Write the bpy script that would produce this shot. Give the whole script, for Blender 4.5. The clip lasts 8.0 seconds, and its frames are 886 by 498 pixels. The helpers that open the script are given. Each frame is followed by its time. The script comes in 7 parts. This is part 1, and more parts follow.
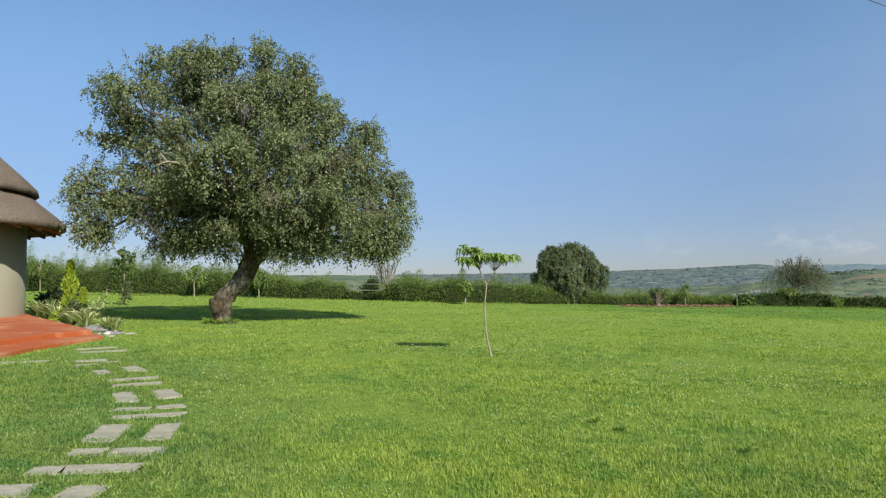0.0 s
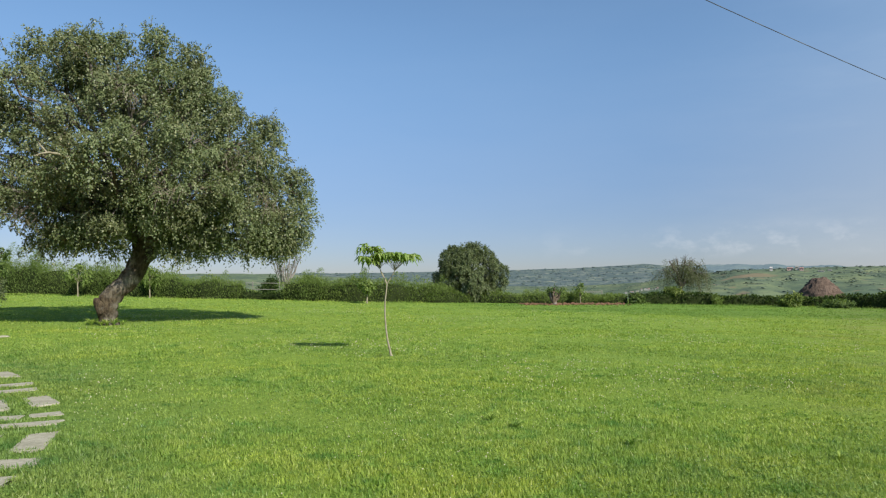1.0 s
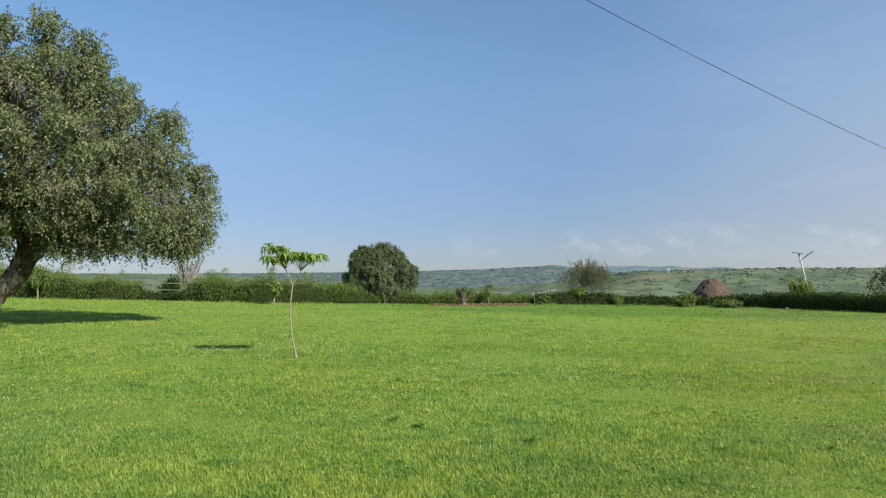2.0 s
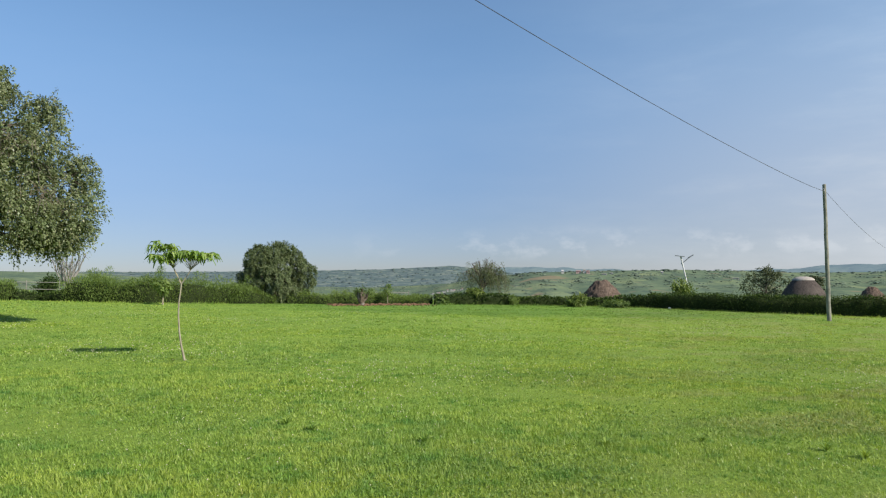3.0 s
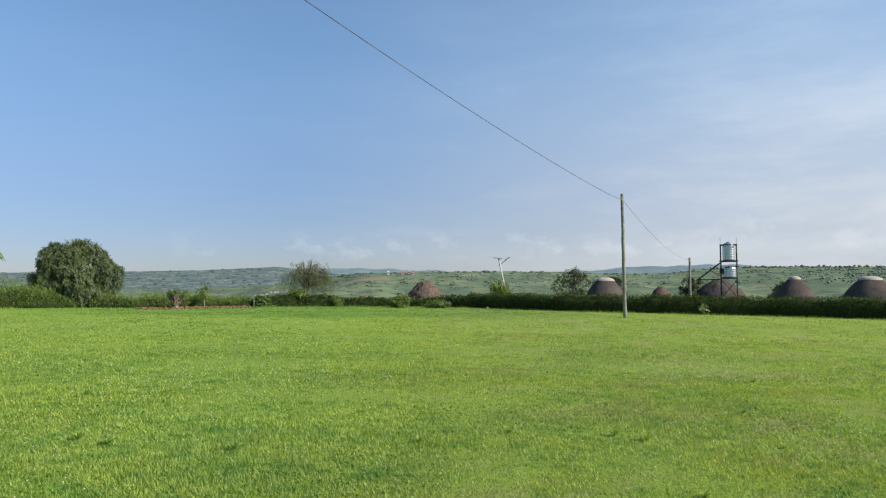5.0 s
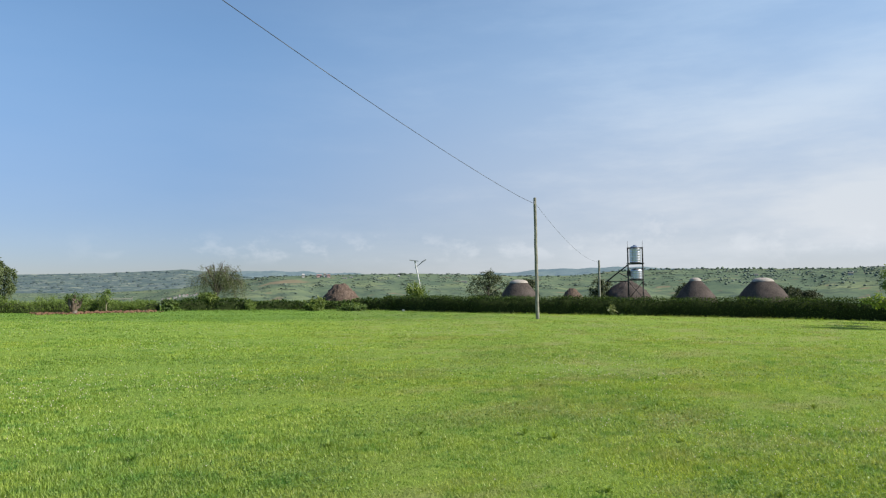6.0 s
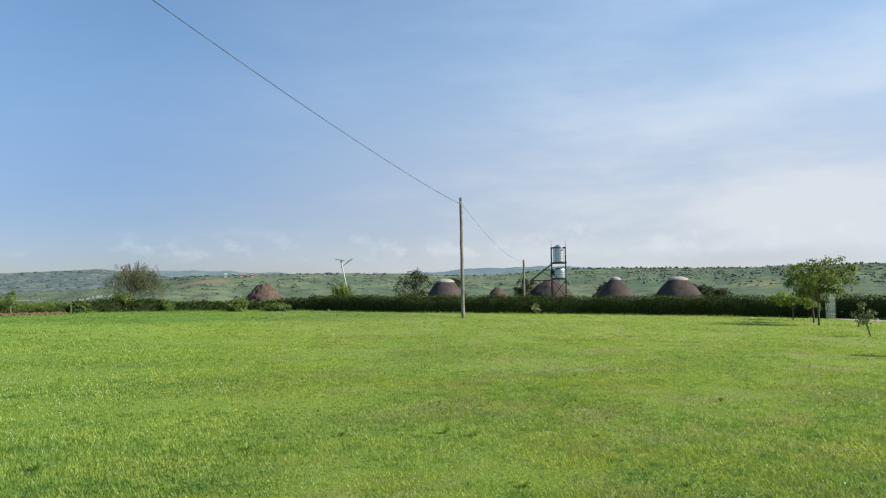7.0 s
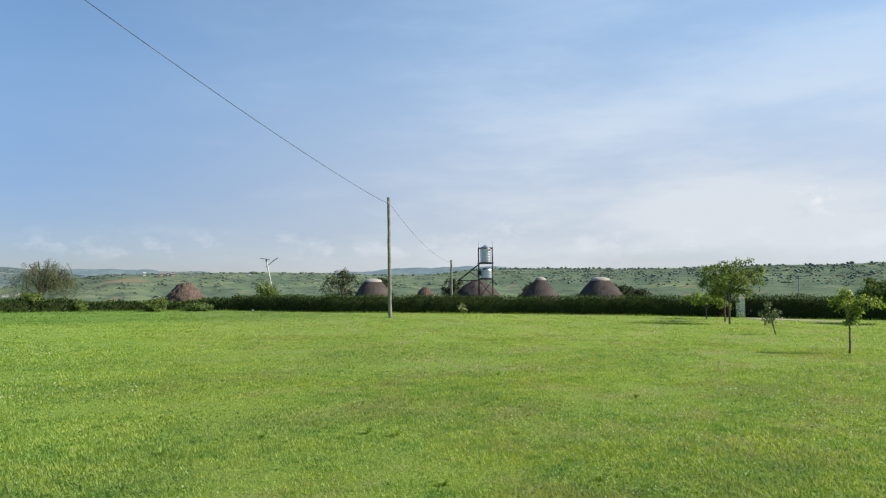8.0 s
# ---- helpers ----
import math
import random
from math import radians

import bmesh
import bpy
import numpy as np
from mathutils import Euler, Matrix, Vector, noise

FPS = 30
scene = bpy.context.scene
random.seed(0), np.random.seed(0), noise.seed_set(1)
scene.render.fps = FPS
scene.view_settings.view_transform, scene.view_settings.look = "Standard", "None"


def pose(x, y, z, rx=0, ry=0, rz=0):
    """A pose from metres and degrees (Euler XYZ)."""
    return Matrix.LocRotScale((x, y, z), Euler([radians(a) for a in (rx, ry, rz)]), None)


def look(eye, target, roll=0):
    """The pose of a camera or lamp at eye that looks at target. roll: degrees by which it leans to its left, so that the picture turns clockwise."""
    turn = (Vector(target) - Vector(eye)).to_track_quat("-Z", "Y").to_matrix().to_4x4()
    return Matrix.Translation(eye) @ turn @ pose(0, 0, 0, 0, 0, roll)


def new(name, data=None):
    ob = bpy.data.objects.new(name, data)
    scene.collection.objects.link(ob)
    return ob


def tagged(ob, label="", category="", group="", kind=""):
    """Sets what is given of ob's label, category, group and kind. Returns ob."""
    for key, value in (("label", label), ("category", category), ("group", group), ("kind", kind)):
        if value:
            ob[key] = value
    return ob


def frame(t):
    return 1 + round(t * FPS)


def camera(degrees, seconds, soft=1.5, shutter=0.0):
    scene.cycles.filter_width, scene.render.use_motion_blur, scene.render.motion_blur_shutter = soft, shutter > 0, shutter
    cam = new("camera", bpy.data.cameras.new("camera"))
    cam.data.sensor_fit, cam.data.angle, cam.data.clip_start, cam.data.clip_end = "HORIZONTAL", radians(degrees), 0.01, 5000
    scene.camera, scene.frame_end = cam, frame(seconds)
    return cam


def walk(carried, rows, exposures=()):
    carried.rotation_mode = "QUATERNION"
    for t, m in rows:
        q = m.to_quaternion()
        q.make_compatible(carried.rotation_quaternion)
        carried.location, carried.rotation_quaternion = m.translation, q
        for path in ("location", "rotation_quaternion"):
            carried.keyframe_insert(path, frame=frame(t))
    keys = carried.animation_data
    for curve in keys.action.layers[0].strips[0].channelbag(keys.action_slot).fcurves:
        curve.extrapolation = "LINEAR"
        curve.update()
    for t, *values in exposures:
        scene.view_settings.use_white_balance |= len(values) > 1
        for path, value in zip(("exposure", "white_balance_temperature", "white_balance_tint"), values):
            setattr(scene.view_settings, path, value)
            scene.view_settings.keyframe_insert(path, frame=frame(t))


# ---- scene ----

# ---------------------------------------------------------------- camera
cam = camera(64.47, 8.0, 1.2)
# seconds, x, y, z, pitch, roll, yaw: a person turning on the spot, the camera held at arm's length
ROWS = [
    (0.0, -0.000, 0.000, 1.600, 3.000, 0.500, -0.000),
    (0.5, 0.022, 0.006, 1.599, 2.963, 0.493, -3.870),
    (1.0, 0.050, 0.016, 1.606, 2.838, 0.525, -7.907),
    (1.5, 0.088, 0.022, 1.606, 2.828, 0.506, -11.265),
    (3.0, 0.168, -0.005, 1.612, 2.789, 0.227, -23.282),
    (3.5, 0.192, -0.020, 1.617, 2.794, 0.186, -26.621),
    (4.0, 0.214, -0.039, 1.610, 2.801, 0.422, -30.373),
    (4.5, 0.239, -0.047, 1.612, 2.759, 0.390, -33.881),
    (6.0, 0.296, -0.079, 1.606, 2.951, 0.619, -44.166),
    (6.5, 0.314, -0.104, 1.605, 2.900, 0.660, -47.211),
    (7.0, 0.324, -0.131, 1.609, 2.829, 0.800, -50.091),
    (7.5, 0.331, -0.159, 1.612, 2.781, 0.831, -52.804),
    (8.0, 0.337, -0.191, 1.615, 2.733, 0.653, -55.930),
]
walk(cam, [(t, pose(x, y, z, 90 + pitch, roll, yaw)) for t, x, y, z, pitch, roll, yaw in ROWS], [(0.0, 0.48), (3.0, 0.52), (8.0, 0.63)])

# ---------------------------------------------------------------- light
SUN_AZ, SUN_EL = 148.0, 35.5          # degrees clockwise from +y, degrees above the horizon
world = bpy.data.worlds.new("sky")
scene.world = world
world.use_nodes = True
wn, wl = world.node_tree.nodes, world.node_tree.links
sky = wn.new("ShaderNodeTexSky")
sky.sky_type, sky.sun_disc = "NISHITA", False
sky.sun_elevation, sky.sun_rotation = radians(SUN_EL), radians(SUN_AZ)
sky.altitude, sky.air_density, sky.dust_density, sky.ozone_density = 1300, 1.0, 0.8, 1.2
coord = wn.new("ShaderNodeTexCoord").outputs["Generated"]


def world_math(kind, a, b=None, clamp=False):
    m = wn.new("ShaderNodeMath")
    m.operation, m.use_clamp = kind, clamp
    for i, v in enumerate((a, b)):
        if v is None:
            continue
        if isinstance(v, (int, float)):
            m.inputs[i].default_value = v
        else:
            wl.new(v, m.inputs[i])
    return m.outputs[0]


def world_range(value, a, b, c, d):
    m = wn.new("ShaderNodeMapRange")
    m.interpolation_type = "SMOOTHSTEP"
    for key, v in (("From Min", a), ("From Max", b), ("To Min", c), ("To Max", d)):
        m.inputs[key].default_value = v
    wl.new(value, m.inputs["Value"])
    return m.outputs[0]


def world_mix(fac, a, b, kind="MIX"):
    m = wn.new("ShaderNodeMix")
    m.data_type, m.blend_type = "RGBA", kind
    for key, v in (("Factor", fac), ("A", a), ("B", b)):
        if isinstance(v, (int, float)):
            m.inputs[key].default_value = v
        elif isinstance(v, tuple):
            m.inputs[key].default_value = (*v, 1)
        else:
            wl.new(v, m.inputs[key])
    return m.outputs["Result"]


def world_noise(scale, stretch, detail=8.0, rough=0.58):
    mp = wn.new("ShaderNodeMapping")
    mp.inputs["Scale"].default_value = stretch
    wl.new(coord, mp.inputs["Vector"])
    t = wn.new("ShaderNodeTexNoise")
    t.inputs["Scale"].default_value, t.inputs["Detail"].default_value, t.inputs["Roughness"].default_value = scale, detail, rough
    wl.new(mp.outputs[0], t.inputs["Vector"])
    return t.outputs["Fac"]


sep = wn.new("ShaderNodeSeparateXYZ")
wl.new(coord, sep.inputs[0])
up = sep.outputs["Z"]
tune = wn.new("ShaderNodeHueSaturation")
tune.inputs["Saturation"].default_value = 1.15
wl.new(sky.outputs[0], tune.inputs["Color"])
# a hazy lower sky: less glare at the horizon than the clear-air model gives
clear = world_mix(1.0, tune.outputs[0], world_mix(world_range(up, 0.0, 0.38, 0.0, 1.0), (0.550, 0.580, 0.785), (1.52, 1.50, 1.45)), "MULTIPLY")
# thin high veil that thickens toward the east, with streaks
east = wn.new("ShaderNodeVectorMath")
east.operation = "DOT_PRODUCT"
east.inputs[1].default_value = (math.sin(radians(88)), math.cos(radians(88)), 0)
wl.new(coord, east.inputs[0])
veil = world_math("MULTIPLY", world_range(east.outputs["Value"], 0.40, 1.0, 0.09, 0.95), world_range(up, 0.52, 0.10, 0.35, 1.0))
streak = world_range(world_noise(2.2, (1.0, 1.0, 4.5)), 0.36, 0.66, 0.66, 1.10)
veil = world_math("MULTIPLY", veil, streak, True)
hazy = world_mix(veil, clear, world_mix(world_range(up, 0.05, 0.40, 0.0, 1.0), (6.1, 6.5, 7.0), (5.1, 6.6, 8.4)))
# small cumulus low over the hills
puff = world_math("MULTIPLY", world_range(world_noise(19.0, (1.0, 1.0, 1.7), 8.0, 0.60), 0.48, 0.66, 0.0, 0.27), world_math("MULTIPLY", world_range(up, 0.028, 0.045, 0.0, 1.0), world_range(up, 0.085, 0.052, 0.0, 1.0)))
puff = world_math("MULTIPLY", puff, world_range(east.outputs["Value"], 0.2, 0.6, 0.0, 1.0))
cloudy = world_mix(puff, hazy, (7.5, 7.8, 8.2))
# a few loose small clouds, each a white head with a greyer trail: bearing, height, size, colour, strength
for az, el, size, colour, amount in ((84.1, 5.5, 0.020, (7.8, 8.0, 8.2), 0.55), (83.3, 4.9, 0.017, (5.1, 5.7, 6.4), 0.42), (83.4, 2.1, 0.020, (5.2, 5.8, 6.5), 0.25), (65.2, 3.1, 0.024, (5.2, 5.8, 6.5), 0.28), (61.2, 4.1, 0.022, (7.2, 7.45, 7.8), 0.22), (70.0, 2.7, 0.020, (7.1, 7.35, 7.7), 0.18)):
    away = wn.new("ShaderNodeVectorMath")
    away.operation = "DISTANCE"
    away.inputs[1].default_value = (math.sin(radians(az)) * math.cos(radians(el)), math.cos(radians(az)) * math.cos(radians(el)), math.sin(radians(el)))
    wl.new(coord, away.inputs[0])
    torn = world_math("ADD", away.outputs["Value"], world_range(world_noise(60.0, (1.0, 1.0, 1.4), 6.0, 0.6), 0.25, 0.75, -size * 0.9, size * 0.9))
    cloudy = world_mix(world_range(torn, -size * 0.3, size * 1.1, amount, 0.0), cloudy, colour)
wl.new(cloudy, wn["Background"].inputs["Color"])
wn["Background"].inputs["Strength"].default_value = 0.075

sun_data = bpy.data.lights.new("sun", "SUN")
sun_data.energy, sun_data.angle, sun_data.color = 4.75, radians(0.53), (1.0, 0.93, 0.82)
sun = new("sun", sun_data)
toward = Vector((math.sin(radians(SUN_AZ)) * math.cos(radians(SUN_EL)), math.cos(radians(SUN_AZ)) * math.cos(radians(SUN_EL)), math.sin(radians(SUN_EL))))
sun.matrix_world = look(toward * 60, (0, 0, 0))

# ---------------------------------------------------------------- materials


def material(name, rough=0.8, spec=0.3, metal=0.0):
    m = bpy.data.materials.new(name)
    m.use_nodes = True
    b = m.node_tree.nodes["Principled BSDF"]
    b.inputs["Roughness"].default_value, b.inputs["Specular IOR Level"].default_value, b.inputs["Metallic"].default_value = rough, spec, metal
    return m, m.node_tree.nodes, m.node_tree.links, b


def noise_tex(n, l, where, scale, detail=5.0, rough=0.6, stretch=(1, 1, 1)):
    t = n.new("ShaderNodeTexNoise")
    t.inputs["Scale"].default_value, t.inputs["Detail"].default_value, t.inputs["Roughness"].default_value = scale, detail, rough
    if stretch != (1, 1, 1):
        mp = n.new("ShaderNodeMapping")
        mp.inputs["Scale"].default_value = stretch
        l.new(where, mp.inputs["Vector"])
        where = mp.outputs[0]
    l.new(where, t.inputs["Vector"])
    return t.outputs["Fac"]


def ramp(n, l, fac, stops):
    r = n.new("ShaderNodeValToRGB")
    els = r.color_ramp.elements
    while len(els) < len(stops):
        els.new(0.5)
    for e, (p, c) in zip(els, stops):
        e.position, e.color = p, (*c, 1)
    l.new(fac, r.inputs[0])
    return r.outputs["Color"]


def mix(n, l, fac, a, b, kind="MIX"):
    m = n.new("ShaderNodeMix")
    m.data_type, m.blend_type = "RGBA", kind
    for key, v in (("Factor", fac), ("A", a), ("B", b)):
        if isinstance(v, (int, float)):
            m.inputs[key].default_value = v
        elif isinstance(v, tuple):
            m.inputs[key].default_value = (*v, 1)
        else:
            l.new(v, m.inputs[key])
    return m.outputs["Result"]


def bump(n, l, b, height, strength=0.4, distance=0.02):
    k = n.new("ShaderNodeBump")
    k.inputs["Strength"].default_value, k.inputs["Distance"].default_value = strength, distance
    l.new(height, k.inputs["Height"])
    l.new(k.outputs[0], b.inputs["Normal"])


def surface(name, dark, light, fine=20.0, coarse=1.5, rough=0.85, spec=0.25, relief=0.5, stretch=(1, 1, 1), stain=(0.5, 0.5, 0.5), stain_amount=0.3, metal=0.0, depth=0.02):
    """A mottled solid surface: fine grain, coarse stains and relief."""
    m, n, l, b = material(name, rough, spec, metal)
    where = n.new("ShaderNodeTexCoord").outputs["Object"]
    grain = noise_tex(n, l, where, fine, 6, 0.65, stretch)
    big = noise_tex(n, l, where, coarse, 4, 0.6)
    c = ramp(n, l, grain, [(0.3, dark), (0.7, light)])
    c = mix(n, l, ramp(n, l, big, [(0.45, (0, 0, 0)), (0.75, (stain_amount,) * 3)]), c, stain)
    l.new(c, b.inputs["Base Color"])
    bump(n, l, b, grain, relief, depth)
    return m


def leaf_material(name, stops, patch=0.6, glow=0.28, rough=0.5, spec=0.35, patch_tint=(0.75, 0.85, 0.6)):
    """Leaves: each its own shade, patches of another tint, some light through the blade."""
    m, n, l, b = material(name, rough, spec)
    geo = n.new("ShaderNodeNewGeometry")
    c = ramp(n, l, geo.outputs["Random Per Island"], stops)
    big = noise_tex(n, l, geo.outputs["Position"], patch, 3, 0.5)
    c = mix(n, l, ramp(n, l, big, [(0.4, (0, 0, 0)), (0.65, (0.7, 0.7, 0.7))]), c, patch_tint, "MULTIPLY")
    l.new(c, b.inputs["Base Color"])
    tr = n.new("ShaderNodeBsdfTranslucent")
    bright = mix(n, l, 1.0, c, (1.5, 1.45, 0.6), "MULTIPLY")
    l.new(bright, tr.inputs["Color"])
    ms = n.new("ShaderNodeMixShader")
    ms.inputs[0].default_value = glow
    l.new(b.outputs[0], ms.inputs[1])
    l.new(tr.outputs[0], ms.inputs[2])
    l.new(ms.outputs[0], n["Material Output"].inputs["Surface"])
    return m


def ramp_down(n, l, value, full, none, amount):
    """A factor that falls from amount to nothing as value goes from full to none."""
    r = n.new("ShaderNodeMapRange")
    r.interpolation_type = "SMOOTHSTEP"
    for key, v in (("From Min", full), ("From Max", none), ("To Min", amount), ("To Max", 0.0)):
        r.inputs[key].default_value = v
    l.new(value, r.inputs["Value"])
    return r.outputs[0]


def lawn_tints(n, l, where, c):
    """Growth over the whole lawn: lush and bright toward the terrace, short and worn toward the pole, a strip of darker grass along the hedge."""
    dot = n.new("ShaderNodeVectorMath")
    dot.operation = "DOT_PRODUCT"
    dot.inputs[1].default_value = (1.0, -0.72, 0.0)
    l.new(where, dot.inputs[0])
    drift = n.new("ShaderNodeMath")
    drift.operation = "MULTIPLY_ADD"
    l.new(noise_tex(n, l, where, 0.22, 4, 0.6), drift.inputs[0])
    drift.inputs[1].default_value = 9.0
    l.new(dot.outputs["Value"], drift.inputs[2])
    c = mix(n, l, ramp_down(n, l, drift.outputs[0], 1.0, 7.0, 1.0), c, (1.0, 1.035, 1.02), "MULTIPLY")
    # thin bluish turf round the path, with shade painted into its tint as well
    mp = n.new("ShaderNodeMapping")
    mp.vector_type = "TEXTURE"
    mp.inputs["Location"].default_value = (-5.2, 8.5, 0)
    mp.inputs["Rotation"].default_value = (0, 0, radians(22))
    mp.inputs["Scale"].default_value = (3.6, 7.5, 100.0)
    l.new(where, mp.inputs["Vector"])
    far = n.new("ShaderNodeVectorMath")
    far.operation = "LENGTH"
    l.new(mp.outputs[0], far.inputs[0])
    rag = n.new("ShaderNodeMath")
    rag.operation = "MULTIPLY_ADD"
    l.new(noise_tex(n, l, where, 0.8, 4, 0.6), rag.inputs[0])
    rag.inputs[1].default_value = 0.8
    l.new(far.outputs["Value"], rag.inputs[2])
    c = mix(n, l, ramp_down(n, l, rag.outputs[0], 0.8, 1.6, 1.0), c, (0.76, 0.80, 0.98), "MULTIPLY")
    # dry thatch shows through where the grass is short
    worn = noise_tex(n, l, where, 0.42, 6, 0.68, (1.0, 1.8, 1.0))
    short = mix(n, l, ramp(n, l, worn, [(0.48, (0, 0, 0)), (0.64, (0.55, 0.55, 0.55))]), c, (0.285, 0.275, 0.120))
    c = mix(n, l, ramp_down(n, l, drift.outputs[0], 2.0, 8.0, 1.0), short, c)
    # darker, bluer strip before the hedge
    mp = n.new("ShaderNodeMapping")
    mp.vector_type = "TEXTURE"
    mp.inputs["Location"].default_value = (20.0, 36.8, 0)
    mp.inputs["Rotation"].default_value = (0, 0, radians(-25))
    mp.inputs["Scale"].default_value = (19.0, 10.5, 100.0)
    l.new(where, mp.inputs["Vector"])
    far = n.new("ShaderNodeVectorMath")
    far.operation = "LENGTH"
    l.new(mp.outputs[0], far.inputs[0])
    rag = n.new("ShaderNodeMath")
    rag.operation = "MULTIPLY_ADD"
    l.new(noise_tex(n, l, where, 0.5, 4, 0.6, (1.0, 1.6, 1.0)), rag.inputs[0])
    rag.inputs[1].default_value = 0.9
    l.new(far.outputs["Value"], rag.inputs[2])
    return mix(n, l, ramp_down(n, l, rag.outputs[0], 1.05, 1.50, 1.0), c, (0.68, 0.78, 0.80), "MULTIPLY")


def lawn_material():
    """Turf between and under the blades: patches of yellow-green and blue-green."""
    m, n, l, b = material("turf", 0.95, 0.1)
    where = n.new("ShaderNodeNewGeometry").outputs["Position"]
    fine = noise_tex(n, l, where, 20.0, 8, 0.72)
    mid = noise_tex(n, l, where, 0.55, 5, 0.6)
    big = noise_tex(n, l, where, 0.09, 4, 0.55, (1, 1.6, 1))
    c = ramp(n, l, fine, [(0.30, (0.100, 0.158, 0.026)), (0.5, (0.195, 0.290, 0.046)), (0.72, (0.292, 0.390, 0.075))])
    c = mix(n, l, ramp(n, l, mid, [(0.4, (0, 0, 0)), (0.7, (0.5, 0.5, 0.5))]), c, (0.180, 0.255, 0.050))
    c = mix(n, l, ramp(n, l, big, [(0.45, (0, 0, 0)), (0.62, (0.6, 0.6, 0.6))]), c, (0.235, 0.320, 0.040))
    l.new(lawn_tints(n, l, where, c), b.inputs["Base Color"])
    bump(n, l, b, fine, 0.9, 0.06)
    return m


def blade_material():
    """Grass blades: each its own green, in patches of yellow-green, blue-green and dull thatch over the lawn."""
    m, n, l, b = material("grass_blade", 0.55, 0.22)
    geo = n.new("ShaderNodeNewGeometry")
    where = geo.outputs["Position"]
    c = ramp(n, l, geo.outputs["Random Per Island"], [(0.0, (0.214, 0.284, 0.060)), (0.5, (0.272, 0.354, 0.076)), (0.92, (0.338, 0.420, 0.104)), (1.0, (0.480, 0.500, 0.240))])
    patch = noise_tex(n, l, where, 0.9, 4, 0.6)
    c = mix(n, l, ramp(n, l, patch, [(0.44, (0, 0, 0)), (0.62, (1.0, 1.0, 1.0))]), c, (0.78, 0.89, 0.86), "MULTIPLY")
    cool = noise_tex(n, l, where, 1.9, 5, 0.6, (1.0, 1.3, 1.0))
    c = mix(n, l, ramp(n, l, cool, [(0.54, (0, 0, 0)), (0.64, (1.0, 1.0, 1.0))]), c, (0.62, 0.80, 0.80), "MULTIPLY")
    broad = noise_tex(n, l, where, 0.16, 4, 0.6, (1.0, 1.7, 1.0))
    c = mix(n, l, ramp(n, l, broad, [(0.44, (0, 0, 0)), (0.60, (1.0, 1.0, 1.0))]), c, (1.12, 1.06, 0.88), "MULTIPLY")
    clump = noise_tex(n, l, where, 4.5, 4, 0.6)
    c = mix(n, l, ramp(n, l, clump, [(0.52, (0, 0, 0)), (0.64, (1.0, 1.0, 1.0))]), c, (0.60, 0.76, 0.70), "MULTIPLY")
    c = mix(n, l, ramp(n, l, clump, [(0.34, (1.0, 1.0, 1.0)), (0.48, (0, 0, 0))]), c, (1.16, 1.14, 1.02), "MULTIPLY")
    c = lawn_tints(n, l, where, c)
    l.new(c, b.inputs["Base Color"])
    tr = n.new("ShaderNodeBsdfTranslucent")
    l.new(mix(n, l, 1.0, c, (1.4, 1.4, 0.7), "MULTIPLY"), tr.inputs["Color"])
    ms = n.new("ShaderNodeMixShader")
    ms.inputs[0].default_value = 0.40
    l.new(b.outputs[0], ms.inputs[1])
    l.new(tr.outputs[0], ms.inputs[2])
    l.new(ms.outputs[0], n["Material Output"].inputs["Surface"])
    return m


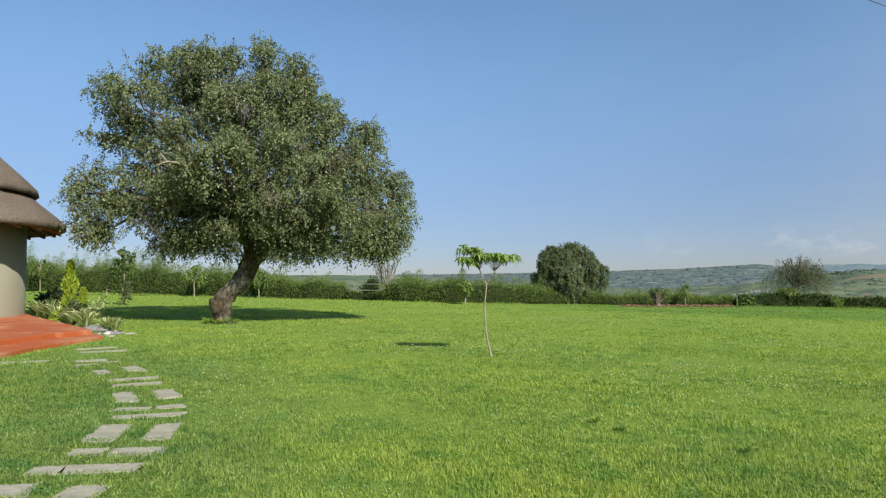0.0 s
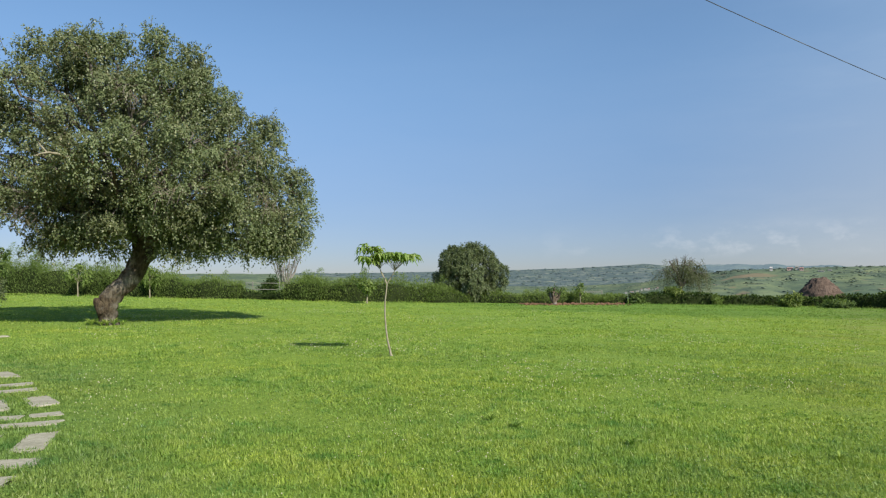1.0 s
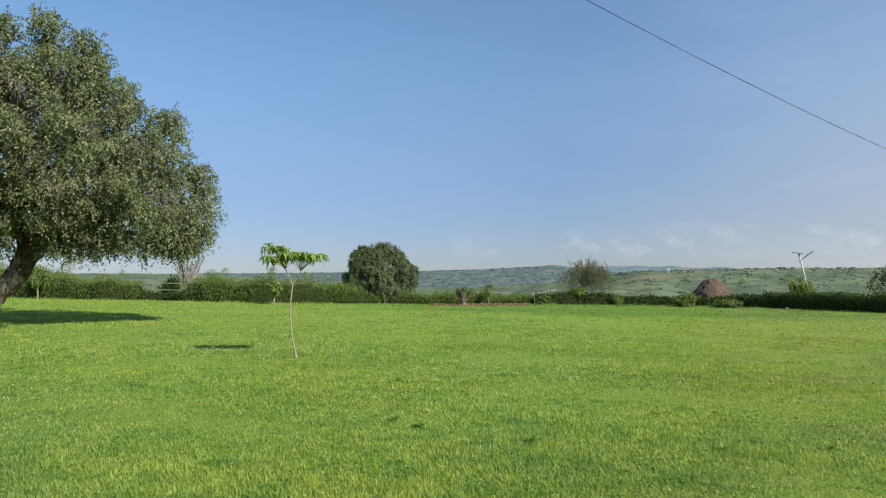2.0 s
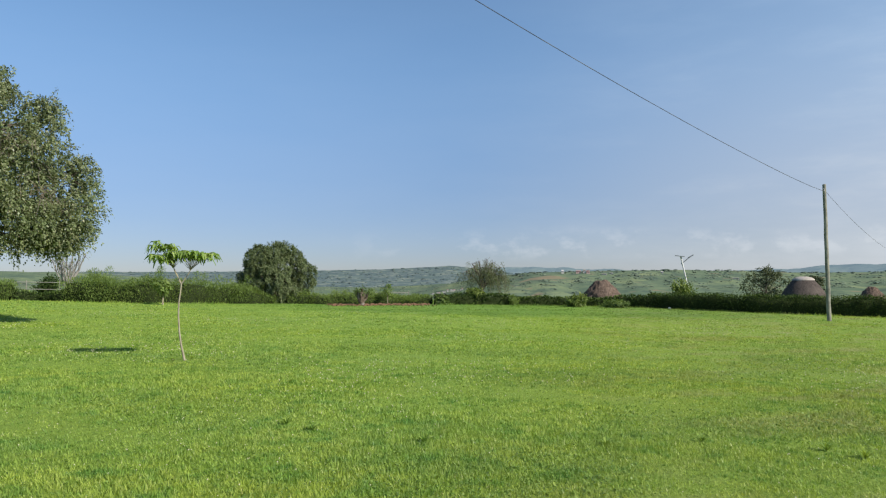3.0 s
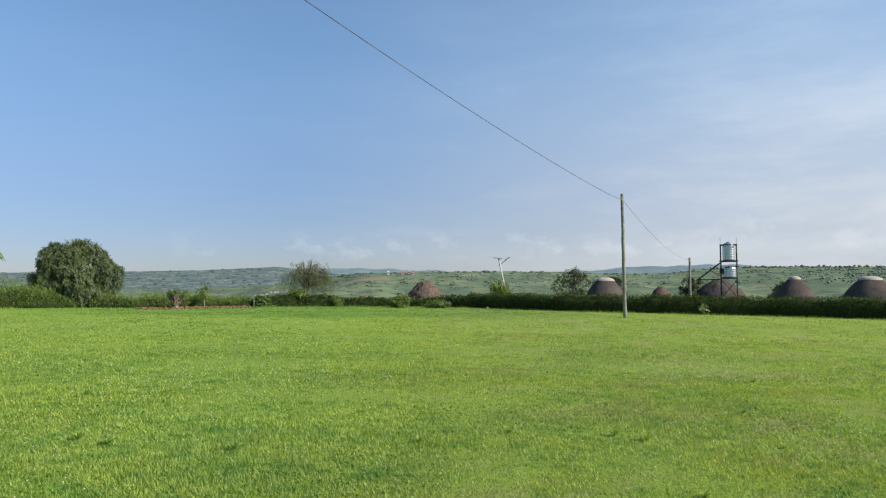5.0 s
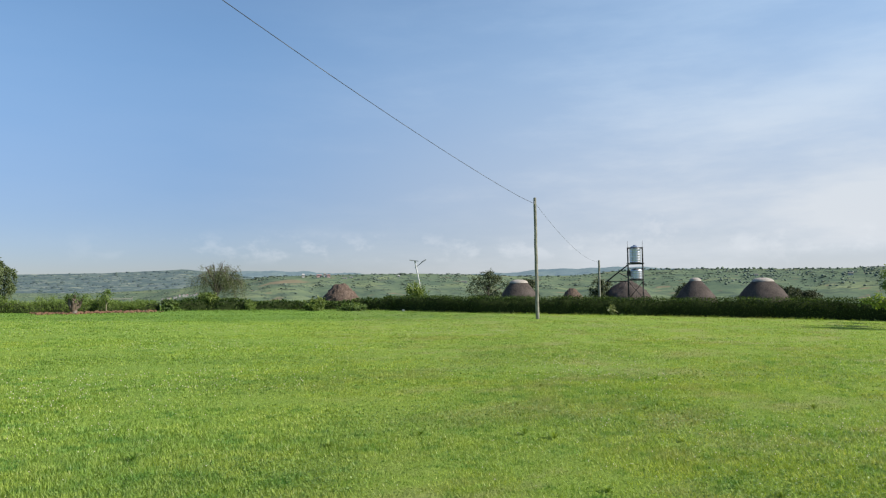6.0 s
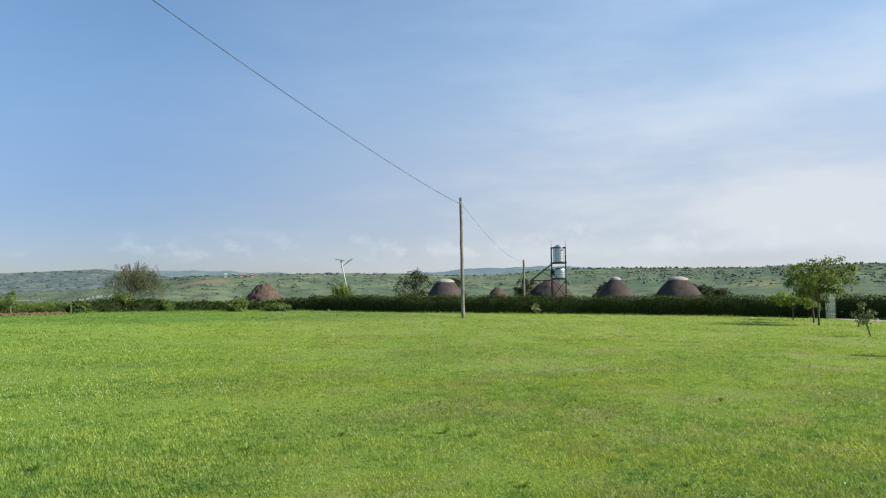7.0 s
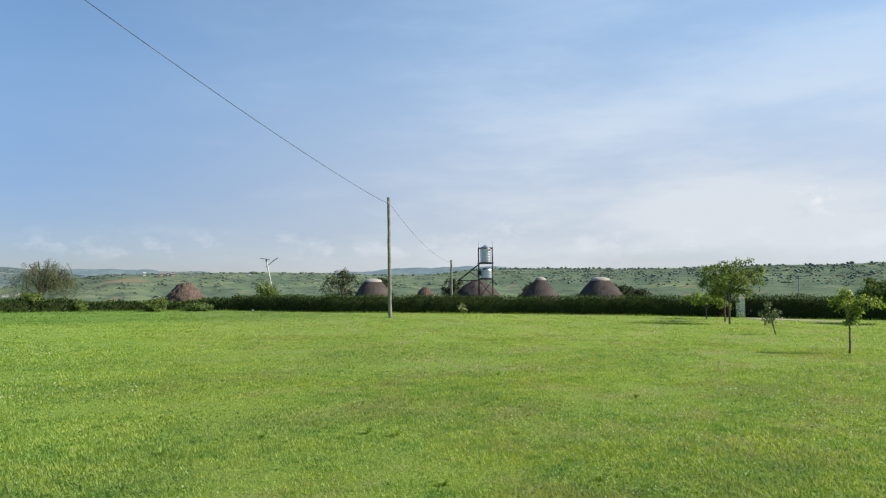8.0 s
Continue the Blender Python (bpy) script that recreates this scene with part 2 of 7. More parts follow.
def hill_material(name, greens, scrub, soil, scale, glow=0.0, haze_colour=(0.3, 0.4, 0.5), cover=0.56, patches=()):
    """Distant slopes: pasture in fields, thickets and bare soil; glow imitates the air's haze on the farthest backdrop
    by emission.

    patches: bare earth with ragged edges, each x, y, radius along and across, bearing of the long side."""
    m, n, l, b = material(name, 1.0, 0.0)
    where = n.new("ShaderNodeNewGeometry").outputs["Position"]
    big = noise_tex(n, l, where, scale, 6, 0.6)
    small = noise_tex(n, l, where, scale * 7, 6, 0.7)
    bare = noise_tex(n, l, where, scale * 1.7, 4, 0.5, (1.0, 1.4, 1.0))
    c = ramp(n, l, big, [(0.3, greens[0]), (0.5, greens[1]), (0.7, greens[2])])
    # fields: each plot its own shade
    cells = n.new("ShaderNodeTexVoronoi")
    cells.inputs["Scale"].default_value = scale * 0.9
    l.new(where, cells.inputs["Vector"])
    plot = n.new("ShaderNodeSeparateColor")
    l.new(cells.outputs["Color"], plot.inputs[0])
    c = mix(n, l, 1.0, c, ramp(n, l, plot.outputs[0], [(0.0, (0.82, 0.86, 0.9)), (0.6, (1.0, 1.0, 1.0)), (1.0, (1.22, 1.16, 1.05))]), "MULTIPLY")
    c = mix(n, l, ramp(n, l, small, [(0.54, (0, 0, 0)), (0.66, (0.7, 0.7, 0.7))]), c, scrub)
    thicket = noise_tex(n, l, where, scale * 2.6, 7, 0.72, (1.0, 0.7, 1.0))
    c = mix(n, l, ramp(n, l, thicket, [(cover, (0, 0, 0)), (cover + 0.06, (0.75, 0.75, 0.75))]), c, scrub)
    c = mix(n, l, ramp(n, l, bare, [(0.63, (0, 0, 0)), (0.70, (0.5, 0.5, 0.5))]), c, soil)
    for px, py, along, across, bearing in patches:
        mp = n.new("ShaderNodeMapping")
        mp.vector_type = "TEXTURE"
        mp.inputs["Location"].default_value = (px, py, 0)
        mp.inputs["Rotation"].default_value = (0, 0, radians(-bearing))
        mp.inputs["Scale"].default_value = (along, across, 1e4)
        l.new(where, mp.inputs["Vector"])
        far = n.new("ShaderNodeVectorMath")
        far.operation = "LENGTH"
        l.new(mp.outputs[0], far.inputs[0])
        rag = n.new("ShaderNodeMath")
        rag.operation = "MULTIPLY_ADD"
        l.new(noise_tex(n, l, where, 0.05, 5, 0.7), rag.inputs[0])
        rag.inputs[1].default_value = 1.6
        l.new(far.outputs["Value"], rag.inputs[2])
        c = mix(n, l, ramp_down(n, l, rag.outputs[0], 1.35, 1.9, 0.50), c, soil)
    l.new(c, b.inputs["Base Color"])
    # haze of the air, imitated by a faint emission from the land
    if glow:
        b.inputs["Emission Color"].default_value = (*haze_colour, 1)
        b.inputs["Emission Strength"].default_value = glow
    return m


TURF = lawn_material()
BLADE = blade_material()
# bare fields on the opposite slope: x, y, radius along and across, bearing
EARTH = [(433, 690, 20, 26, 32), (405, 680, 22, 20, 31)]
# distance haze is painted into these four base colours as a pale blue
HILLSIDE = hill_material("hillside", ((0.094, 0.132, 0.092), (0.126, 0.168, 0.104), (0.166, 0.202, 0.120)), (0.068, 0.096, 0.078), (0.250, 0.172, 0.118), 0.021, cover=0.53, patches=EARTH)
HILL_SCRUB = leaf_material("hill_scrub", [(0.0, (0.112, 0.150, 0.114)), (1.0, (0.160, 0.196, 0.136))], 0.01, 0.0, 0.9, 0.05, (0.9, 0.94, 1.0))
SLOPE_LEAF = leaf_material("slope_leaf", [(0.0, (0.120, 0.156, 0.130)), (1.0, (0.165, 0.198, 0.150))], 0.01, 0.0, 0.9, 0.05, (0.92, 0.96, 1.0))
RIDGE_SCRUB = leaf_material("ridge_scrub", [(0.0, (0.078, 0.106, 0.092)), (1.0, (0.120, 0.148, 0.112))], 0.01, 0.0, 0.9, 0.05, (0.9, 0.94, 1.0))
ROUGH_PASTURE = hill_material("rough_pasture", ((0.070, 0.120, 0.030), (0.105, 0.165, 0.040), (0.140, 0.190, 0.055)), (0.045, 0.075, 0.028), (0.230, 0.130, 0.070), 0.010)
# farthest land: haze painted in, as blue-grey base colours and a bluish glow
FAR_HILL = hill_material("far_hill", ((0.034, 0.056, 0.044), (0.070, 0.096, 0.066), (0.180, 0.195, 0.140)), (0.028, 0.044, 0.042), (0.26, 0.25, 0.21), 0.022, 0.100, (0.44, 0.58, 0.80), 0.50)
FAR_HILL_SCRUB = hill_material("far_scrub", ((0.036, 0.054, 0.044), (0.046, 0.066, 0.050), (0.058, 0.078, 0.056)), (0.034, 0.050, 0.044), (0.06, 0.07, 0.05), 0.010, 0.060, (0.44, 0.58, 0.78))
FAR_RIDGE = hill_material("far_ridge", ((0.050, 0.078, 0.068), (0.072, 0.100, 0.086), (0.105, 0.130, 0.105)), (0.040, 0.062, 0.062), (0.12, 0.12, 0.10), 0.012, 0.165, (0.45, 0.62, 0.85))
TREE_LEAF = leaf_material("tree_leaf", [(0.0, (0.096, 0.131, 0.056)), (0.5, (0.140, 0.181, 0.077)), (0.9, (0.192, 0.230, 0.104)), (1.0, (0.250, 0.250, 0.145))], 0.8, 0.22, 0.45, 0.4, (0.98, 0.88, 0.94))
DRY_TWIG = surface("dry_twig", (0.120, 0.092, 0.070), (0.230, 0.185, 0.145), 30, 4, 0.95, 0.1, 0.3)
ROUND_LEAF = leaf_material("mango_leaf", [(0.0, (0.066, 0.094, 0.038)), (0.5, (0.100, 0.134, 0.054)), (1.0, (0.154, 0.184, 0.080))], 0.9, 0.24, 0.5, 0.32, (0.9, 0.92, 0.9))
YOUNG_LEAF = leaf_material("young_leaf", [(0.0, (0.150, 0.235, 0.055)), (0.6, (0.225, 0.325, 0.085)), (1.0, (0.340, 0.410, 0.155))], 1.5, 0.36, 0.5, 0.25, (0.85, 0.9, 0.78))
SAPLING_LEAF = leaf_material("sapling_leaf", [(0.0, (0.080, 0.120, 0.032)), (0.6, (0.142, 0.192, 0.048)), (1.0, (0.240, 0.282, 0.080))], 1.2, 0.33, 0.55, 0.22)
LIGHT_LEAF = leaf_material("light_leaf", [(0.0, (0.105, 0.165, 0.032)), (0.6, (0.190, 0.265, 0.055)), (1.0, (0.300, 0.360, 0.100))], 1.2, 0.38, 0.5, 0.25)
VALLEY_LEAF = leaf_material("valley_leaf", [(0.0, (0.040, 0.054, 0.030)), (0.6, (0.078, 0.095, 0.050)), (1.0, (0.135, 0.145, 0.085))], 0.7, 0.2, 0.6, 0.2)
ACACIA_LEAF = leaf_material("acacia_leaf", [(0.0, (0.040, 0.052, 0.030)), (1.0, (0.085, 0.092, 0.056))], 0.5, 0.15, 0.7, 0.15)
MID_LEAF = leaf_material("mid_green_leaf", [(0.0, (0.055, 0.092, 0.026)), (0.6, (0.100, 0.150, 0.042)), (1.0, (0.165, 0.215, 0.070))], 1.0, 0.3, 0.6, 0.2)
HEDGE_LEAF = leaf_material("hedge_leaf", [(0.0, (0.024, 0.045, 0.014)), (0.6, (0.043, 0.073, 0.021)), (1.0, (0.072, 0.104, 0.033))], 0.5, 0.2, 0.8, 0.08)
FEATHER_LEAF = leaf_material("feathery_hedge_leaf", [(0.0, (0.118, 0.174, 0.048)), (0.6, (0.166, 0.236, 0.064)), (1.0, (0.212, 0.276, 0.084))], 0.45, 0.38, 0.65, 0.2, (0.74, 0.80, 0.70))
GOLD_LEAF = leaf_material("golden_cypress_leaf", [(0.0, (0.200, 0.280, 0.030)), (0.6, (0.350, 0.440, 0.050)), (1.0, (0.480, 0.540, 0.090))], 2.0, 0.35)
STRAP_LEAF = leaf_material("strap_leaf", [(0.0, (0.140, 0.200, 0.085)), (0.6, (0.240, 0.305, 0.140)), (1.0, (0.440, 0.470, 0.270))], 2.0, 0.3, 0.5, 0.3, (0.85, 0.9, 0.8))
STRIPED_LEAF = leaf_material("striped_leaf", [(0.0, (0.200, 0.260, 0.090)), (0.4, (0.310, 0.370, 0.150)), (0.65, (0.540, 0.560, 0.320)), (1.0, (0.640, 0.640, 0.430))], 2.0, 0.3, 0.55, 0.2, (0.85, 0.9, 0.8))
DARK_LEAF = leaf_material("dark_leaf", [(0.0, (0.048, 0.078, 0.034)), (1.0, (0.105, 0.145, 0.060))], 2.0, 0.15)
# shade inside the hedges, painted as a near-black green
HEDGE_SHADE = surface("hedge_shade", (0.012, 0.018, 0.008), (0.040, 0.055, 0.020), 16, 2, 1.0, 0.0, 0.8, (1, 1, 1), (0.03, 0.04, 0.015), 0.5)
DRY_LEAF = leaf_material("grey_olive_leaf", [(0.0, (0.092, 0.112, 0.068)), (0.6, (0.138, 0.158, 0.094)), (1.0, (0.200, 0.212, 0.130))], 1.0, 0.3, 0.7, 0.15)
RUST_LEAF = leaf_material("rust_leaf", [(0.0, (0.085, 0.035, 0.022)), (0.6, (0.150, 0.060, 0.035)), (1.0, (0.200, 0.105, 0.055))], 1.0, 0.25, 0.7, 0.15)
BARK = surface("bark", (0.018, 0.014, 0.010), (0.122, 0.096, 0.062), 13, 1.9, 0.95, 0.1, 1.0, (1, 1, 0.38), (0.33, 0.32, 0.27), 0.7, 0.0, 0.09)
PALE_BARK = surface("pale_bark", (0.175, 0.155, 0.105), (0.330, 0.295, 0.210), 30, 4, 0.9, 0.15, 0.4, (1, 1, 0.3))
ASH_BARK = surface("ash_grey_bark", (0.150, 0.140, 0.125), (0.270, 0.255, 0.235), 14, 4, 0.9, 0.15, 0.4, (1, 1, 0.3))
THIN_BARK = surface("thin_bark", (0.055, 0.045, 0.035), (0.135, 0.112, 0.088), 30, 4, 0.9, 0.15, 0.4, (1, 1, 0.3))
STUMP_BARK = surface("dark_bark", (0.030, 0.023, 0.018), (0.085, 0.068, 0.052), 12, 3, 0.95, 0.1, 0.8, (1, 1, 0.4))
POLE_WOOD = surface("weathered_pole_wood", (0.135, 0.132, 0.105), (0.340, 0.338, 0.285), 16, 2.6, 0.9, 0.15, 0.5, (1, 1, 0.12), (0.075, 0.075, 0.06), 0.85)
THATCH = surface("grey_thatch", (0.105, 0.085, 0.066), (0.270, 0.225, 0.180), 26, 0.9, 1.0, 0.05, 1.0, (1, 1, 0.25), (0.13, 0.10, 0.08), 0.5, 0.0, 0.05)
BROWN_THATCH = surface("brown_thatch", (0.038, 0.032, 0.029), (0.105, 0.088, 0.078), 9, 0.7, 1.0, 0.05, 1.0, (1, 1, 0.25), (0.15, 0.125, 0.11), 0.5, 0.0, 0.08)
DRY_THATCH = surface("dry_brown_thatch", (0.060, 0.044, 0.035), (0.180, 0.134, 0.106), 5, 1.3, 1.0, 0.05, 1.0, (1, 1, 0.3), (0.05, 0.039, 0.032), 0.6, 0.0, 0.12)
CAP = surface("pale_thatch_cap", (0.250, 0.220, 0.190), (0.400, 0.360, 0.315), 8, 1.5, 0.95, 0.1, 0.5)
PLASTER = surface("cream_plaster", (0.285, 0.275, 0.200), (0.335, 0.320, 0.240), 40, 0.7, 0.9, 0.15, 0.15, (1, 1, 1), (0.25, 0.235, 0.17), 0.4)
EAVE_WOOD = surface("eave_underside", (0.130, 0.060, 0.030), (0.260, 0.130, 0.065), 20, 2, 0.9, 0.1, 0.5)
RED_FLOOR = surface("red_oxide_floor", (0.300, 0.072, 0.022), (0.440, 0.118, 0.036), 30, 1.1, 0.6, 0.25, 0.12, (1, 1, 1), (0.50, 0.255, 0.140), 1.0)
STONE = surface("path_stone", (0.260, 0.248, 0.180), (0.440, 0.420, 0.330), 14, 3, 0.95, 0.12, 0.7, (1, 1, 1), (0.20, 0.195, 0.125), 0.6)
WHITE_STONE = surface("white_stone", (0.360, 0.350, 0.330), (0.540, 0.530, 0.500), 16, 3, 0.85, 0.2, 0.4)
GREY_STONE = surface("grey_stone", (0.150, 0.150, 0.145), (0.270, 0.265, 0.255), 16, 3, 0.85, 0.2, 0.5)
SOIL = surface("red_soil", (0.105, 0.060, 0.038), (0.225, 0.132, 0.084), 8, 1, 1.0, 0.05, 1.0, (1, 1, 1), (0.16, 0.11, 0.06), 0.4, 0.0, 0.08)
PRUNED_BARK = surface("pruned_bark", (0.045, 0.033, 0.025), (0.190, 0.148, 0.112), 10, 3, 0.95, 0.1, 0.8, (1, 1, 0.4))
GRAVEL = surface("gravel", (0.250, 0.215, 0.155), (0.400, 0.350, 0.265), 30, 0.8, 1.0, 0.1, 1.0, (1, 1, 1), (0.17, 0.20, 0.08), 0.7)
STEEL = surface("dark_painted_steel", (0.020, 0.016, 0.015), (0.045, 0.036, 0.033), 12, 1.5, 0.8, 0.2, 0.2)
GALV = surface("galvanised_steel", (0.560, 0.570, 0.580), (0.720, 0.730, 0.740), 6, 2, 0.32, 0.5, 0.1, (1, 1, 4), (0.45, 0.46, 0.47), 0.4, 0.9)
LAMP_POST = surface("white_painted_post", (0.480, 0.480, 0.470), (0.600, 0.600, 0.590), 10, 1, 0.6, 0.3, 0.1)
PANEL = surface("solar_panel_back", (0.140, 0.145, 0.160), (0.200, 0.205, 0.220), 10, 1, 0.4, 0.5, 0.05)
CABLE = surface("black_cable", (0.025, 0.025, 0.028), (0.045, 0.045, 0.050), 10, 1, 0.7, 0.3, 0.1)
GREY_RAIL = surface("grey_fence_wood", (0.140, 0.135, 0.115), (0.250, 0.240, 0.210), 12, 2, 0.95, 0.1, 0.4, (0.1, 0.1, 1))
PICKET = surface("weathered_white_picket", (0.520, 0.500, 0.460), (0.680, 0.660, 0.620), 12, 2, 0.95, 0.1, 0.4, (1, 1, 0.2))
HOUSE_WALL = surface("pale_house_wall", (0.390, 0.380, 0.365), (0.490, 0.480, 0.465), 1, 0.3, 0.9, 0.1, 0.05)
HOUSE_PINK = surface("pink_house_wall", (0.400, 0.270, 0.250), (0.480, 0.330, 0.310), 1, 0.3, 0.9, 0.1, 0.05)
HOUSE_RED = surface("red_house_roof", (0.250, 0.150, 0.130), (0.330, 0.205, 0.185), 1, 0.3, 0.8, 0.2, 0.05)
WEED = leaf_material("weed_leaf", [(0.0, (0.110, 0.180, 0.034)), (0.6, (0.165, 0.255, 0.052)), (1.0, (0.240, 0.330, 0.085))], 1.5, 0.25, 0.5, 0.3)
CLOVER = surface("clover_white", (0.520, 0.490, 0.300), (0.640, 0.610, 0.420), 60, 2, 0.9, 0.1, 0.1)
WHITE_PAINT = surface("white_paint", (0.700, 0.700, 0.690), (0.800, 0.800, 0.790), 12, 2, 0.6, 0.3, 0.1)

# ---------------------------------------------------------------- mesh helpers
RNG = np.random.default_rng(7)


def ground_z(x, y):
    """The lawn's plane: it falls to the east and rises a little to the north."""
    return -0.0188 * x + 0.0125 * y


def np_mesh(name, verts, faces, mat, smooth=False):
    verts, faces = np.asarray(verts, dtype=np.float32), np.asarray(faces, dtype=np.int32)
    me = bpy.data.meshes.new(name)
    count, sides = faces.shape
    me.vertices.add(len(verts))
    me.vertices.foreach_set("co", verts.ravel())
    me.loops.add(count * sides)
    me.loops.foreach_set("vertex_index", faces.ravel())
    me.polygons.add(count)
    me.polygons.foreach_set("loop_start", np.arange(count, dtype=np.int32) * sides)
    me.update(calc_edges=True)
    me.validate()
    me.materials.append(mat)
    if smooth:
        me.shade_smooth()
    return me


def bm_mesh(name, bm, mat, smooth=False):
    me = bpy.data.meshes.new(name)
    bm.to_mesh(me)
    bm.free()
    me.materials.append(mat)
    if smooth:
        me.shade_smooth()
    return me


def part(name, me, parent, label="", where=None):
    ob = new(name, me)
    ob.parent = parent
    if where is not None:
        ob.matrix_basis = where
    return tagged(ob, label)


def thing(name, m, label, category, group="", kind=""):
    ob = new(name)
    ob.empty_display_size = 0.3
    ob.matrix_basis = m
    return tagged(ob, label, category, group, kind)


def on_ground(x, y, dz=0.0, turn=0.0):
    return pose(x, y, ground_z(x, y) + dz, 0, 0, turn)


def tube_arrays(points, radii, seg=8, rough=0.0, rng=RNG):
    """A tapered limb along points: vertices and quads."""
    p = np.asarray(points, float)
    d = np.gradient(p, axis=0)
    d /= np.linalg.norm(d, axis=1)[:, None] + 1e-9
    ref = np.where(np.abs(d[:, 2:3]) > 0.9, np.array([[1.0, 0, 0]]), np.array([[0, 0, 1.0]]))
    a = np.cross(ref, d)
    a /= np.linalg.norm(a, axis=1)[:, None] + 1e-9
    for i in range(1, len(a)):
        a[i] = a[i - 1] - d[i] * np.dot(a[i - 1], d[i])
        a[i] /= np.linalg.norm(a[i]) + 1e-9
    b = np.cross(d, a)
    th = np.linspace(0, 2 * np.pi, seg, endpoint=False)
    r = np.asarray(radii, float)[:, None] * (1 + rough * rng.normal(size=(len(p), seg)))
    v = p[:, None] + r[..., None] * (np.cos(th)[None, :, None] * a[:, None] + np.sin(th)[None, :, None] * b[:, None])
    n = len(p)
    i, j = np.meshgrid(np.arange(n - 1), np.arange(seg), indexing="ij")
    k = (j + 1) % seg
    f = np.stack([i * seg + j, i * seg + k, (i + 1) * seg + k, (i + 1) * seg + j], -1).reshape(-1, 4)
    return v.reshape(-1, 3), f


def join_arrays(items):
    vs, fs, off = [], [], 0
    for v, f in items:
        vs.append(v)
        fs.append(f + off)
        off += len(v)
    return np.concatenate(vs), np.concatenate(fs)


def bend(a, b, sag=0.0, wobble=0.0, n=8, rng=RNG):
    """Points from a to b, bowed upward by sag and shaken by wobble."""
    a, b = np.asarray(a, float), np.asarray(b, float)
    s = np.linspace(0, 1, n)[:, None]
    p = a + (b - a) * s
    p[:, 2] += sag * 4 * (s * (1 - s))[:, 0]
    w = rng.normal(size=(n, 3)) * wobble
    w[0] = w[-1] = 0
    return p + w


def unit(v):
    return v / (np.linalg.norm(v, axis=-1, keepdims=True) + 1e-9)


def leaf_arrays(places, along, length, width, rng=RNG, fold=0.15, facing=None, loose=0.55):
    """One folded four-cornered leaf at each place, pointing along, its blade turned roughly to facing."""
    n = len(places)
    along = unit(along)
    hint = rng.normal(size=(n, 3)) * (1.0 if facing is None else loose) + (0 if facing is None else facing)
    side = unit(np.cross(along, hint))
    up = np.cross(along, side)
    ln, wd = np.broadcast_to(length, n)[:, None], np.broadcast_to(width, n)[:, None]
    mid = places + along * ln * 0.45
    v = np.stack([places, mid + side * wd * 0.5 + up * wd * fold, places + along * ln, mid - side * wd * 0.5 + up * wd * fold], 1)
    f = np.arange(n * 4).reshape(n, 4)
    return v.reshape(-1, 3), f


def ball_points(n, centre, radii, rng=RNG, shell=0.45):
    d = unit(rng.normal(size=(n, 3)))
    r = shell + (1 - shell) * rng.random((n, 1)) ** 0.6
    return np.asarray(centre) + d * r * np.asarray(radii), d


def twig_leaves(n_twigs, per, centre, radii, reach, droop, length, width, rng=RNG, shell=0.5):
    """Leaves along drooping twigs that leave a lobe of the crown."""
    o, d = ball_points(n_twigs, centre, radii, rng, shell)
    d = unit(d + rng.normal(size=d.shape) * 0.45)
    s = rng.random((n_twigs, per, 1))
    ln = reach * (0.5 + rng.random((n_twigs, 1, 1)))
    p = o[:, None] + d[:, None] * s * ln
    p[..., 2] -= droop * (s[..., 0] ** 2) * ln[..., 0]
    p += rng.normal(size=p.shape) * width * 0.7
    a = d[:, None] + rng.normal(size=p.shape) * 0.7
    a[..., 2] -= droop * 1.2
    p, a = p.reshape(-1, 3), a.reshape(-1, 3)
    k = 0.7 + 0.6 * rng.random(len(p))
    face = unit(p - np.asarray(centre)) + np.array([0, 0, 0.45])
    return leaf_arrays(p, a, length * k, width * k, rng, 0.15, face)


def lathe(profile, seg=32, wave=0.0, rng=RNG, cap=False):
    """A turned shell from (radius, height) pairs, a little uneven."""
    pr = np.asarray(profile, float)
    th = np.linspace(0, 2 * np.pi, seg, endpoint=False)
    r = pr[:, 0][:, None] * (1 + wave * rng.normal(size=(len(pr), seg)))
    z = pr[:, 1][:, None] + wave * 1.5 * rng.normal(size=(len(pr), seg)) * (pr[:, 0][:, None] > 0.01)
    v = np.stack([r * np.cos(th), r * np.sin(th), np.broadcast_to(z, r.shape)], -1).reshape(-1, 3)
    i, j = np.meshgrid(np.arange(len(pr) - 1), np.arange(seg), indexing="ij")
    k = (j + 1) % seg
    f = np.stack([i * seg + j, i * seg + k, (i + 1) * seg + k, (i + 1) * seg + j], -1).reshape(-1, 4)
    return v, f


def box_bm(sx, sy, sz, bevel=0.0, at=(0, 0, 0)):
    bm = bmesh.new()
    bmesh.ops.create_cube(bm, size=1.0, matrix=Matrix.Translation(at) @ Matrix.Diagonal((sx, sy, sz, 1)))
    if bevel:
        bmesh.ops.bevel(bm, geom=bm.edges[:], offset=bevel, segments=2, affect="EDGES", profile=0.6)
    return bm


def prism_bm(outline, z0, z1, bevel=0.0):
    bm = bmesh.new()
    low = [bm.verts.new((x, y, z0)) for x, y in outline]
    top = [bm.verts.new((x, y, z1)) for x, y in outline]
    n = len(outline)
    bm.faces.new(top)
    bm.faces.new(low[::-1])
    for i in range(n):
        bm.faces.new((low[i], low[(i + 1) % n], top[(i + 1) % n], top[i]))
    bmesh.ops.recalc_face_normals(bm, faces=bm.faces[:])
    if bevel:
        bmesh.ops.bevel(bm, geom=[e for e in bm.edges if e.verts[0].co.z > z1 - 1e-4 and e.verts[1].co.z > z1 - 1e-4], offset=bevel, segments=2, affect="EDGES", profile=0.6)
    return bm


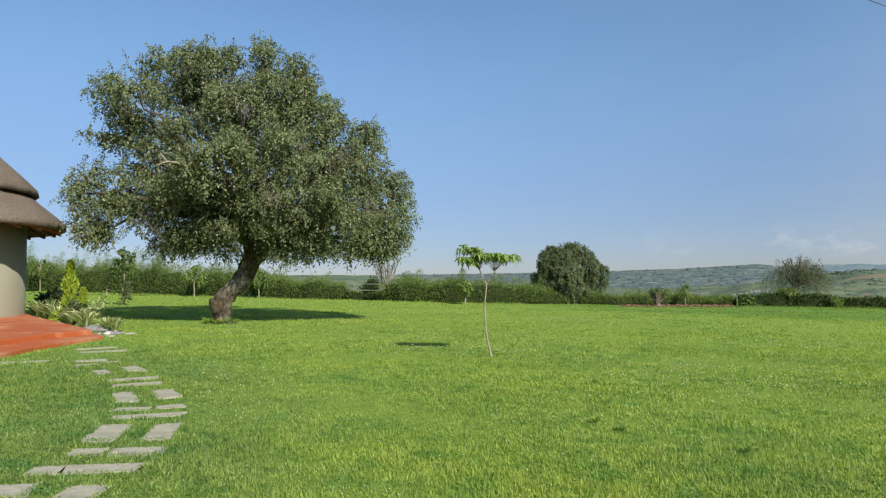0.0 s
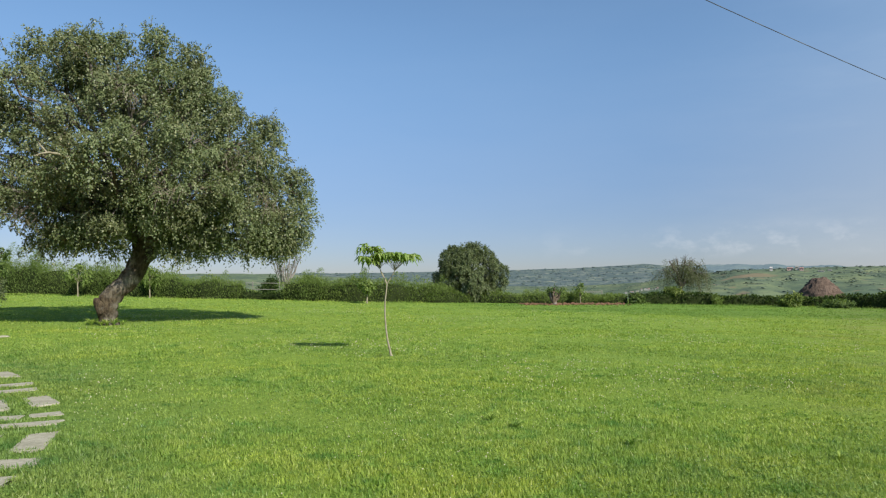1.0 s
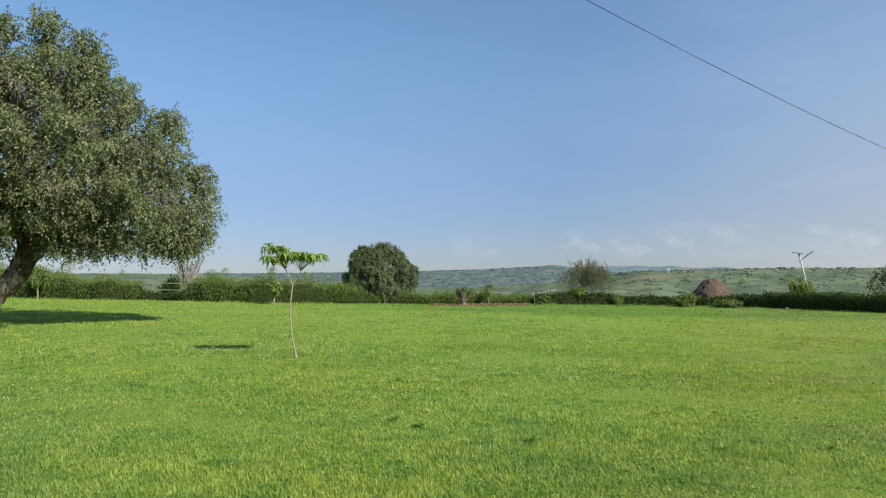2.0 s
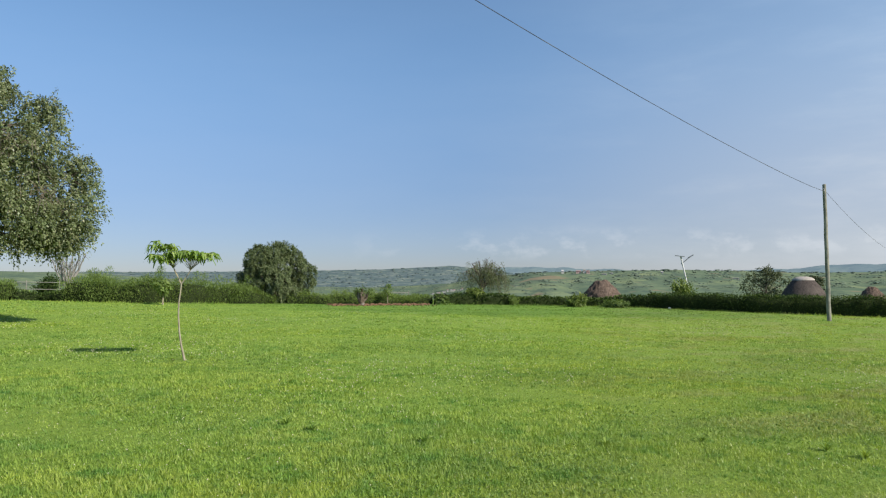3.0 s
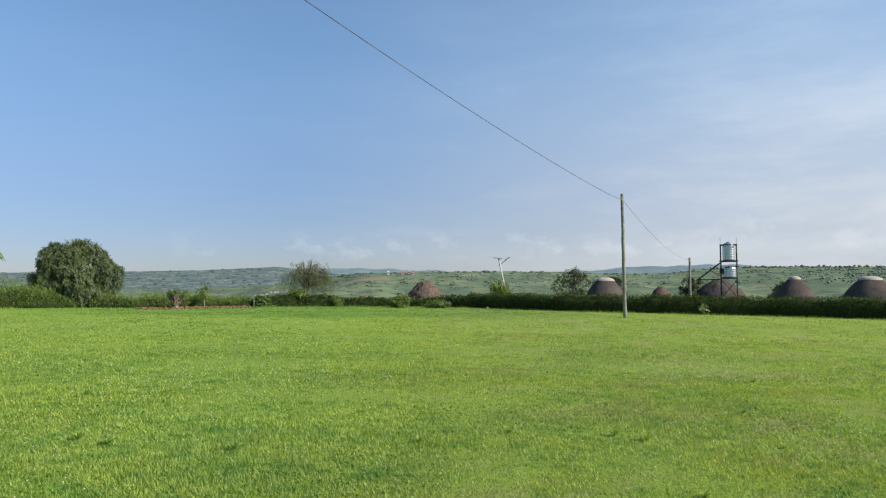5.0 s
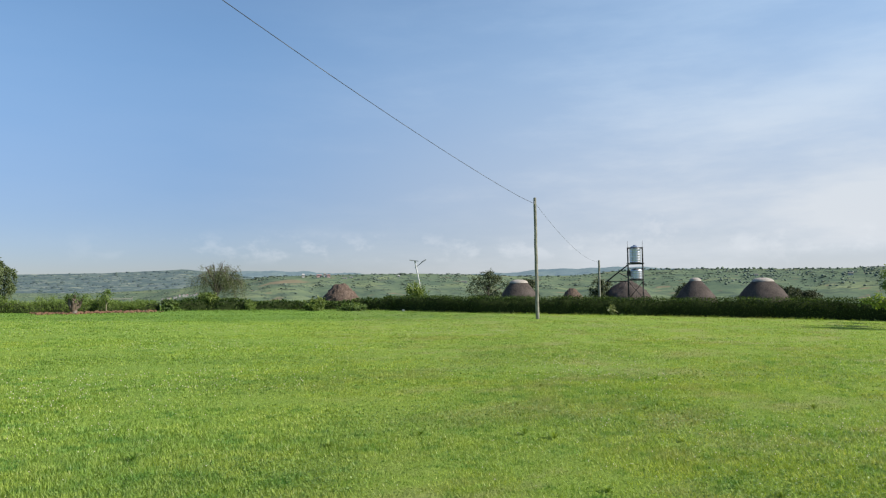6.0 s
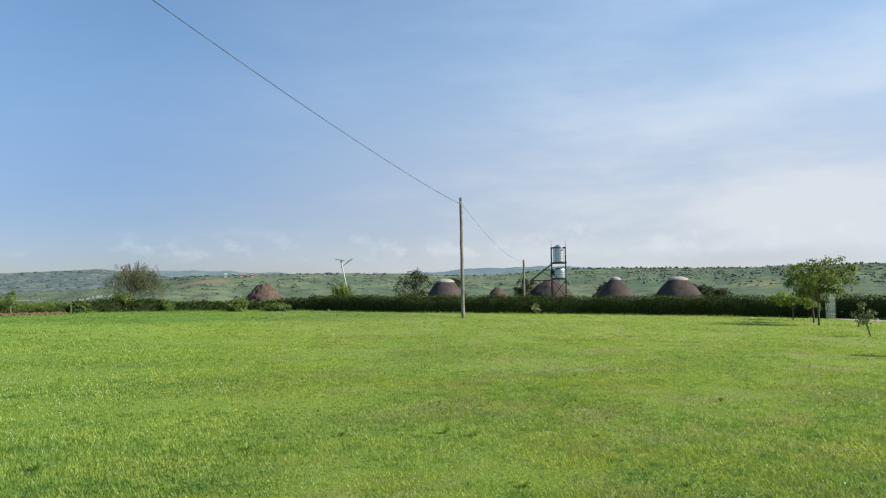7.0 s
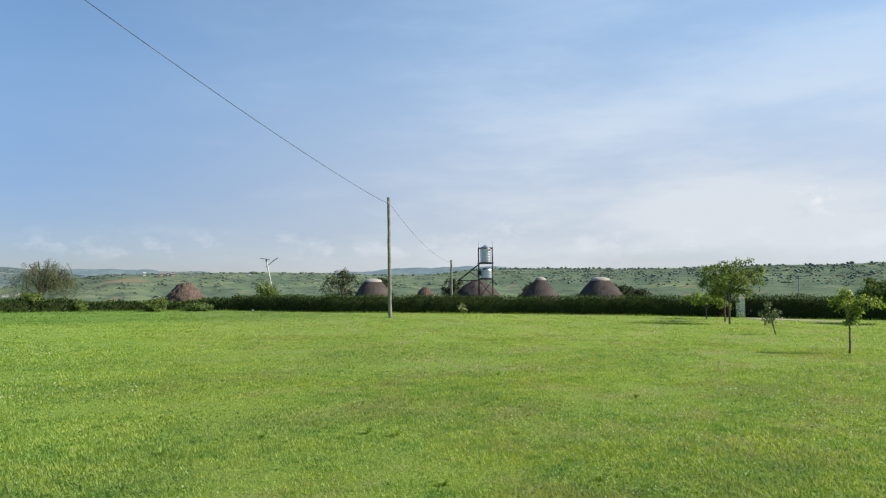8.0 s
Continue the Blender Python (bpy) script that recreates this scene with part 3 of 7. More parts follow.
def strut(name, a, b, r, mat, parent, seg=6):
    v, f = tube_arrays([a, b], [r, r], seg)
    bm = bmesh.new()
    vs = [bm.verts.new(p) for p in v]
    for q in f:
        bm.faces.new([vs[i] for i in q])
    bm.faces.new(vs[:seg][::-1])
    bm.faces.new(vs[seg:])
    return part(name, bm_mesh(name, bm, mat), parent)


# ---------------------------------------------------------------- ground and hills
EL_AZ = [-180, -60, -10, -5, -2, 0, 3, 13, 18, 24, 26, 30, 33, 36, 39, 43, 46, 49, 52, 55.5, 57.7, 60, 64, 69, 73, 77, 82, 84, 88, 100, 180]
EL_DEG = [0.8, 0.8, 0.98, 0.92, 0.76, 0.60, 0.35, -0.25, -0.30, 0.00, 0.42, 0.84, 0.93, 0.98, 1.00, 0.96, 0.88, 0.74, 0.66, 0.72, 0.96, 1.08, 1.07, 0.96, 0.92, 1.0, 1.02, 0.98, 1.05, 0.9, 0.8]
R_AZ = [-180, -20, 0, 20, 30, 40, 50, 60, 90, 180]
R_M = [900, 900, 1300, 1300, 900, 900, 1000, 1100, 1000, 900]


def smooth(a, b, v):
    s = np.clip((v - a) / (b - a), 0, 1)
    return s * s * (3 - 2 * s)


def terrain(r, az):
    """Height of the land at a distance and bearing: lawn, a falling slope, a valley, then the opposite hillside."""
    x, y = r * np.sin(np.radians(az)), r * np.cos(np.radians(az))
    lawn = ground_z(np.clip(x, -90, 90), np.clip(y, -90, 90))
    ridge_r = np.interp(az, R_AZ, R_M)
    ridge = 1.6 + ridge_r * np.tan(np.radians(np.interp(az, EL_AZ, EL_DEG)))
    fall = smooth(52, 330, r)
    rise = np.clip((r - 300) / (ridge_r - 300), 0, 1) ** 1.25
    over = smooth(0, 1, (r - ridge_r) / 900)
    rolls = (np.sin(x * 0.011 + 1.3) * np.cos(y * 0.014) * 3.0 + np.sin(x * 0.031) * np.sin(y * 0.027 + 0.7) * 1.2) * fall * (1 - np.clip(rise, 0, 1) ** 4)
    gully = np.sin(az * 0.9 + 0.004 * r) ** 2 + 0.6 * np.sin(az * 2.3 + 1.1 - 0.006 * r) ** 2
    rolls = rolls - 2.8 * gully * fall * np.clip(rise, 0, 1) * (1 - np.clip(rise, 0, 1) ** 3) * 1.6
    z = lawn * (1 - fall) + fall * (-27.0 + (ridge + 27.0) * rise) - over * 60 + rolls
    return x, y, z


az_line = np.concatenate([np.arange(-180, -40, 6.0), np.arange(-40, 100, 0.8), np.arange(100, 180, 6.0)])
r_line = np.concatenate([np.linspace(0.5, 50, 26), np.geomspace(53, 1700, 70), np.geomspace(1800, 4900, 8)])
rr, aa = np.meshgrid(r_line, az_line, indexing="ij")
gx, gy, gz = terrain(rr, aa)
nr, na = rr.shape
gv = np.concatenate([np.stack([gx, gy, gz], -1).reshape(-1, 3), [[0, 0, 0]]])
gi, gj = np.meshgrid(np.arange(nr - 1), np.arange(na), indexing="ij")
gk = (gj + 1) % na
gf = np.stack([gi * na + gj, (gi + 1) * na + gj, (gi + 1) * na + gk, gi * na + gk], -1).reshape(-1, 4)
ground_me = np_mesh("ground", gv, gf, TURF, True)
gb = bmesh.new()
gb.from_mesh(ground_me)
gb.verts.ensure_lookup_table()
for j in range(na):
    gb.faces.new((gb.verts[nr * na], gb.verts[j], gb.verts[(j + 1) % na]))
bmesh.ops.recalc_face_normals(gb, faces=gb.faces[:])
if sum(f.normal.z for f in gb.faces) < 0:
    bmesh.ops.reverse_faces(gb, faces=gb.faces[:])
for f in gb.faces:
    f.smooth = True
    c = f.calc_center_median()
    f.material_index = 2 if c.xy.length > 260 else 1 if c.xy.length > (90 if c.x < -15 else 62) else 0
gb.to_mesh(ground_me)
gb.free()
ground_me.materials.append(ROUGH_PASTURE)
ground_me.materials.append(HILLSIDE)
tagged(new("ground", ground_me), "mown green lawn sloping into a scrubby pasture valley", "ground", kind="structure")


def ridge_sheet(name, az0, az1, near, far, el, el_az, mat, label, base=-60.0, rag=0.02):
    """A far ridge: a slope that climbs from the valley to its crest."""
    az = np.arange(az0, az1 + 0.01, 0.2)
    rows = []
    rng = np.random.default_rng(int(near))
    crest = np.interp(az, el_az, el) + np.convolve(rng.normal(size=len(az) + 8) * rag, np.ones(5) / 5, "same")[4:-4]
    for s in np.linspace(0, 1, 14):
        r = near + (far - near) * s
        top = 1.6 + far * np.tan(np.radians(crest))
        z = base + (top - base) * s ** 1.1 + np.sin(az * 2.1 + s * 9) * 6 * s * (1 - s)
        rows.append(np.stack([r * np.sin(np.radians(az)), r * np.cos(np.radians(az)), z], -1))
    v = np.array(rows)
    n, m = v.shape[:2]
    i, j = np.meshgrid(np.arange(n - 1), np.arange(m - 1), indexing="ij")
    f = np.stack([i * m + j, i * m + j + 1, (i + 1) * m + j + 1, (i + 1) * m + j], -1).reshape(-1, 4)
    tagged(new(name, np_mesh(name, v.reshape(-1, 3), f, mat, True)), label, "hills", kind="structure")
    return az, v


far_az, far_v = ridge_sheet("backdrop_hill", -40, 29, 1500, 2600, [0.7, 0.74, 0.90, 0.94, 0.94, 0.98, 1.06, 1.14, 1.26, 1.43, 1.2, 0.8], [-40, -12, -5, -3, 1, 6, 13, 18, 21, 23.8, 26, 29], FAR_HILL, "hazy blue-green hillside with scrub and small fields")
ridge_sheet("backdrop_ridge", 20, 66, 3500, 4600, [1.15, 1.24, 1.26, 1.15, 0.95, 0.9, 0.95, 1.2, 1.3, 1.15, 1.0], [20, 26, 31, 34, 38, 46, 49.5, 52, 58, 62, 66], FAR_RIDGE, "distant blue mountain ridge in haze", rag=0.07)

# ---------------------------------------------------------------- the large tree on the lawn


def limb_mesh(items, mat, name="limbs"):
    v, f = join_arrays(items)
    return np_mesh(name, v, f, mat, True)


def big_tree(x, y):
    rng = np.random.default_rng(11)
    tree = thing("spreading_tree", on_ground(x, y), "large spreading shade tree with grey-green leaves and a leaning trunk", "tree")
    # u runs to the right as seen from the middle of the lawn, v away from it
    turn = math.atan2(-x, y)
    right, away = np.array([math.cos(turn), math.sin(turn), 0]), np.array([-math.sin(turn), math.cos(turn), 0])

    def at(u, v, w):
        return right * u + away * v + np.array([0, 0, w])

    # trunk: gnarled foot with a burl, then a bend to the right
    spine = np.array([at(0.06, 0, -0.15), at(0.04, 0, 0.15), at(0.0, 0, 0.45), at(0.02, 0, 0.74), at(0.20, 0.02, 1.0), at(0.50, 0.05, 1.28), at(0.76, 0.08, 1.62), at(0.95, 0.1, 2.1), at(1.06, 0.1, 2.7), at(1.2, 0.15, 3.6)])
    s = np.linspace(0, 9, 64)
    spine = np.stack([np.interp(s, np.arange(10), spine[:, k]) for k in range(3)], -1)
    for _ in range(3):
        spine[1:-1] = (spine[:-2] + 2 * spine[1:-1] + spine[2:]) / 4
    girth = np.interp(s, np.arange(10), [0.34, 0.29, 0.265, 0.285, 0.275, 0.275, 0.30, 0.32, 0.31, 0.22])
    tv, tf = tube_arrays(spine, girth, 34, 0.0, rng)
    rows = tv.reshape(64, 34, 3)
    for i in range(64):
        for j in range(34):
            p = Vector(rows[i, j])
            k = 0.26 * noise.noise(p * 2.6) + 0.16 * noise.noise(p * 7.0) + 0.09 * noise.noise(p * 16.0)
            rows[i, j] = spine[i] + (rows[i, j] - spine[i]) * (1 + k)
    part("trunk", limb_mesh([(rows.reshape(-1, 3), tf),
                             tube_arrays([at(-0.08, -0.1, 0.45), at(-0.22, -0.14, 0.66), at(-0.32, -0.14, 0.78), at(-0.37, -0.14, 0.82)], [0.22, 0.18, 0.11, 0.03], 12, 0.07, rng),
                             tube_arrays([at(0.9, -0.05, 1.9), at(1.22, -0.1, 2.15), at(1.5, -0.1, 2.7)], [0.2, 0.17, 0.12], 9, 0.05, rng)], BARK, "trunk"), tree, "gnarled grey-brown leaning trunk")
    # lobes of the crown: u, v, w, ru, rv, rw
    upper = [(-3.3, 0, 7.1, 0.78, 1.1, 0.80), (-3.55, 0.3, 6.15, 0.52, 0.82, 0.62), (-2.55, -0.8, 7.24, 0.80, 1.13, 0.66), (-2.75, 0.5, 6.3, 0.60, 0.95, 0.80), (-1.71, 0.5, 8.49, 0.84, 1.05, 0.64),
             (-0.79, -0.5, 8.49, 0.73, 0.91, 0.57), (-0.01, 0.5, 8.73, 0.64, 0.8, 0.68), (-0.92, 1, 7.86, 0.93, 1.17, 0.77), (0.26, -1.2, 7.18, 0.93, 1.16, 0.83), (1.33, 0, 8.93, 0.55, 0.68, 0.7),
             (2.33, 0.6, 8.74, 0.72, 0.9, 0.6), (2.78, 0, 7.95, 0.42, 0.63, 0.48), (1.53, -0.5, 7.36, 1.15, 1.43, 0.96), (2.76, -0.3, 6.91, 0.96, 1.2, 0.87), (3.62, 0.3, 7.2, 0.36, 0.6, 0.5)]
    middle = [(-4.2, 0, 4.15, 0.45, 0.63, 0.45), (-3.67, -0.3, 4.15, 0.81, 1.01, 0.69), (-2.93, 0.3, 4.38, 0.83, 1.04, 0.75), (-2.3, -0.5, 3.5, 0.55, 0.86, 0.5), (-1.03, -1.9, 5.83, 0.81, 1.01, 0.77),
              (-1.57, -1.3, 4.48, 0.9, 1.12, 0.84), (-0.39, -2.7, 4.83, 1.06, 1.33, 0.98), (0.75, -2.6, 5.64, 1.06, 1.33, 0.98), (2.13, -2.6, 5.4, 1.07, 1.34, 0.98), (3.58, -0.6, 5.88, 0.91, 1.14, 0.91), (4.83, 0, 6.26, 0.45, 0.6, 0.66)]
    outer = [(4.51, -0.8, 4.92, 0.98, 1.23, 0.85), (5.68, 0, 4.48, 0.78, 0.98, 0.78), (2.84, -2.3, 4.17, 1.07, 1.34, 0.98), (1.41, -2.5, 4.13, 0.96, 1.2, 0.87), (0.27, -1.3, 3.6, 0.88, 1.1, 0.88),
             (-1.06, -0.5, 3.4, 0.9, 1.12, 0.9), (5.44, -0.3, 3.3, 0.81, 1.01, 0.8), (3.81, -1.1, 3.3, 1.01, 1.26, 0.85), (2.6, -0.9, 3.1, 0.81, 1.01, 0.65), (1.6, -1.6, 3.15, 0.66, 0.89, 0.5)]
    under = [(-1.26, -0.2, 2.72, 0.74, 0.92, 0.42), (-0.2, -0.4, 2.72, 0.70, 0.91, 0.42), (5.43, 0, 2.66, 0.74, 0.93, 0.42), (3.98, -0.5, 2.62, 0.92, 1.15, 0.34), (2.84, -0.5, 2.55, 0.54, 0.67, 0.34), (1.93, -0.8, 2.5, 0.42, 0.6, 0.34), (-3.91, 0, 3.18, 0.39, 0.6, 0.55)]
    back = [(-1.9, 0.2, 5.6, 0.6, 0.9, 0.5), (-2.8, 0.1, 5.1, 0.7, 1.0, 0.4), (-4.0, 0.1, 4.75, 0.55, 0.7, 0.4), (-3.0, 0.2, 3.8, 0.6, 0.8, 0.32), (-2.3, 0.3, 7.75, 0.5, 0.7, 0.35), (-2.45, 0.3, 6.55, 0.5, 0.7, 0.42),
            (-0.44, 2.2, 7.6, 1.11, 1.38, 1.28), (1.75, 2.8, 7.02, 1.85, 1.6, 1.63), (3.93, 2.4, 5.11, 1.5, 1.6, 1.5), (-1.96, 2, 4.54, 1.06, 1.32, 1.06), (0.53, 2.6, 3.97, 1.84, 1.6, 1.19), (5.26, 2, 3.48, 1.01, 1.27, 1.01)]
    limbs, leaves = [], []
    fork = at(1.02, 0.1, 2.5)
    for i, (u, v, w, ru, rv, rw) in enumerate(upper + middle + outer + under + back):
        c = at(u, v, w)
        if v < -1.0:
            ru, rw = ru * 0.86, rw * 0.82
        airy = 0.66 if u < -1.8 and w > 3.4 else 0.6 if v > 1.5 else 1.55 if w < 3.7 else 1.0
        start = fork + np.array([0, 0, 0.28 * (i % 4)])
        limbs.append(tube_arrays(bend(start, c, 0.35 if u < 0 else 0.2, 0.12, 9, rng), np.linspace(0.12, 0.03, 9), 7, 0.05, rng))
        radii = right * 0 + np.array([ru, rv, rw])
        # leafy sprays set over the lobe, a few of them deeper inside
        for _ in range(int((3 + 8.6 * (ru * rw + 0.35 * rv * (ru + rw) / 2)) * airy)):
            sub, d = ball_points(1, c, radii * (0.70 + 0.26 * rng.random()), rng, 0.66)
            sub, d = sub[0], unit(d[0] + np.array([0, 0, 0.25]))
            limbs.append(tube_arrays(bend(c + (sub - c) * 0.15, sub, 0.06, 0.05, 5, rng), np.linspace(0.028, 0.008, 5), 4, 0, rng))
            k = 0.22 + 0.22 * rng.random()
            leaves.append(twig_leaves(int(118 * k), 12, sub, (k * 1.1, k * 1.1, k * 0.7), 0.26, 0.75, 0.076, 0.048, rng, 0.3))
        # loose shoots that break the outline, and hanging tips below
        n = int(11 * (ru + rw) * airy)
        for _ in range(n):
            o, d = ball_points(1, c, radii, rng, 0.85)
            low = d[0][2] < -0.2
            d = unit(d[0] + rng.normal(size=3) * 0.4 + np.array([0, 0, -0.9 if low else 0.0]))
            ln = (0.18 + 0.42 * rng.random() ** 2) * (1.15 if low else 1.0)
            tip = o[0] + d * ln
            spray = bend(o[0], tip, 0.05, 0.015, 5, rng)
            limbs.append(tube_arrays(spray, np.linspace(0.009, 0.004, 5), 3, 0, rng))
            q = rng.random(26)[:, None]
            places = o[0] + (tip - o[0]) * q + rng.normal(size=(26, 3)) * 0.045
            leaves.append(leaf_arrays(places, d + rng.normal(size=(26, 3)) * 0.8 - np.array([0, 0, 0.3]), 0.07, 0.044, rng))
    # extra leaves added deep inside the crown to block the sun and darken it
    for u, v, w, ru, rv, rw in ((0.4, 0.2, 4.1, 1.5, 1.3, 0.9), (2.4, 0.2, 4.2, 1.5, 1.4, 1.0), (4.1, 0.3, 4.2, 1.2, 1.1, 0.9), (-0.9, 0.1, 4.5, 1.0, 1.0, 0.9), (1.3, 0.3, 5.7, 1.7, 1.4, 1.0), (3.0, 0.2, 5.8, 1.1, 1.1, 0.9), (0.0, 0.3, 6.9, 1.2, 1.0, 0.9), (1.9, 0.4, 7.3, 1.1, 1.0, 0.9)):
        p, d = ball_points(2300, at(u, v, w), (ru, rv, rw), rng, 0.25)
        leaves.append(leaf_arrays(p, rng.normal(size=p.shape) - np.array([0, 0, 0.5]), 0.10, 0.062, rng))
    # a bare broken branch in the crown
    dead = [tube_arrays([at(-0.9, -2.6, 4.7), at(-1.25, -3.1, 4.74), at(-1.5, -3.15, 4.75), at(-1.68, -3.2, 4.98)], [0.04, 0.034, 0.028, 0.016], 7, 0.04, rng), tube_arrays([at(-1.42, -3.15, 4.75), at(-1.62, -3.2, 4.7), at(-1.78, -3.2, 4.62)], [0.025, 0.018, 0.01], 6, 0.04, rng)]
    part("dead_branch", limb_mesh(dead, PALE_BARK), tree, "pale bare broken branch")
    # dry leafless twigs in bunches
    dry = []
    for u, v, w, k in ((1.43, -3.55, 3.9, 0.42), (3.7, -1.9, 5.25, 0.5), (0.61, -2.5, 6.75, 0.25), (-2.23, -1.3, 3.35, 0.4), (4.5, -2.2, 3.9, 0.35)):
        for _ in range(34):
            a = at(u, v, w) + rng.normal(size=3) * k * np.array([0.6, 0.3, 0.5])
            dry.append(tube_arrays(bend(a, a + rng.normal(size=3) * 0.16 - np.array([0, 0, 0.22]), 0.03, 0.015, 4, rng), np.linspace(0.008, 0.004, 4), 3, 0, rng))
    tagged(part("dry_twigs", limb_mesh(dry, DRY_TWIG), tree, "bunches of dry grey-brown twigs"), kind="stuff")
    part("limb", limb_mesh(limbs, THIN_BARK), tree, "grey-brown crooked limbs and twigs")
    v, f = join_arrays(leaves)
    part("crown", np_mesh("crown", v, f, TREE_LEAF), tree, "dense ragged crown of small grey-green leaves")
    return tree


big_tree(-7.28, 23.14)

# ---------------------------------------------------------------- other trees


def young_tree(x, y):
    """A thin young tree with a forked top and flat tiers of long drooping leaflets."""
    rng = np.random.default_rng(5)
    tree = thing("young_tree", on_ground(x, y), "slender young tree with a bare stem and bright drooping leaves", "tree")
    stem = [(0.05, 0, -0.03), (0.02, 0, 0.12), (-0.02, 0, 0.3), (-0.055, 0, 0.55), (-0.075, 0, 0.85), (-0.07, 0, 1.1), (-0.045, 0, 1.3), (-0.03, 0, 1.45)]
    part("stem", limb_mesh([tube_arrays(stem, [0.028, 0.023, 0.019, 0.017, 0.015, 0.014, 0.013, 0.012], 9, 0.04, rng)], PALE_BARK, "stem"), tree)
    limbs, leaves = [], []
    top = np.array(stem[-1])

    def leaflets(hub, count, reach):
        """A wheel of long leaflets that spread from the stalk's end and hang."""
        for k in range(count):
            th = k * 6.283 / count + rng.random() * 0.5
            d = np.array([math.cos(th), math.sin(th), 0])
            ln = reach * (0.75 + 0.5 * rng.random())
            mid = hub + d * ln * 0.5 + np.array([0, 0, 0.015 - 0.05 * rng.random()])
            end = mid + d * ln * (0.22 + 0.3 * rng.random()) + np.array([0, 0, -ln * (0.32 + 0.50 * rng.random())])
            side = np.array([-math.sin(th), math.cos(th), 0.3 * rng.normal()])
            v = np.array([hub - side * 0.006, hub + side * 0.006, mid + side * 0.023, mid - side * 0.023, end + side * 0.005, end - side * 0.005])
            leaves.append((v, np.array([[0, 1, 2, 3], [3, 2, 4, 5]])))

    # hubs of the compound leaves: branch tip, hub centre, spread, count
    for tip, centre, spread, count in (((-0.17, 0.02, 1.76), (-0.42, 0.0, 1.96), (0.14, 0.2, 0.04), 9), ((-0.17, 0.02, 1.76), (-0.34, 0.02, 2.2), (0.17, 0.19, 0.03), 13), ((0.13, -0.03, 1.72), (0.20, 0.0, 2.03), (0.28, 0.26, 0.035), 31), ((-0.17, 0.02, 1.76), (-0.12, -0.03, 2.06), (0.16, 0.18, 0.04), 9)):
        tip = np.array(tip)
        limbs.append(tube_arrays(bend(top, tip, 0.0, 0.004, 6, rng), np.linspace(0.012, 0.008, 6), 7, 0, rng))
        for k in range(count):
            th, q = k * 2.4, math.sqrt((k + 0.5) / count) * 1.45
            hub = np.array(centre) + np.array([math.cos(th) * q * spread[0], math.sin(th) * q * spread[1], rng.normal() * spread[2]])
            limbs.append(tube_arrays(bend(tip, hub, 0.03, 0.004, 6, rng), np.linspace(0.0036, 0.002, 6), 4, 0, rng))
            leaflets(hub, 8, 0.165)
    part("branch", limb_mesh(limbs, PALE_BARK), tree)
    v, f = join_arrays(leaves)
    part("crown", np_mesh("crown", v, f, YOUNG_LEAF), tree, "flat tiers of long bright green leaflets")


young_tree(0.92, 14.35)


def round_tree(x, y):
    rng = np.random.default_rng(21)
    tree = thing("round_mango_tree", on_ground(x, y), "dense rounded dark green tree whose crown reaches near the ground", "tree")
    limbs, leaves = [], []
    part("trunk", limb_mesh([tube_arrays(bend((0.1, 0, -0.1), (0, 0, 1.6), 0, 0.03, 6, rng), np.linspace(0.16, 0.12, 6), 10, 0.05, rng)], BARK, "trunk"), tree)
    # hanging sprays over a domed shell that narrows toward the ground
    turn = math.atan2(-x, y)
    right, away = np.array([math.cos(turn), math.sin(turn), 0]), np.array([-math.sin(turn), math.cos(turn), 0])
    n = 70
    for i in range(n):
        q = (i + 0.5) / n
        w = 0.40 + 3.1 * q ** 0.9
        th = i * 2.39996 + 0.3 * rng.normal()
        wide = np.interp(w, [0.3, 0.7, 1.3, 1.9, 2.4, 3.0, 3.3, 3.6], [1.3, 1.6, 1.88, 1.92, 1.8, 1.4, 1.0, 0.4]) * (0.68 + 0.38 * rng.random())
        if w < 0.75 and math.cos(th) < -0.6:
            continue
        c = right * (0.05 + math.cos(th) * wide) + away * (math.sin(th) * wide * 0.92) + np.array([0, 0, w])
        limbs.append(tube_arrays(bend((0, 0, 1.3), c, 0.2, 0.05, 6, rng), np.linspace(0.05, 0.012, 6), 5, 0, rng))
        out = unit(np.array([c[0], c[1], (w - 1.4) * 0.8]))
        r = 0.34 + 0.26 * rng.random()
        # each clump: an arched head of leaves with strands that hang from its rim
        for _ in range(22):
            d = unit(rng.normal(size=3) + out * 0.8 + np.array([0, 0, 0.45]))
            o = c + d * r * np.array([1.1, 1.1, 0.75])
            drop = (0.16 + 0.24 * rng.random()) * (1.5 if w < 1.3 else 0.9)
            m = 46
            q2 = rng.random((m, 1))
            places = o + d * np.array([0.10, 0.10, 0]) * q2 - np.array([0, 0, drop]) * q2 ** 1.4 + rng.normal(size=(m, 3)) * 0.05
            aim = d * 0.5 + rng.normal(size=(m, 3)) * 0.42 - np.array([0, 0, 0.35]) - np.array([0, 0, 0.6]) * q2
            k = 0.7 + 0.6 * rng.random(m)
            leaves.append(leaf_arrays(places, aim, 0.125 * k, 0.040 * k, rng, 0.15, out + np.array([0, 0, 0.5])))
    part("limb", limb_mesh(limbs, BARK), tree)
    v, f = join_arrays(leaves)
    part("crown", np_mesh("crown", v, f, ROUND_LEAF), tree, "dense dark green rounded crown")


round_tree(8.02, 45.6)


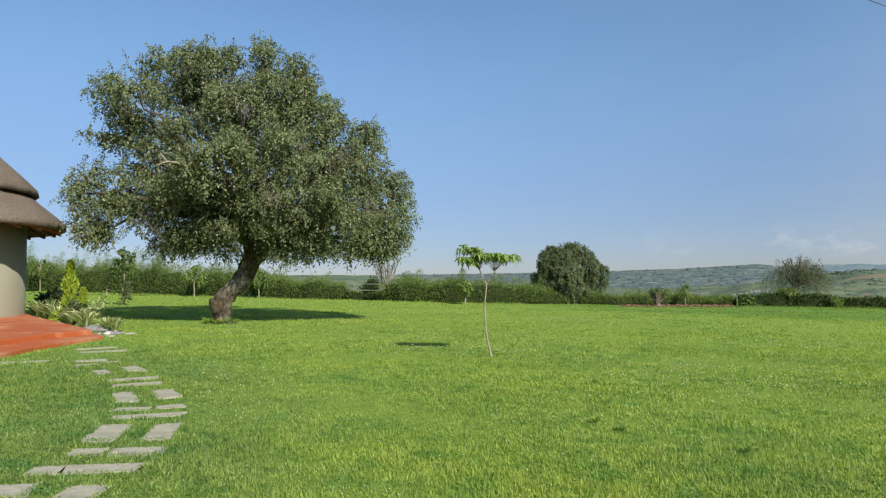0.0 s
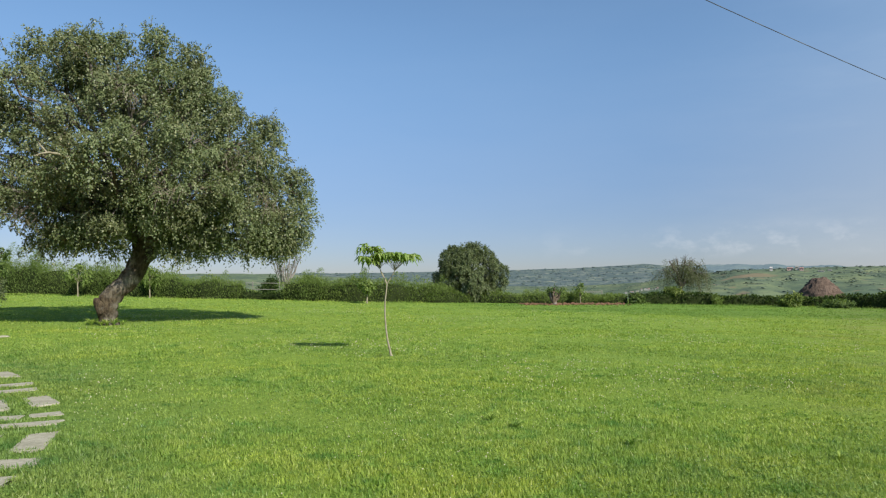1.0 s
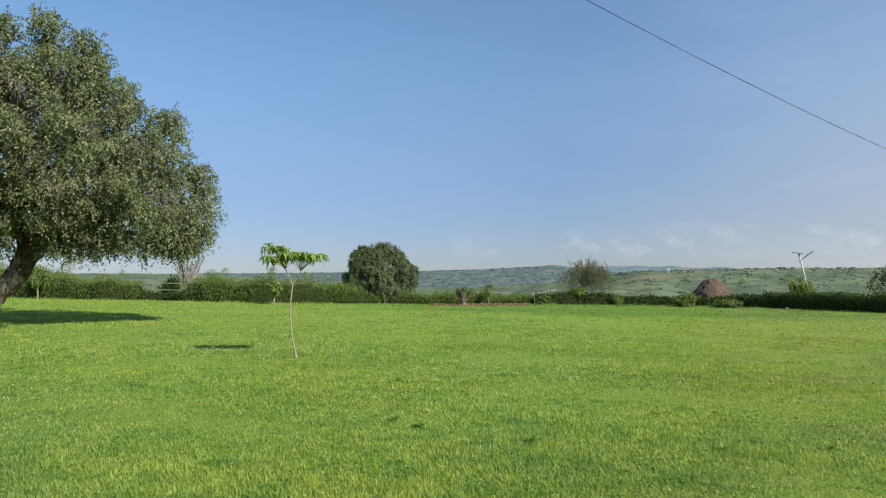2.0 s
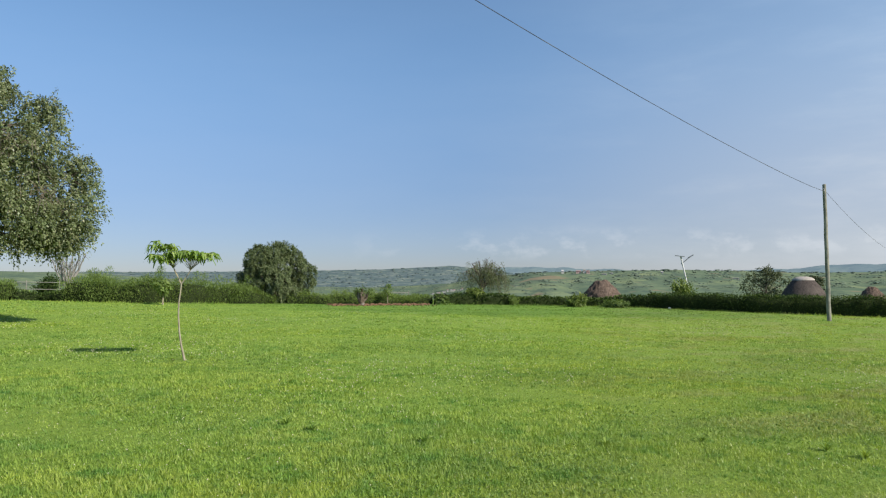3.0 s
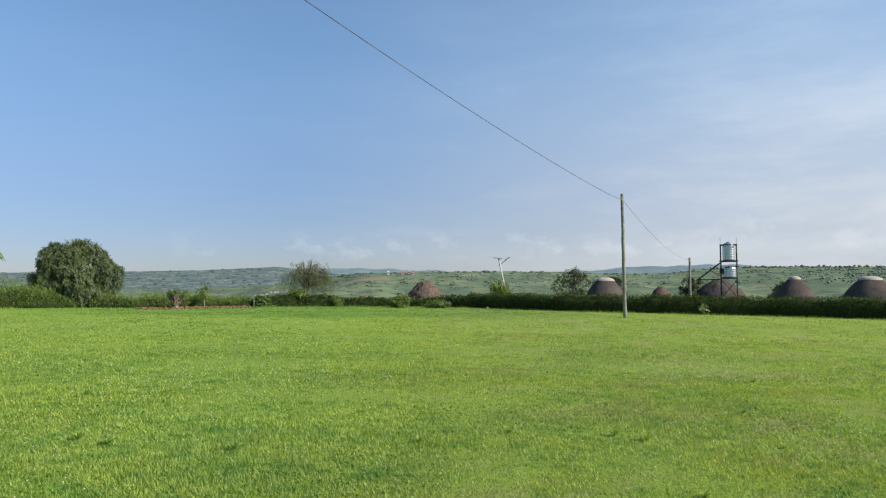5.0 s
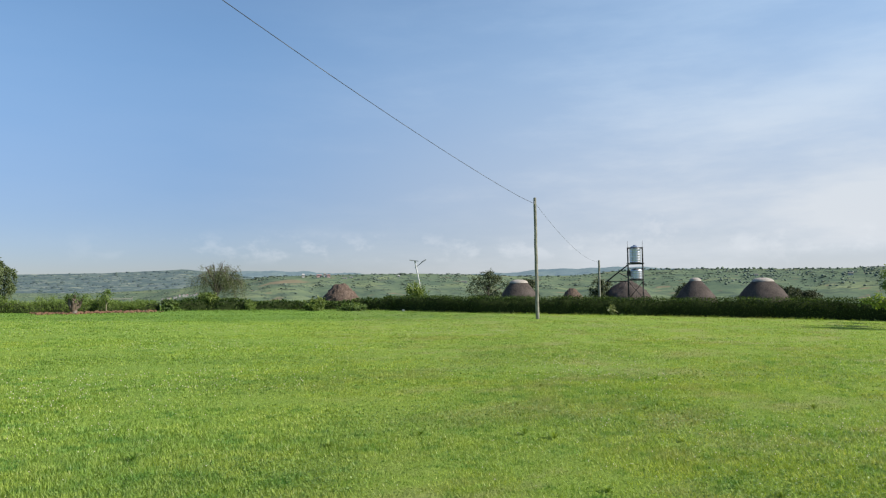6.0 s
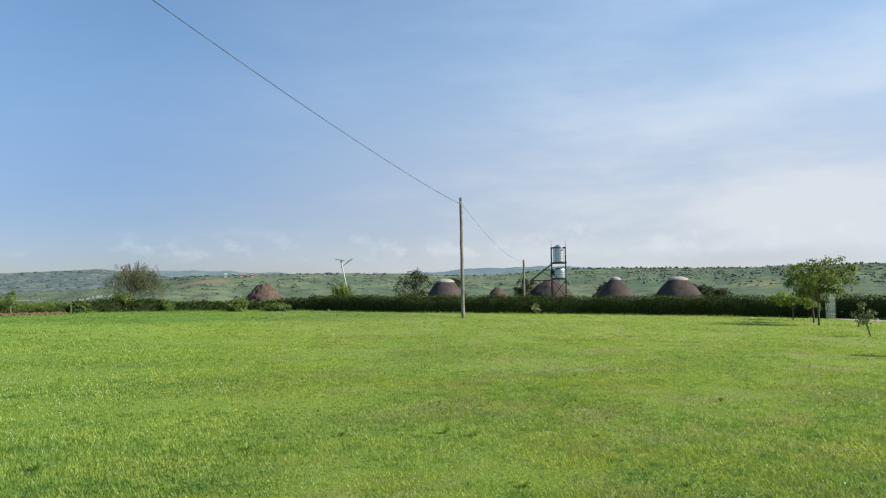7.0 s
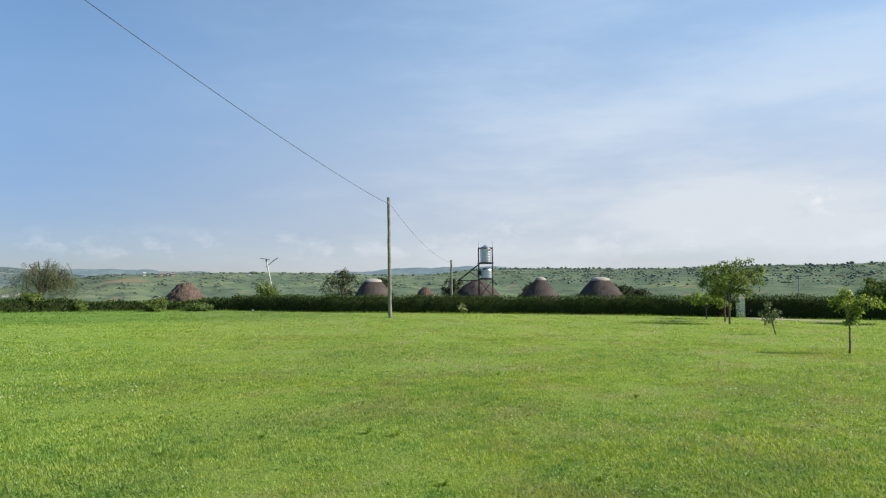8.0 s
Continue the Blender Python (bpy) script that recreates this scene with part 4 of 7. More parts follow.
def sapling(name, x, y, height, spread, crown_low, seed, label, leaf=SAPLING_LEAF, bark=THIN_BARK, stem=0.03, size=0.14, clumps=9, density=1.0, lean=(0, 0), lift=0.0, droop=0.6, group="", base=None, puff=(0.20, 0.16)):
    rng = np.random.default_rng(seed)
    m = on_ground(x, y) if base is None else pose(x, y, base)
    tree = thing(name, m, label, "tree", group)
    top = np.array([lean[0], lean[1], height * 0.86])
    part("trunk", limb_mesh([tube_arrays(bend((0, 0, -0.05), top, 0, height * 0.008, 8, rng), np.linspace(stem, stem * 0.45, 8), 8, 0.04, rng)], bark, "trunk"), tree)
    limbs, leaves = [], []
    span = height - crown_low
    for i in range(clumps):
        h = crown_low + span * ((i + 0.5) / clumps) + 0.06 * span * rng.normal()
        s = min(max((h - crown_low) / span, 0), 1)
        wide = spread * (0.55 + 0.6 * math.sin(math.pi * min(1, 0.18 + s * 0.8)))
        th = i * 2.4 + rng.random()
        r = wide * (0.25 + 0.75 * rng.random())
        c = np.array([lean[0] * h / height + r * math.cos(th), lean[1] * h / height + r * math.sin(th), h - 0.1 * span / clumps])
        limbs.append(tube_arrays(bend((lean[0] * h / height * 0.7, lean[1] * h / height * 0.7, max(h - 0.55 * wide, crown_low * 0.8)), c, 0.02, 0.02 * wide, 6, rng), np.linspace(stem * 0.45, stem * 0.12, 6), 5, 0, rng))
        k = wide * (puff[0] + puff[1] * rng.random())
        leaves.append(twig_leaves(int(15 * density), 8, c, (k, k, k * 0.5), k * 0.9, droop, size, size * 0.5, rng, 0.15))
    part("branch", limb_mesh(limbs, bark), tree)
    v, f = join_arrays(leaves)
    part("crown", np_mesh("crown", v, f, leaf), tree)
    return tree


def tiered_tree(name, x, y, pads, seed, label, leaf, stem, fork, size=0.11, density=1.0, forks=3):
    """A young tree whose foliage sits in loose flat pads at the ends of rising branches.

    pads: to the right, away, up, radius, as seen from the terrace side of the lawn."""
    rng = np.random.default_rng(seed)
    tree = thing(name, on_ground(x, y), label, "tree")
    d = np.array([x, y]) / math.hypot(x, y)
    right, away = np.array([d[1], -d[0], 0]), np.array([d[0], d[1], 0])
    up = np.array([0, 0, 1.0])
    top = max(q[2] for q in pads)
    heads = [up * fork + right * (k - (forks - 1) / 2) * 0.06 for k in range(forks)]
    part("trunk", limb_mesh([tube_arrays(bend((0, 0, -0.05), up * fork, 0, fork * 0.01, 8, rng), np.linspace(stem, stem * 0.75, 8), 8, 0.04, rng)], THIN_BARK, "trunk"), tree)
    limbs, leaves = [], []
    for i, (u, v, w, r) in enumerate(pads):
        c = right * u + away * v + up * w
        s = heads[i % forks] + up * max(0.0, min(w - fork - 0.5, (top - fork) * 0.35)) * rng.random()
        limbs.append(tube_arrays(bend(s, c, 0.04, 0.025 * r, 7, rng), np.linspace(stem * 0.5, stem * 0.12, 7), 5, 0, rng))
        for _ in range(3):
            e = c + np.array([rng.normal(), rng.normal(), 0.25 * rng.normal()]) * r * 0.55
            limbs.append(tube_arrays(bend(s + (c - s) * 0.7, e, 0.02, 0.01, 4, rng), np.linspace(stem * 0.16, stem * 0.07, 4), 4, 0, rng))
            leaves.append(twig_leaves(int(13 * density), 7, e, (r * 0.5, r * 0.5, r * 0.2), r * 0.55, 0.7, size, size * 0.5, rng, 0.1))
    part("branch", limb_mesh(limbs, THIN_BARK), tree)
    part("crown", np_mesh("crown", *join_arrays(leaves), leaf), tree)
    return tree


# trees beside the gate at the east end of the lawn
tiered_tree("lawn_tree", 37.19, 7.62, [(0.62, 0.0, 3.05, 0.34), (0.85, 0.2, 2.7, 0.36), (1.38, -0.1, 2.45, 0.34), (1.12, 0.3, 2.1, 0.34), (0.25, -0.3, 2.6, 0.38), (0.0, 0.3, 2.9, 0.34), (-0.42, 0.0, 2.95, 0.36), (-0.8, -0.2, 2.75, 0.34),
                                       (-1.05, 0.2, 2.45, 0.34), (-1.25, 0.0, 2.05, 0.30), (-0.65, 0.4, 2.2, 0.38), (0.4, 0.4, 2.15, 0.38), (-0.2, -0.5, 2.0, 0.36), (0.62, -0.6, 2.2, 0.36), (-0.3, 0.8, 2.45, 0.38), (0.4, 0.8, 2.5, 0.36),
                                       (-0.3, -0.8, 2.35, 0.36), (0.75, -0.2, 1.7, 0.26), (-0.85, 0.1, 1.6, 0.26), (-0.45, 0.1, 1.5, 0.28), (1.45, 0.2, 2.75, 0.22), (0.15, 0.0, 1.65, 0.28)], 31, "broad young tree with a thin dark trunk and airy yellow-green crown", SAPLING_LEAF, 0.055, 1.15, 0.112, 0.92)
sapling("lawn_tree", 39.70, 8.40, 2.5, 0.9, 1.5, 32, "small tree with a thin dark trunk beside the gate", SAPLING_LEAF, THIN_BARK, 0.045, 0.12, 14, 1.5, puff=(0.14, 0.14))
tiered_tree("lawn_tree", 42.81, 10.1, [(-0.95, 0.0, 1.32, 0.30), (-0.45, 0.0, 1.42, 0.30), (0.1, 0.1, 1.30, 0.30), (0.6, 0.0, 1.15, 0.30), (-0.6, 0.2, 1.05, 0.25), (0.3, -0.2, 1.55, 0.25), (0.9, 0.0, 1.0, 0.25), (-0.1, -0.2, 1.05, 0.22)], 33, "low young tree with pale yellow-green leaves before the hedge", LIGHT_LEAF, 0.04, 0.6, 0.13, 0.9)
sapling("lawn_tree", 29.39, 4.32, 1.2, 0.36, 0.45, 34, "small sparse sapling with drooping leaves", ROUND_LEAF, THIN_BARK, 0.03, 0.10, 8, 0.42, (-0.12, 0.25))
tiered_tree("lawn_tree", 21.78, 1.37, [(0.06, 0.0, 1.66, 0.15), (-0.14, 0.05, 1.54, 0.16), (0.30, 0.0, 1.46, 0.17), (0.08, 0.2, 1.45, 0.16), (0.04, -0.2, 1.38, 0.15), (-0.15, 0.0, 1.26, 0.14), (0.04, 0.0, 1.04, 0.12), (0.14, 0.1, 1.16, 0.11),
                                       (-0.28, 0.1, 1.38, 0.12), (0.52, 0.0, 1.34, 0.13), (0.02, -0.05, 0.90, 0.10), (0.18, 0.0, 1.28, 0.13)], 35, "slim sapling with a leafy yellow-green top", LIGHT_LEAF, 0.028, 0.78, 0.095, 0.32)
sapling("lawn_tree", 43.2, 1.2, 2.25, 1.2, 1.2, 36, "bushy dark green tree before the hedge", MID_LEAF, THIN_BARK, 0.06, 0.14, 26, 1.5, puff=(0.16, 0.14))
# young trees along the north hedge
for i, (x, y, h, s, low) in enumerate([(-33.79, 59.0, 2.7, 0.85, 1.4), (-17.99, 50.9, 2.2, 0.7, 1.2), (-12.82, 49.0, 1.9, 0.6, 1.0), (1.32, 41.6, 1.35, 0.35, 0.8)]):
    sapling("hedge_sapling", x, y, h, s, low, 40 + i, "thin pale-stemmed sapling standing before the green hedge", FEATHER_LEAF, PALE_BARK, 0.05, 0.20, 12, 0.42, droop=1.0, group="saplings along the hedge")
tr = sapling("lawn_sapling", -16.13, 35.57, 2.75, 0.60, 1.75, 47, "sapling with a feathery top and leaves low on its stem", MID_LEAF, PALE_BARK, 0.04, 0.22, 13, 0.24, droop=1.0)
rng = np.random.default_rng(3)
v, f = join_arrays([twig_leaves(20, 8, (0.1, 0, h), (0.16, 0.16, 0.16), 0.15, 0.5, 0.12, 0.06, rng, 0.1) for h in (0.4, 0.65, 0.9, 1.1)])
part("low_leaves", np_mesh("low_leaves", v, f, ROUND_LEAF), tr, "dark leaves low on the stem")
sapling("soil_sapling", 14.78, 43.0, 1.3, 0.45, 0.55, 48, "small feathery sapling in the dug red soil", FEATHER_LEAF, PALE_BARK, 0.03, 0.11, 9, 0.5)

# ---------------------------------------------------------------- hedges


def hedge(name, line, heights, depth, seed, leaf, label, per_m=330, size=(0.16, 0.05), spiky=0.0, ragged=0.12, group="hedges"):
    """A hedge along line: a dark sheet inside as painted shade, leaves over its faces and top."""
    rng = np.random.default_rng(seed)
    p = np.asarray(line, float)
    seg = np.linalg.norm(np.diff(p, axis=0), axis=1)
    run = np.concatenate([[0], np.cumsum(seg)])
    total = run[-1]
    ob = thing(name, pose(0, 0, 0), label, "hedge", group)

    def frame_at(s):
        xy = np.stack([np.interp(s, run, p[:, 0]), np.interp(s, run, p[:, 1])], -1)
        e = np.stack([np.interp(s + 0.5, run, p[:, 0]), np.interp(s + 0.5, run, p[:, 1])], -1) - np.stack([np.interp(s - 0.5, run, p[:, 0]), np.interp(s - 0.5, run, p[:, 1])], -1)
        e = unit(e)
        return xy, e, np.stack([-e[:, 1], e[:, 0]], -1)

    def tall(s):
        base = np.interp(s, run, heights)
        return base * (1 + ragged * (0.6 * np.sin(s * 0.9 + seed) * np.sin(s * 0.37) + 0.4 * np.sin(s * 2.3 + 2 * seed)))

    # dark inner sheet: stands for the shade between the leaves and blocks light
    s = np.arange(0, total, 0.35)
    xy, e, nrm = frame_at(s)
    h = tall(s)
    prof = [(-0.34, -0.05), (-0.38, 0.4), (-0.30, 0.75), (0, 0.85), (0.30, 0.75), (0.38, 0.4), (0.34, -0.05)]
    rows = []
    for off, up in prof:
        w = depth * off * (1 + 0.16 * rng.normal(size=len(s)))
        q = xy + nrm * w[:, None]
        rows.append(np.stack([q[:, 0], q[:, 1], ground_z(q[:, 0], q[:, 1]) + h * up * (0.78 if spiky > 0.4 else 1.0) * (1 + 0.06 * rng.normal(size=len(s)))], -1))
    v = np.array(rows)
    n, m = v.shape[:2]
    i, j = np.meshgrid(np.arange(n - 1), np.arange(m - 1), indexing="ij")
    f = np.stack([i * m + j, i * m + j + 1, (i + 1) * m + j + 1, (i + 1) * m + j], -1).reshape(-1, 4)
    part("shade_core", np_mesh("shade_core", v.reshape(-1, 3), f, HEDGE_SHADE), ob, "dark sheet painted as the shade inside the hedge")
    # leaves: faces and top
    count = int(total * per_m * np.mean(heights))
    s = rng.random(count) * total
    xy, e, nrm = frame_at(s)
    h = tall(s)
    th = rng.random(count) * np.pi
    rad = 0.78 + 0.30 * rng.random(count)
    off = np.cos(th) * 0.5 * depth * np.minimum(1.0, rad)
    up = np.where(np.abs(np.cos(th)) > 0.55, rng.random(count) ** 0.9, np.sin(th)) * rad * h
    q = xy + nrm * off[:, None]
    pl = np.stack([q[:, 0], q[:, 1], ground_z(q[:, 0], q[:, 1]) + up * (0.8 if spiky > 0.4 else 0.97)], -1)
    al = np.stack([nrm[:, 0] * np.cos(th), nrm[:, 1] * np.cos(th), 0.5 + spiky + 0 * th], -1) + rng.normal(size=(count, 3)) * 0.55
    k = 0.6 + 0.8 * rng.random(count)
    part("foliage", np_mesh("foliage", *leaf_arrays(pl, al, size[0] * k, size[1] * k, rng), leaf), ob)
    if spiky > 0.4:
        # separate feathery plumes of uneven height
        plumes = []
        for _ in range(int(total * 4.2)):
            sp = rng.random(1) * total
            pxy, pe, pn = frame_at(sp)
            top = float(tall(sp)[0]) * (0.70 + 0.60 * rng.random() ** 2.4)
            q = pxy[0] + pn[0] * rng.normal() * depth * 0.27
            m = int(150 + 120 * top)
            u = rng.random(m) ** 0.8
            wide = 0.30 * (1 - u) ** 0.5 + 0.05
            lean = rng.normal(size=2) * 0.16 * top
            pl = np.stack([q[0] + lean[0] * u + rng.normal(size=m) * wide, q[1] + lean[1] * u + rng.normal(size=m) * wide, ground_z(q[0], q[1]) + 0.1 + u * (top - 0.1)], -1)
            al = rng.normal(size=(m, 3)) * 0.55 + np.array([lean[0], lean[1], 0.8])
            plumes.append(leaf_arrays(pl, al, 0.15 * (0.6 + 0.8 * rng.random(m)), 0.022, rng))
        tagged(part("plume", np_mesh("plume", *join_arrays(plumes), leaf), ob, "upright feathery shoots"), kind="stuff")
    elif spiky:
        # upright shoots along the top
        n_s = int(total * 9)
        s = rng.random(n_s) * total
        xy, e, nrm = frame_at(s)
        h = tall(s)
        q = xy + nrm * (rng.normal(size=(n_s, 1)) * depth * 0.22)
        parts_v = []
        for a in range(6):
            t = a / 6
            hh = h * (0.9 + 0.26 * spiky * t * (0.3 + rng.random(n_s)))
            pl = np.stack([q[:, 0] + 0.05 * rng.normal(size=n_s), q[:, 1] + 0.05 * rng.normal(size=n_s), ground_z(q[:, 0], q[:, 1]) + hh], -1)
            al = rng.normal(size=(n_s, 3)) * 0.4 + np.array([0, 0, 1.0])
            parts_v.append(leaf_arrays(pl, al, size[0] * 1.2, size[1] * 0.8, rng))
        # dark hedges get a lighter leaf here, painting in their sunlit top
        tagged(part("lit_top_shoots", np_mesh("lit_top_shoots", *join_arrays(parts_v), MID_LEAF if leaf is HEDGE_LEAF else leaf), ob), kind="stuff")
    return ob


NORTH = "tall feathery green hedge along the far edge of the lawn"
hedge("hedge", [(-46, 64.6), (-42, 63.5), (-34.4, 60.3), (-24.6, 56.4), (-18.8, 53.6), (-12.5, 50.3), (-8.8, 47.8), (-6.6, 47.4)], [3.3, 3.1, 2.95, 2.85, 2.5, 2.0, 1.66, 1.45], 1.6, 51, FEATHER_LEAF, NORTH, 330, (0.15, 0.032), 0.9, 0.26)
hedge("hedge", [(-6.6, 47.4), (-5.2, 47.2), (-3.6, 46.3)], [0.62, 0.42, 0.6], 0.8, 54, HEDGE_LEAF, "low shrubby gap in the green hedge", 420, (0.15, 0.06), 0.3, 0.2)
hedge("hedge", [(-3.6, 46.3), (-3.0, 45.9), (0.5, 44.0), (2.5, 43.9), (5.1, 43.9), (6.4, 43.9), (7.8, 44.0)], [1.62, 1.76, 1.68, 1.56, 1.38, 1.14, 0.45], 1.3, 52, FEATHER_LEAF, "feathery green hedge behind the lawn", 560, (0.14, 0.034), 0.7, 0.18)
hedge("hedge", [(8.6, 44.0), (10.7, 43.4), (13.0, 43.6), (16.5, 44.8), (18.5, 44.4)], [0.80, 0.80, 0.70, 0.62, 0.62], 1.0, 53, FEATHER_LEAF, "low loose green hedge behind the dug soil", 480, (0.13, 0.04), 0.5, 0.2)
hedge("hedge", [(18.4, 43.6), (21.0, 43.4), (23.6, 42.6), (28.2, 41.6), (30.8, 40.2), (32.4, 37.9)], [0.66, 0.72, 0.62, 0.60, 0.64, 0.92], 1.1, 55, HEDGE_LEAF, "uneven dark green hedge with mixed shrubs", 520, (0.14, 0.07), 0.25, 0.22)
hedge("hedge", [(32.4, 37.9), (34.6, 31.8), (38.9, 25.6), (41.6, 22.6), (46.6, 12.9), (47.62, 9.25)], [1.0, 1.1, 1.15, 1.15, 1.28, 1.3], 1.2, 56, HEDGE_LEAF, "dark clipped hedge along the east edge of the lawn", 900, (0.095, 0.042), 0.12, 0.06)
hedge("hedge", [(47.98, 8.95), (48.9, 4.9), (50.0, 1.7), (51.5, -3.5), (53, -12)], [1.35, 1.42, 1.4, 1.4, 1.4], 1.3, 57, HEDGE_LEAF, "dark clipped hedge beyond the gravel drive", 900, (0.095, 0.042), 0.12, 0.08)


def shrub(name, x, y, height, radius, seed, leaf, label, size=0.13, count=40, droop=0.4, base=None, squash=1.0):
    rng = np.random.default_rng(seed)
    ob = thing(name, on_ground(x, y) if base is None else pose(x, y, base), label, "shrub")
    limbs, leaves = [], []
    for i in range(7):
        th = i * 0.9 + rng.random()
        c = np.array([math.cos(th) * radius * 0.55 * rng.random(), math.sin(th) * radius * 0.55 * rng.random(), height * (0.3 + 0.5 * rng.random())])
        limbs.append(tube_arrays(bend((0, 0, -0.04), c, 0.02, 0.01, 5, rng), np.linspace(0.025, 0.008, 5), 5, 0, rng))
        leaves.append(twig_leaves(count, 8, c, (radius * 0.55, radius * 0.55, height * 0.26 * squash), radius * 0.3, droop, size, size * 0.45, rng, 0.2))
    part("stems", limb_mesh(limbs, THIN_BARK), ob)
    part("foliage", np_mesh("foliage", *join_arrays(leaves), leaf), ob)
    return ob


shrub("broadleaf_shrub", 21.2, 43.4, 1.35, 0.6, 61, SAPLING_LEAF, "layered green shrub rising from the hedge line", 0.17, 34, 0.9, None, 0.45)
shrub("palm_shrub", 18.6, 43.0, 0.62, 0.42, 62, MID_LEAF, "light green broad-leaved shrub", 0.22, 24, 0.8)
shrub("flowering_shrub", 23.4, 42.0, 0.7, 0.42, 63, FEATHER_LEAF, "pale flowering shrub in the hedge line", 0.09, 22)
shrub("broadleaf_shrub", 26.9, 39.6, 1.2, 0.7, 64, SAPLING_LEAF, "mid-green layered shrub before the hedge", 0.17, 30, 0.9, None, 0.45)
shrub("grass_clump", 29.4, 38.9, 0.42, 0.9, 65, MID_LEAF, "long grass clump at the foot of the hedge", 0.18, 30)
shrub("pale_shrub", 39.29, 24.7, 0.62, 0.26, 66, STRIPED_LEAF, "small pale green shrub at the hedge foot", 0.12, 22)
shrub("lamp_bush", 48.4, 53.4, 2.6, 1.4, 67, SAPLING_LEAF, "feathery bush beside the leaning lamp", 0.22, 34, -0.9, -0.9)

# ---------------------------------------------------------------- trees beyond the hedge


def weeping_tree(x, y, base, height):
    rng = np.random.default_rng(71)
    tree = thing("weeping_tree", pose(x, y, base), "grey-brown tree with a thin drooping crown behind the hedge", "tree")
    turn = math.atan2(-x, y)
    right, away = np.array([math.cos(turn), math.sin(turn), 0]), np.array([-math.sin(turn), math.cos(turn), 0])
    part("trunk", limb_mesh([tube_arrays(bend((0, 0, -0.2), right * 0.1 + np.array([0, 0, height * 0.48]), 0, 0.05, 7, rng), np.linspace(0.24, 0.17, 7), 9, 0.05, rng)], STUMP_BARK, "trunk"), tree)
    limbs, leaves = [], []
    # main limbs: across, away, up
    mains = [(-1.3, 0.2, 0.78), (-0.75, -0.6, 0.93), (-0.2, 0.6, 0.98), (0.5, -0.4, 0.99), (1.0, 0.5, 0.95), (1.5, -0.2, 0.84), (1.75, 0.4, 0.70)]
    for u, v, w in mains:
        top = right * u + away * v + np.array([0, 0, w * height])
        arm = bend(right * 0.08 + np.array([0, 0, height * 0.44]), top, 0.30, 0.06, 9, rng)
        limbs.append(tube_arrays(arm, np.linspace(0.10, 0.03, 9), 6, 0.04, rng))
        full = 1.0 if u > 0.3 else 0.55
        for _ in range(26):
            o = arm[rng.integers(4, 9)] + rng.normal(size=3) * np.array([0.34, 0.34, 0.14])
            out = right * (0.25 * u + 0.25 * rng.normal()) + away * 0.3 * rng.normal()
            tip = o + out - np.array([0, 0, 0.3 + 0.48 * height * rng.random() * (1.0 if u > 0 else 0.7)])
            limbs.append(tube_arrays(bend(o, tip, 0.14, 0.03, 5, rng), np.linspace(0.012, 0.005, 5), 3, 0, rng))
            n = int(78 * full)
            q = rng.random(n)[:, None]
            leaves.append(leaf_arrays(o + (tip - o) * q + rng.normal(size=(n, 3)) * 0.09, rng.normal(size=(n, 3)) * 0.5 + np.array([0, 0, -0.8]), 0.12, 0.030, rng))
        for _ in range(5):
            limbs.append(tube_arrays(bend(top, top + rng.normal(size=3) * np.array([0.3, 0.3, 0.16]) + np.array([0, 0, 0.12]), 0.03, 0.02, 4, rng), np.linspace(0.018, 0.006, 4), 3, 0, rng))
    part("limb", limb_mesh(limbs, THIN_BARK), tree)
    part("crown", np_mesh("crown", *join_arrays(leaves), DRY_LEAF), tree, "thin grey-brown hanging twigs")


weeping_tree(26.8, 53.65, -0.7, 4.2)


def bare_tree(x, y):
    rng = np.random.default_rng(81)
    tree = thing("bare_grey_tree", on_ground(x, y, -0.1), "small pale tree with leafless grey branches by the fence gap", "tree")
    limbs = []
    part("trunk", limb_mesh([tube_arrays(bend((0, 0, -0.1), (0.05, 0, 0.8), 0, 0.02, 5, rng), np.linspace(0.12, 0.1, 5), 8, 0.05, rng)], ASH_BARK, "trunk"), tree)
    for i in range(16):
        th = i * 2.4
        tip = np.array([math.cos(th) * 1.25 * (0.4 + 0.6 * rng.random()), math.sin(th) * 0.9, 2.3 + 0.9 * rng.random()])
        b = bend((0.05, 0, 0.7), tip, -0.1, 0.05, 6, rng)
        limbs.append(tube_arrays(b, np.linspace(0.075, 0.024, 6), 5, 0, rng))
        for _ in range(5):
            limbs.append(tube_arrays(bend(b[3 + rng.integers(3)], tip + rng.normal(size=3) * 0.3, 0, 0.03, 4, rng), np.linspace(0.02, 0.008, 4), 4, 0, rng))
    part("limb", limb_mesh(limbs, ASH_BARK), tree, "pale leafless branches")


bare_tree(-4.55, 55.0)
shrub("dark_shrub", -5.4, 52.5, 1.35, 0.8, 82, HEDGE_LEAF, "dark green shrub in the fence gap", 0.15, 50)


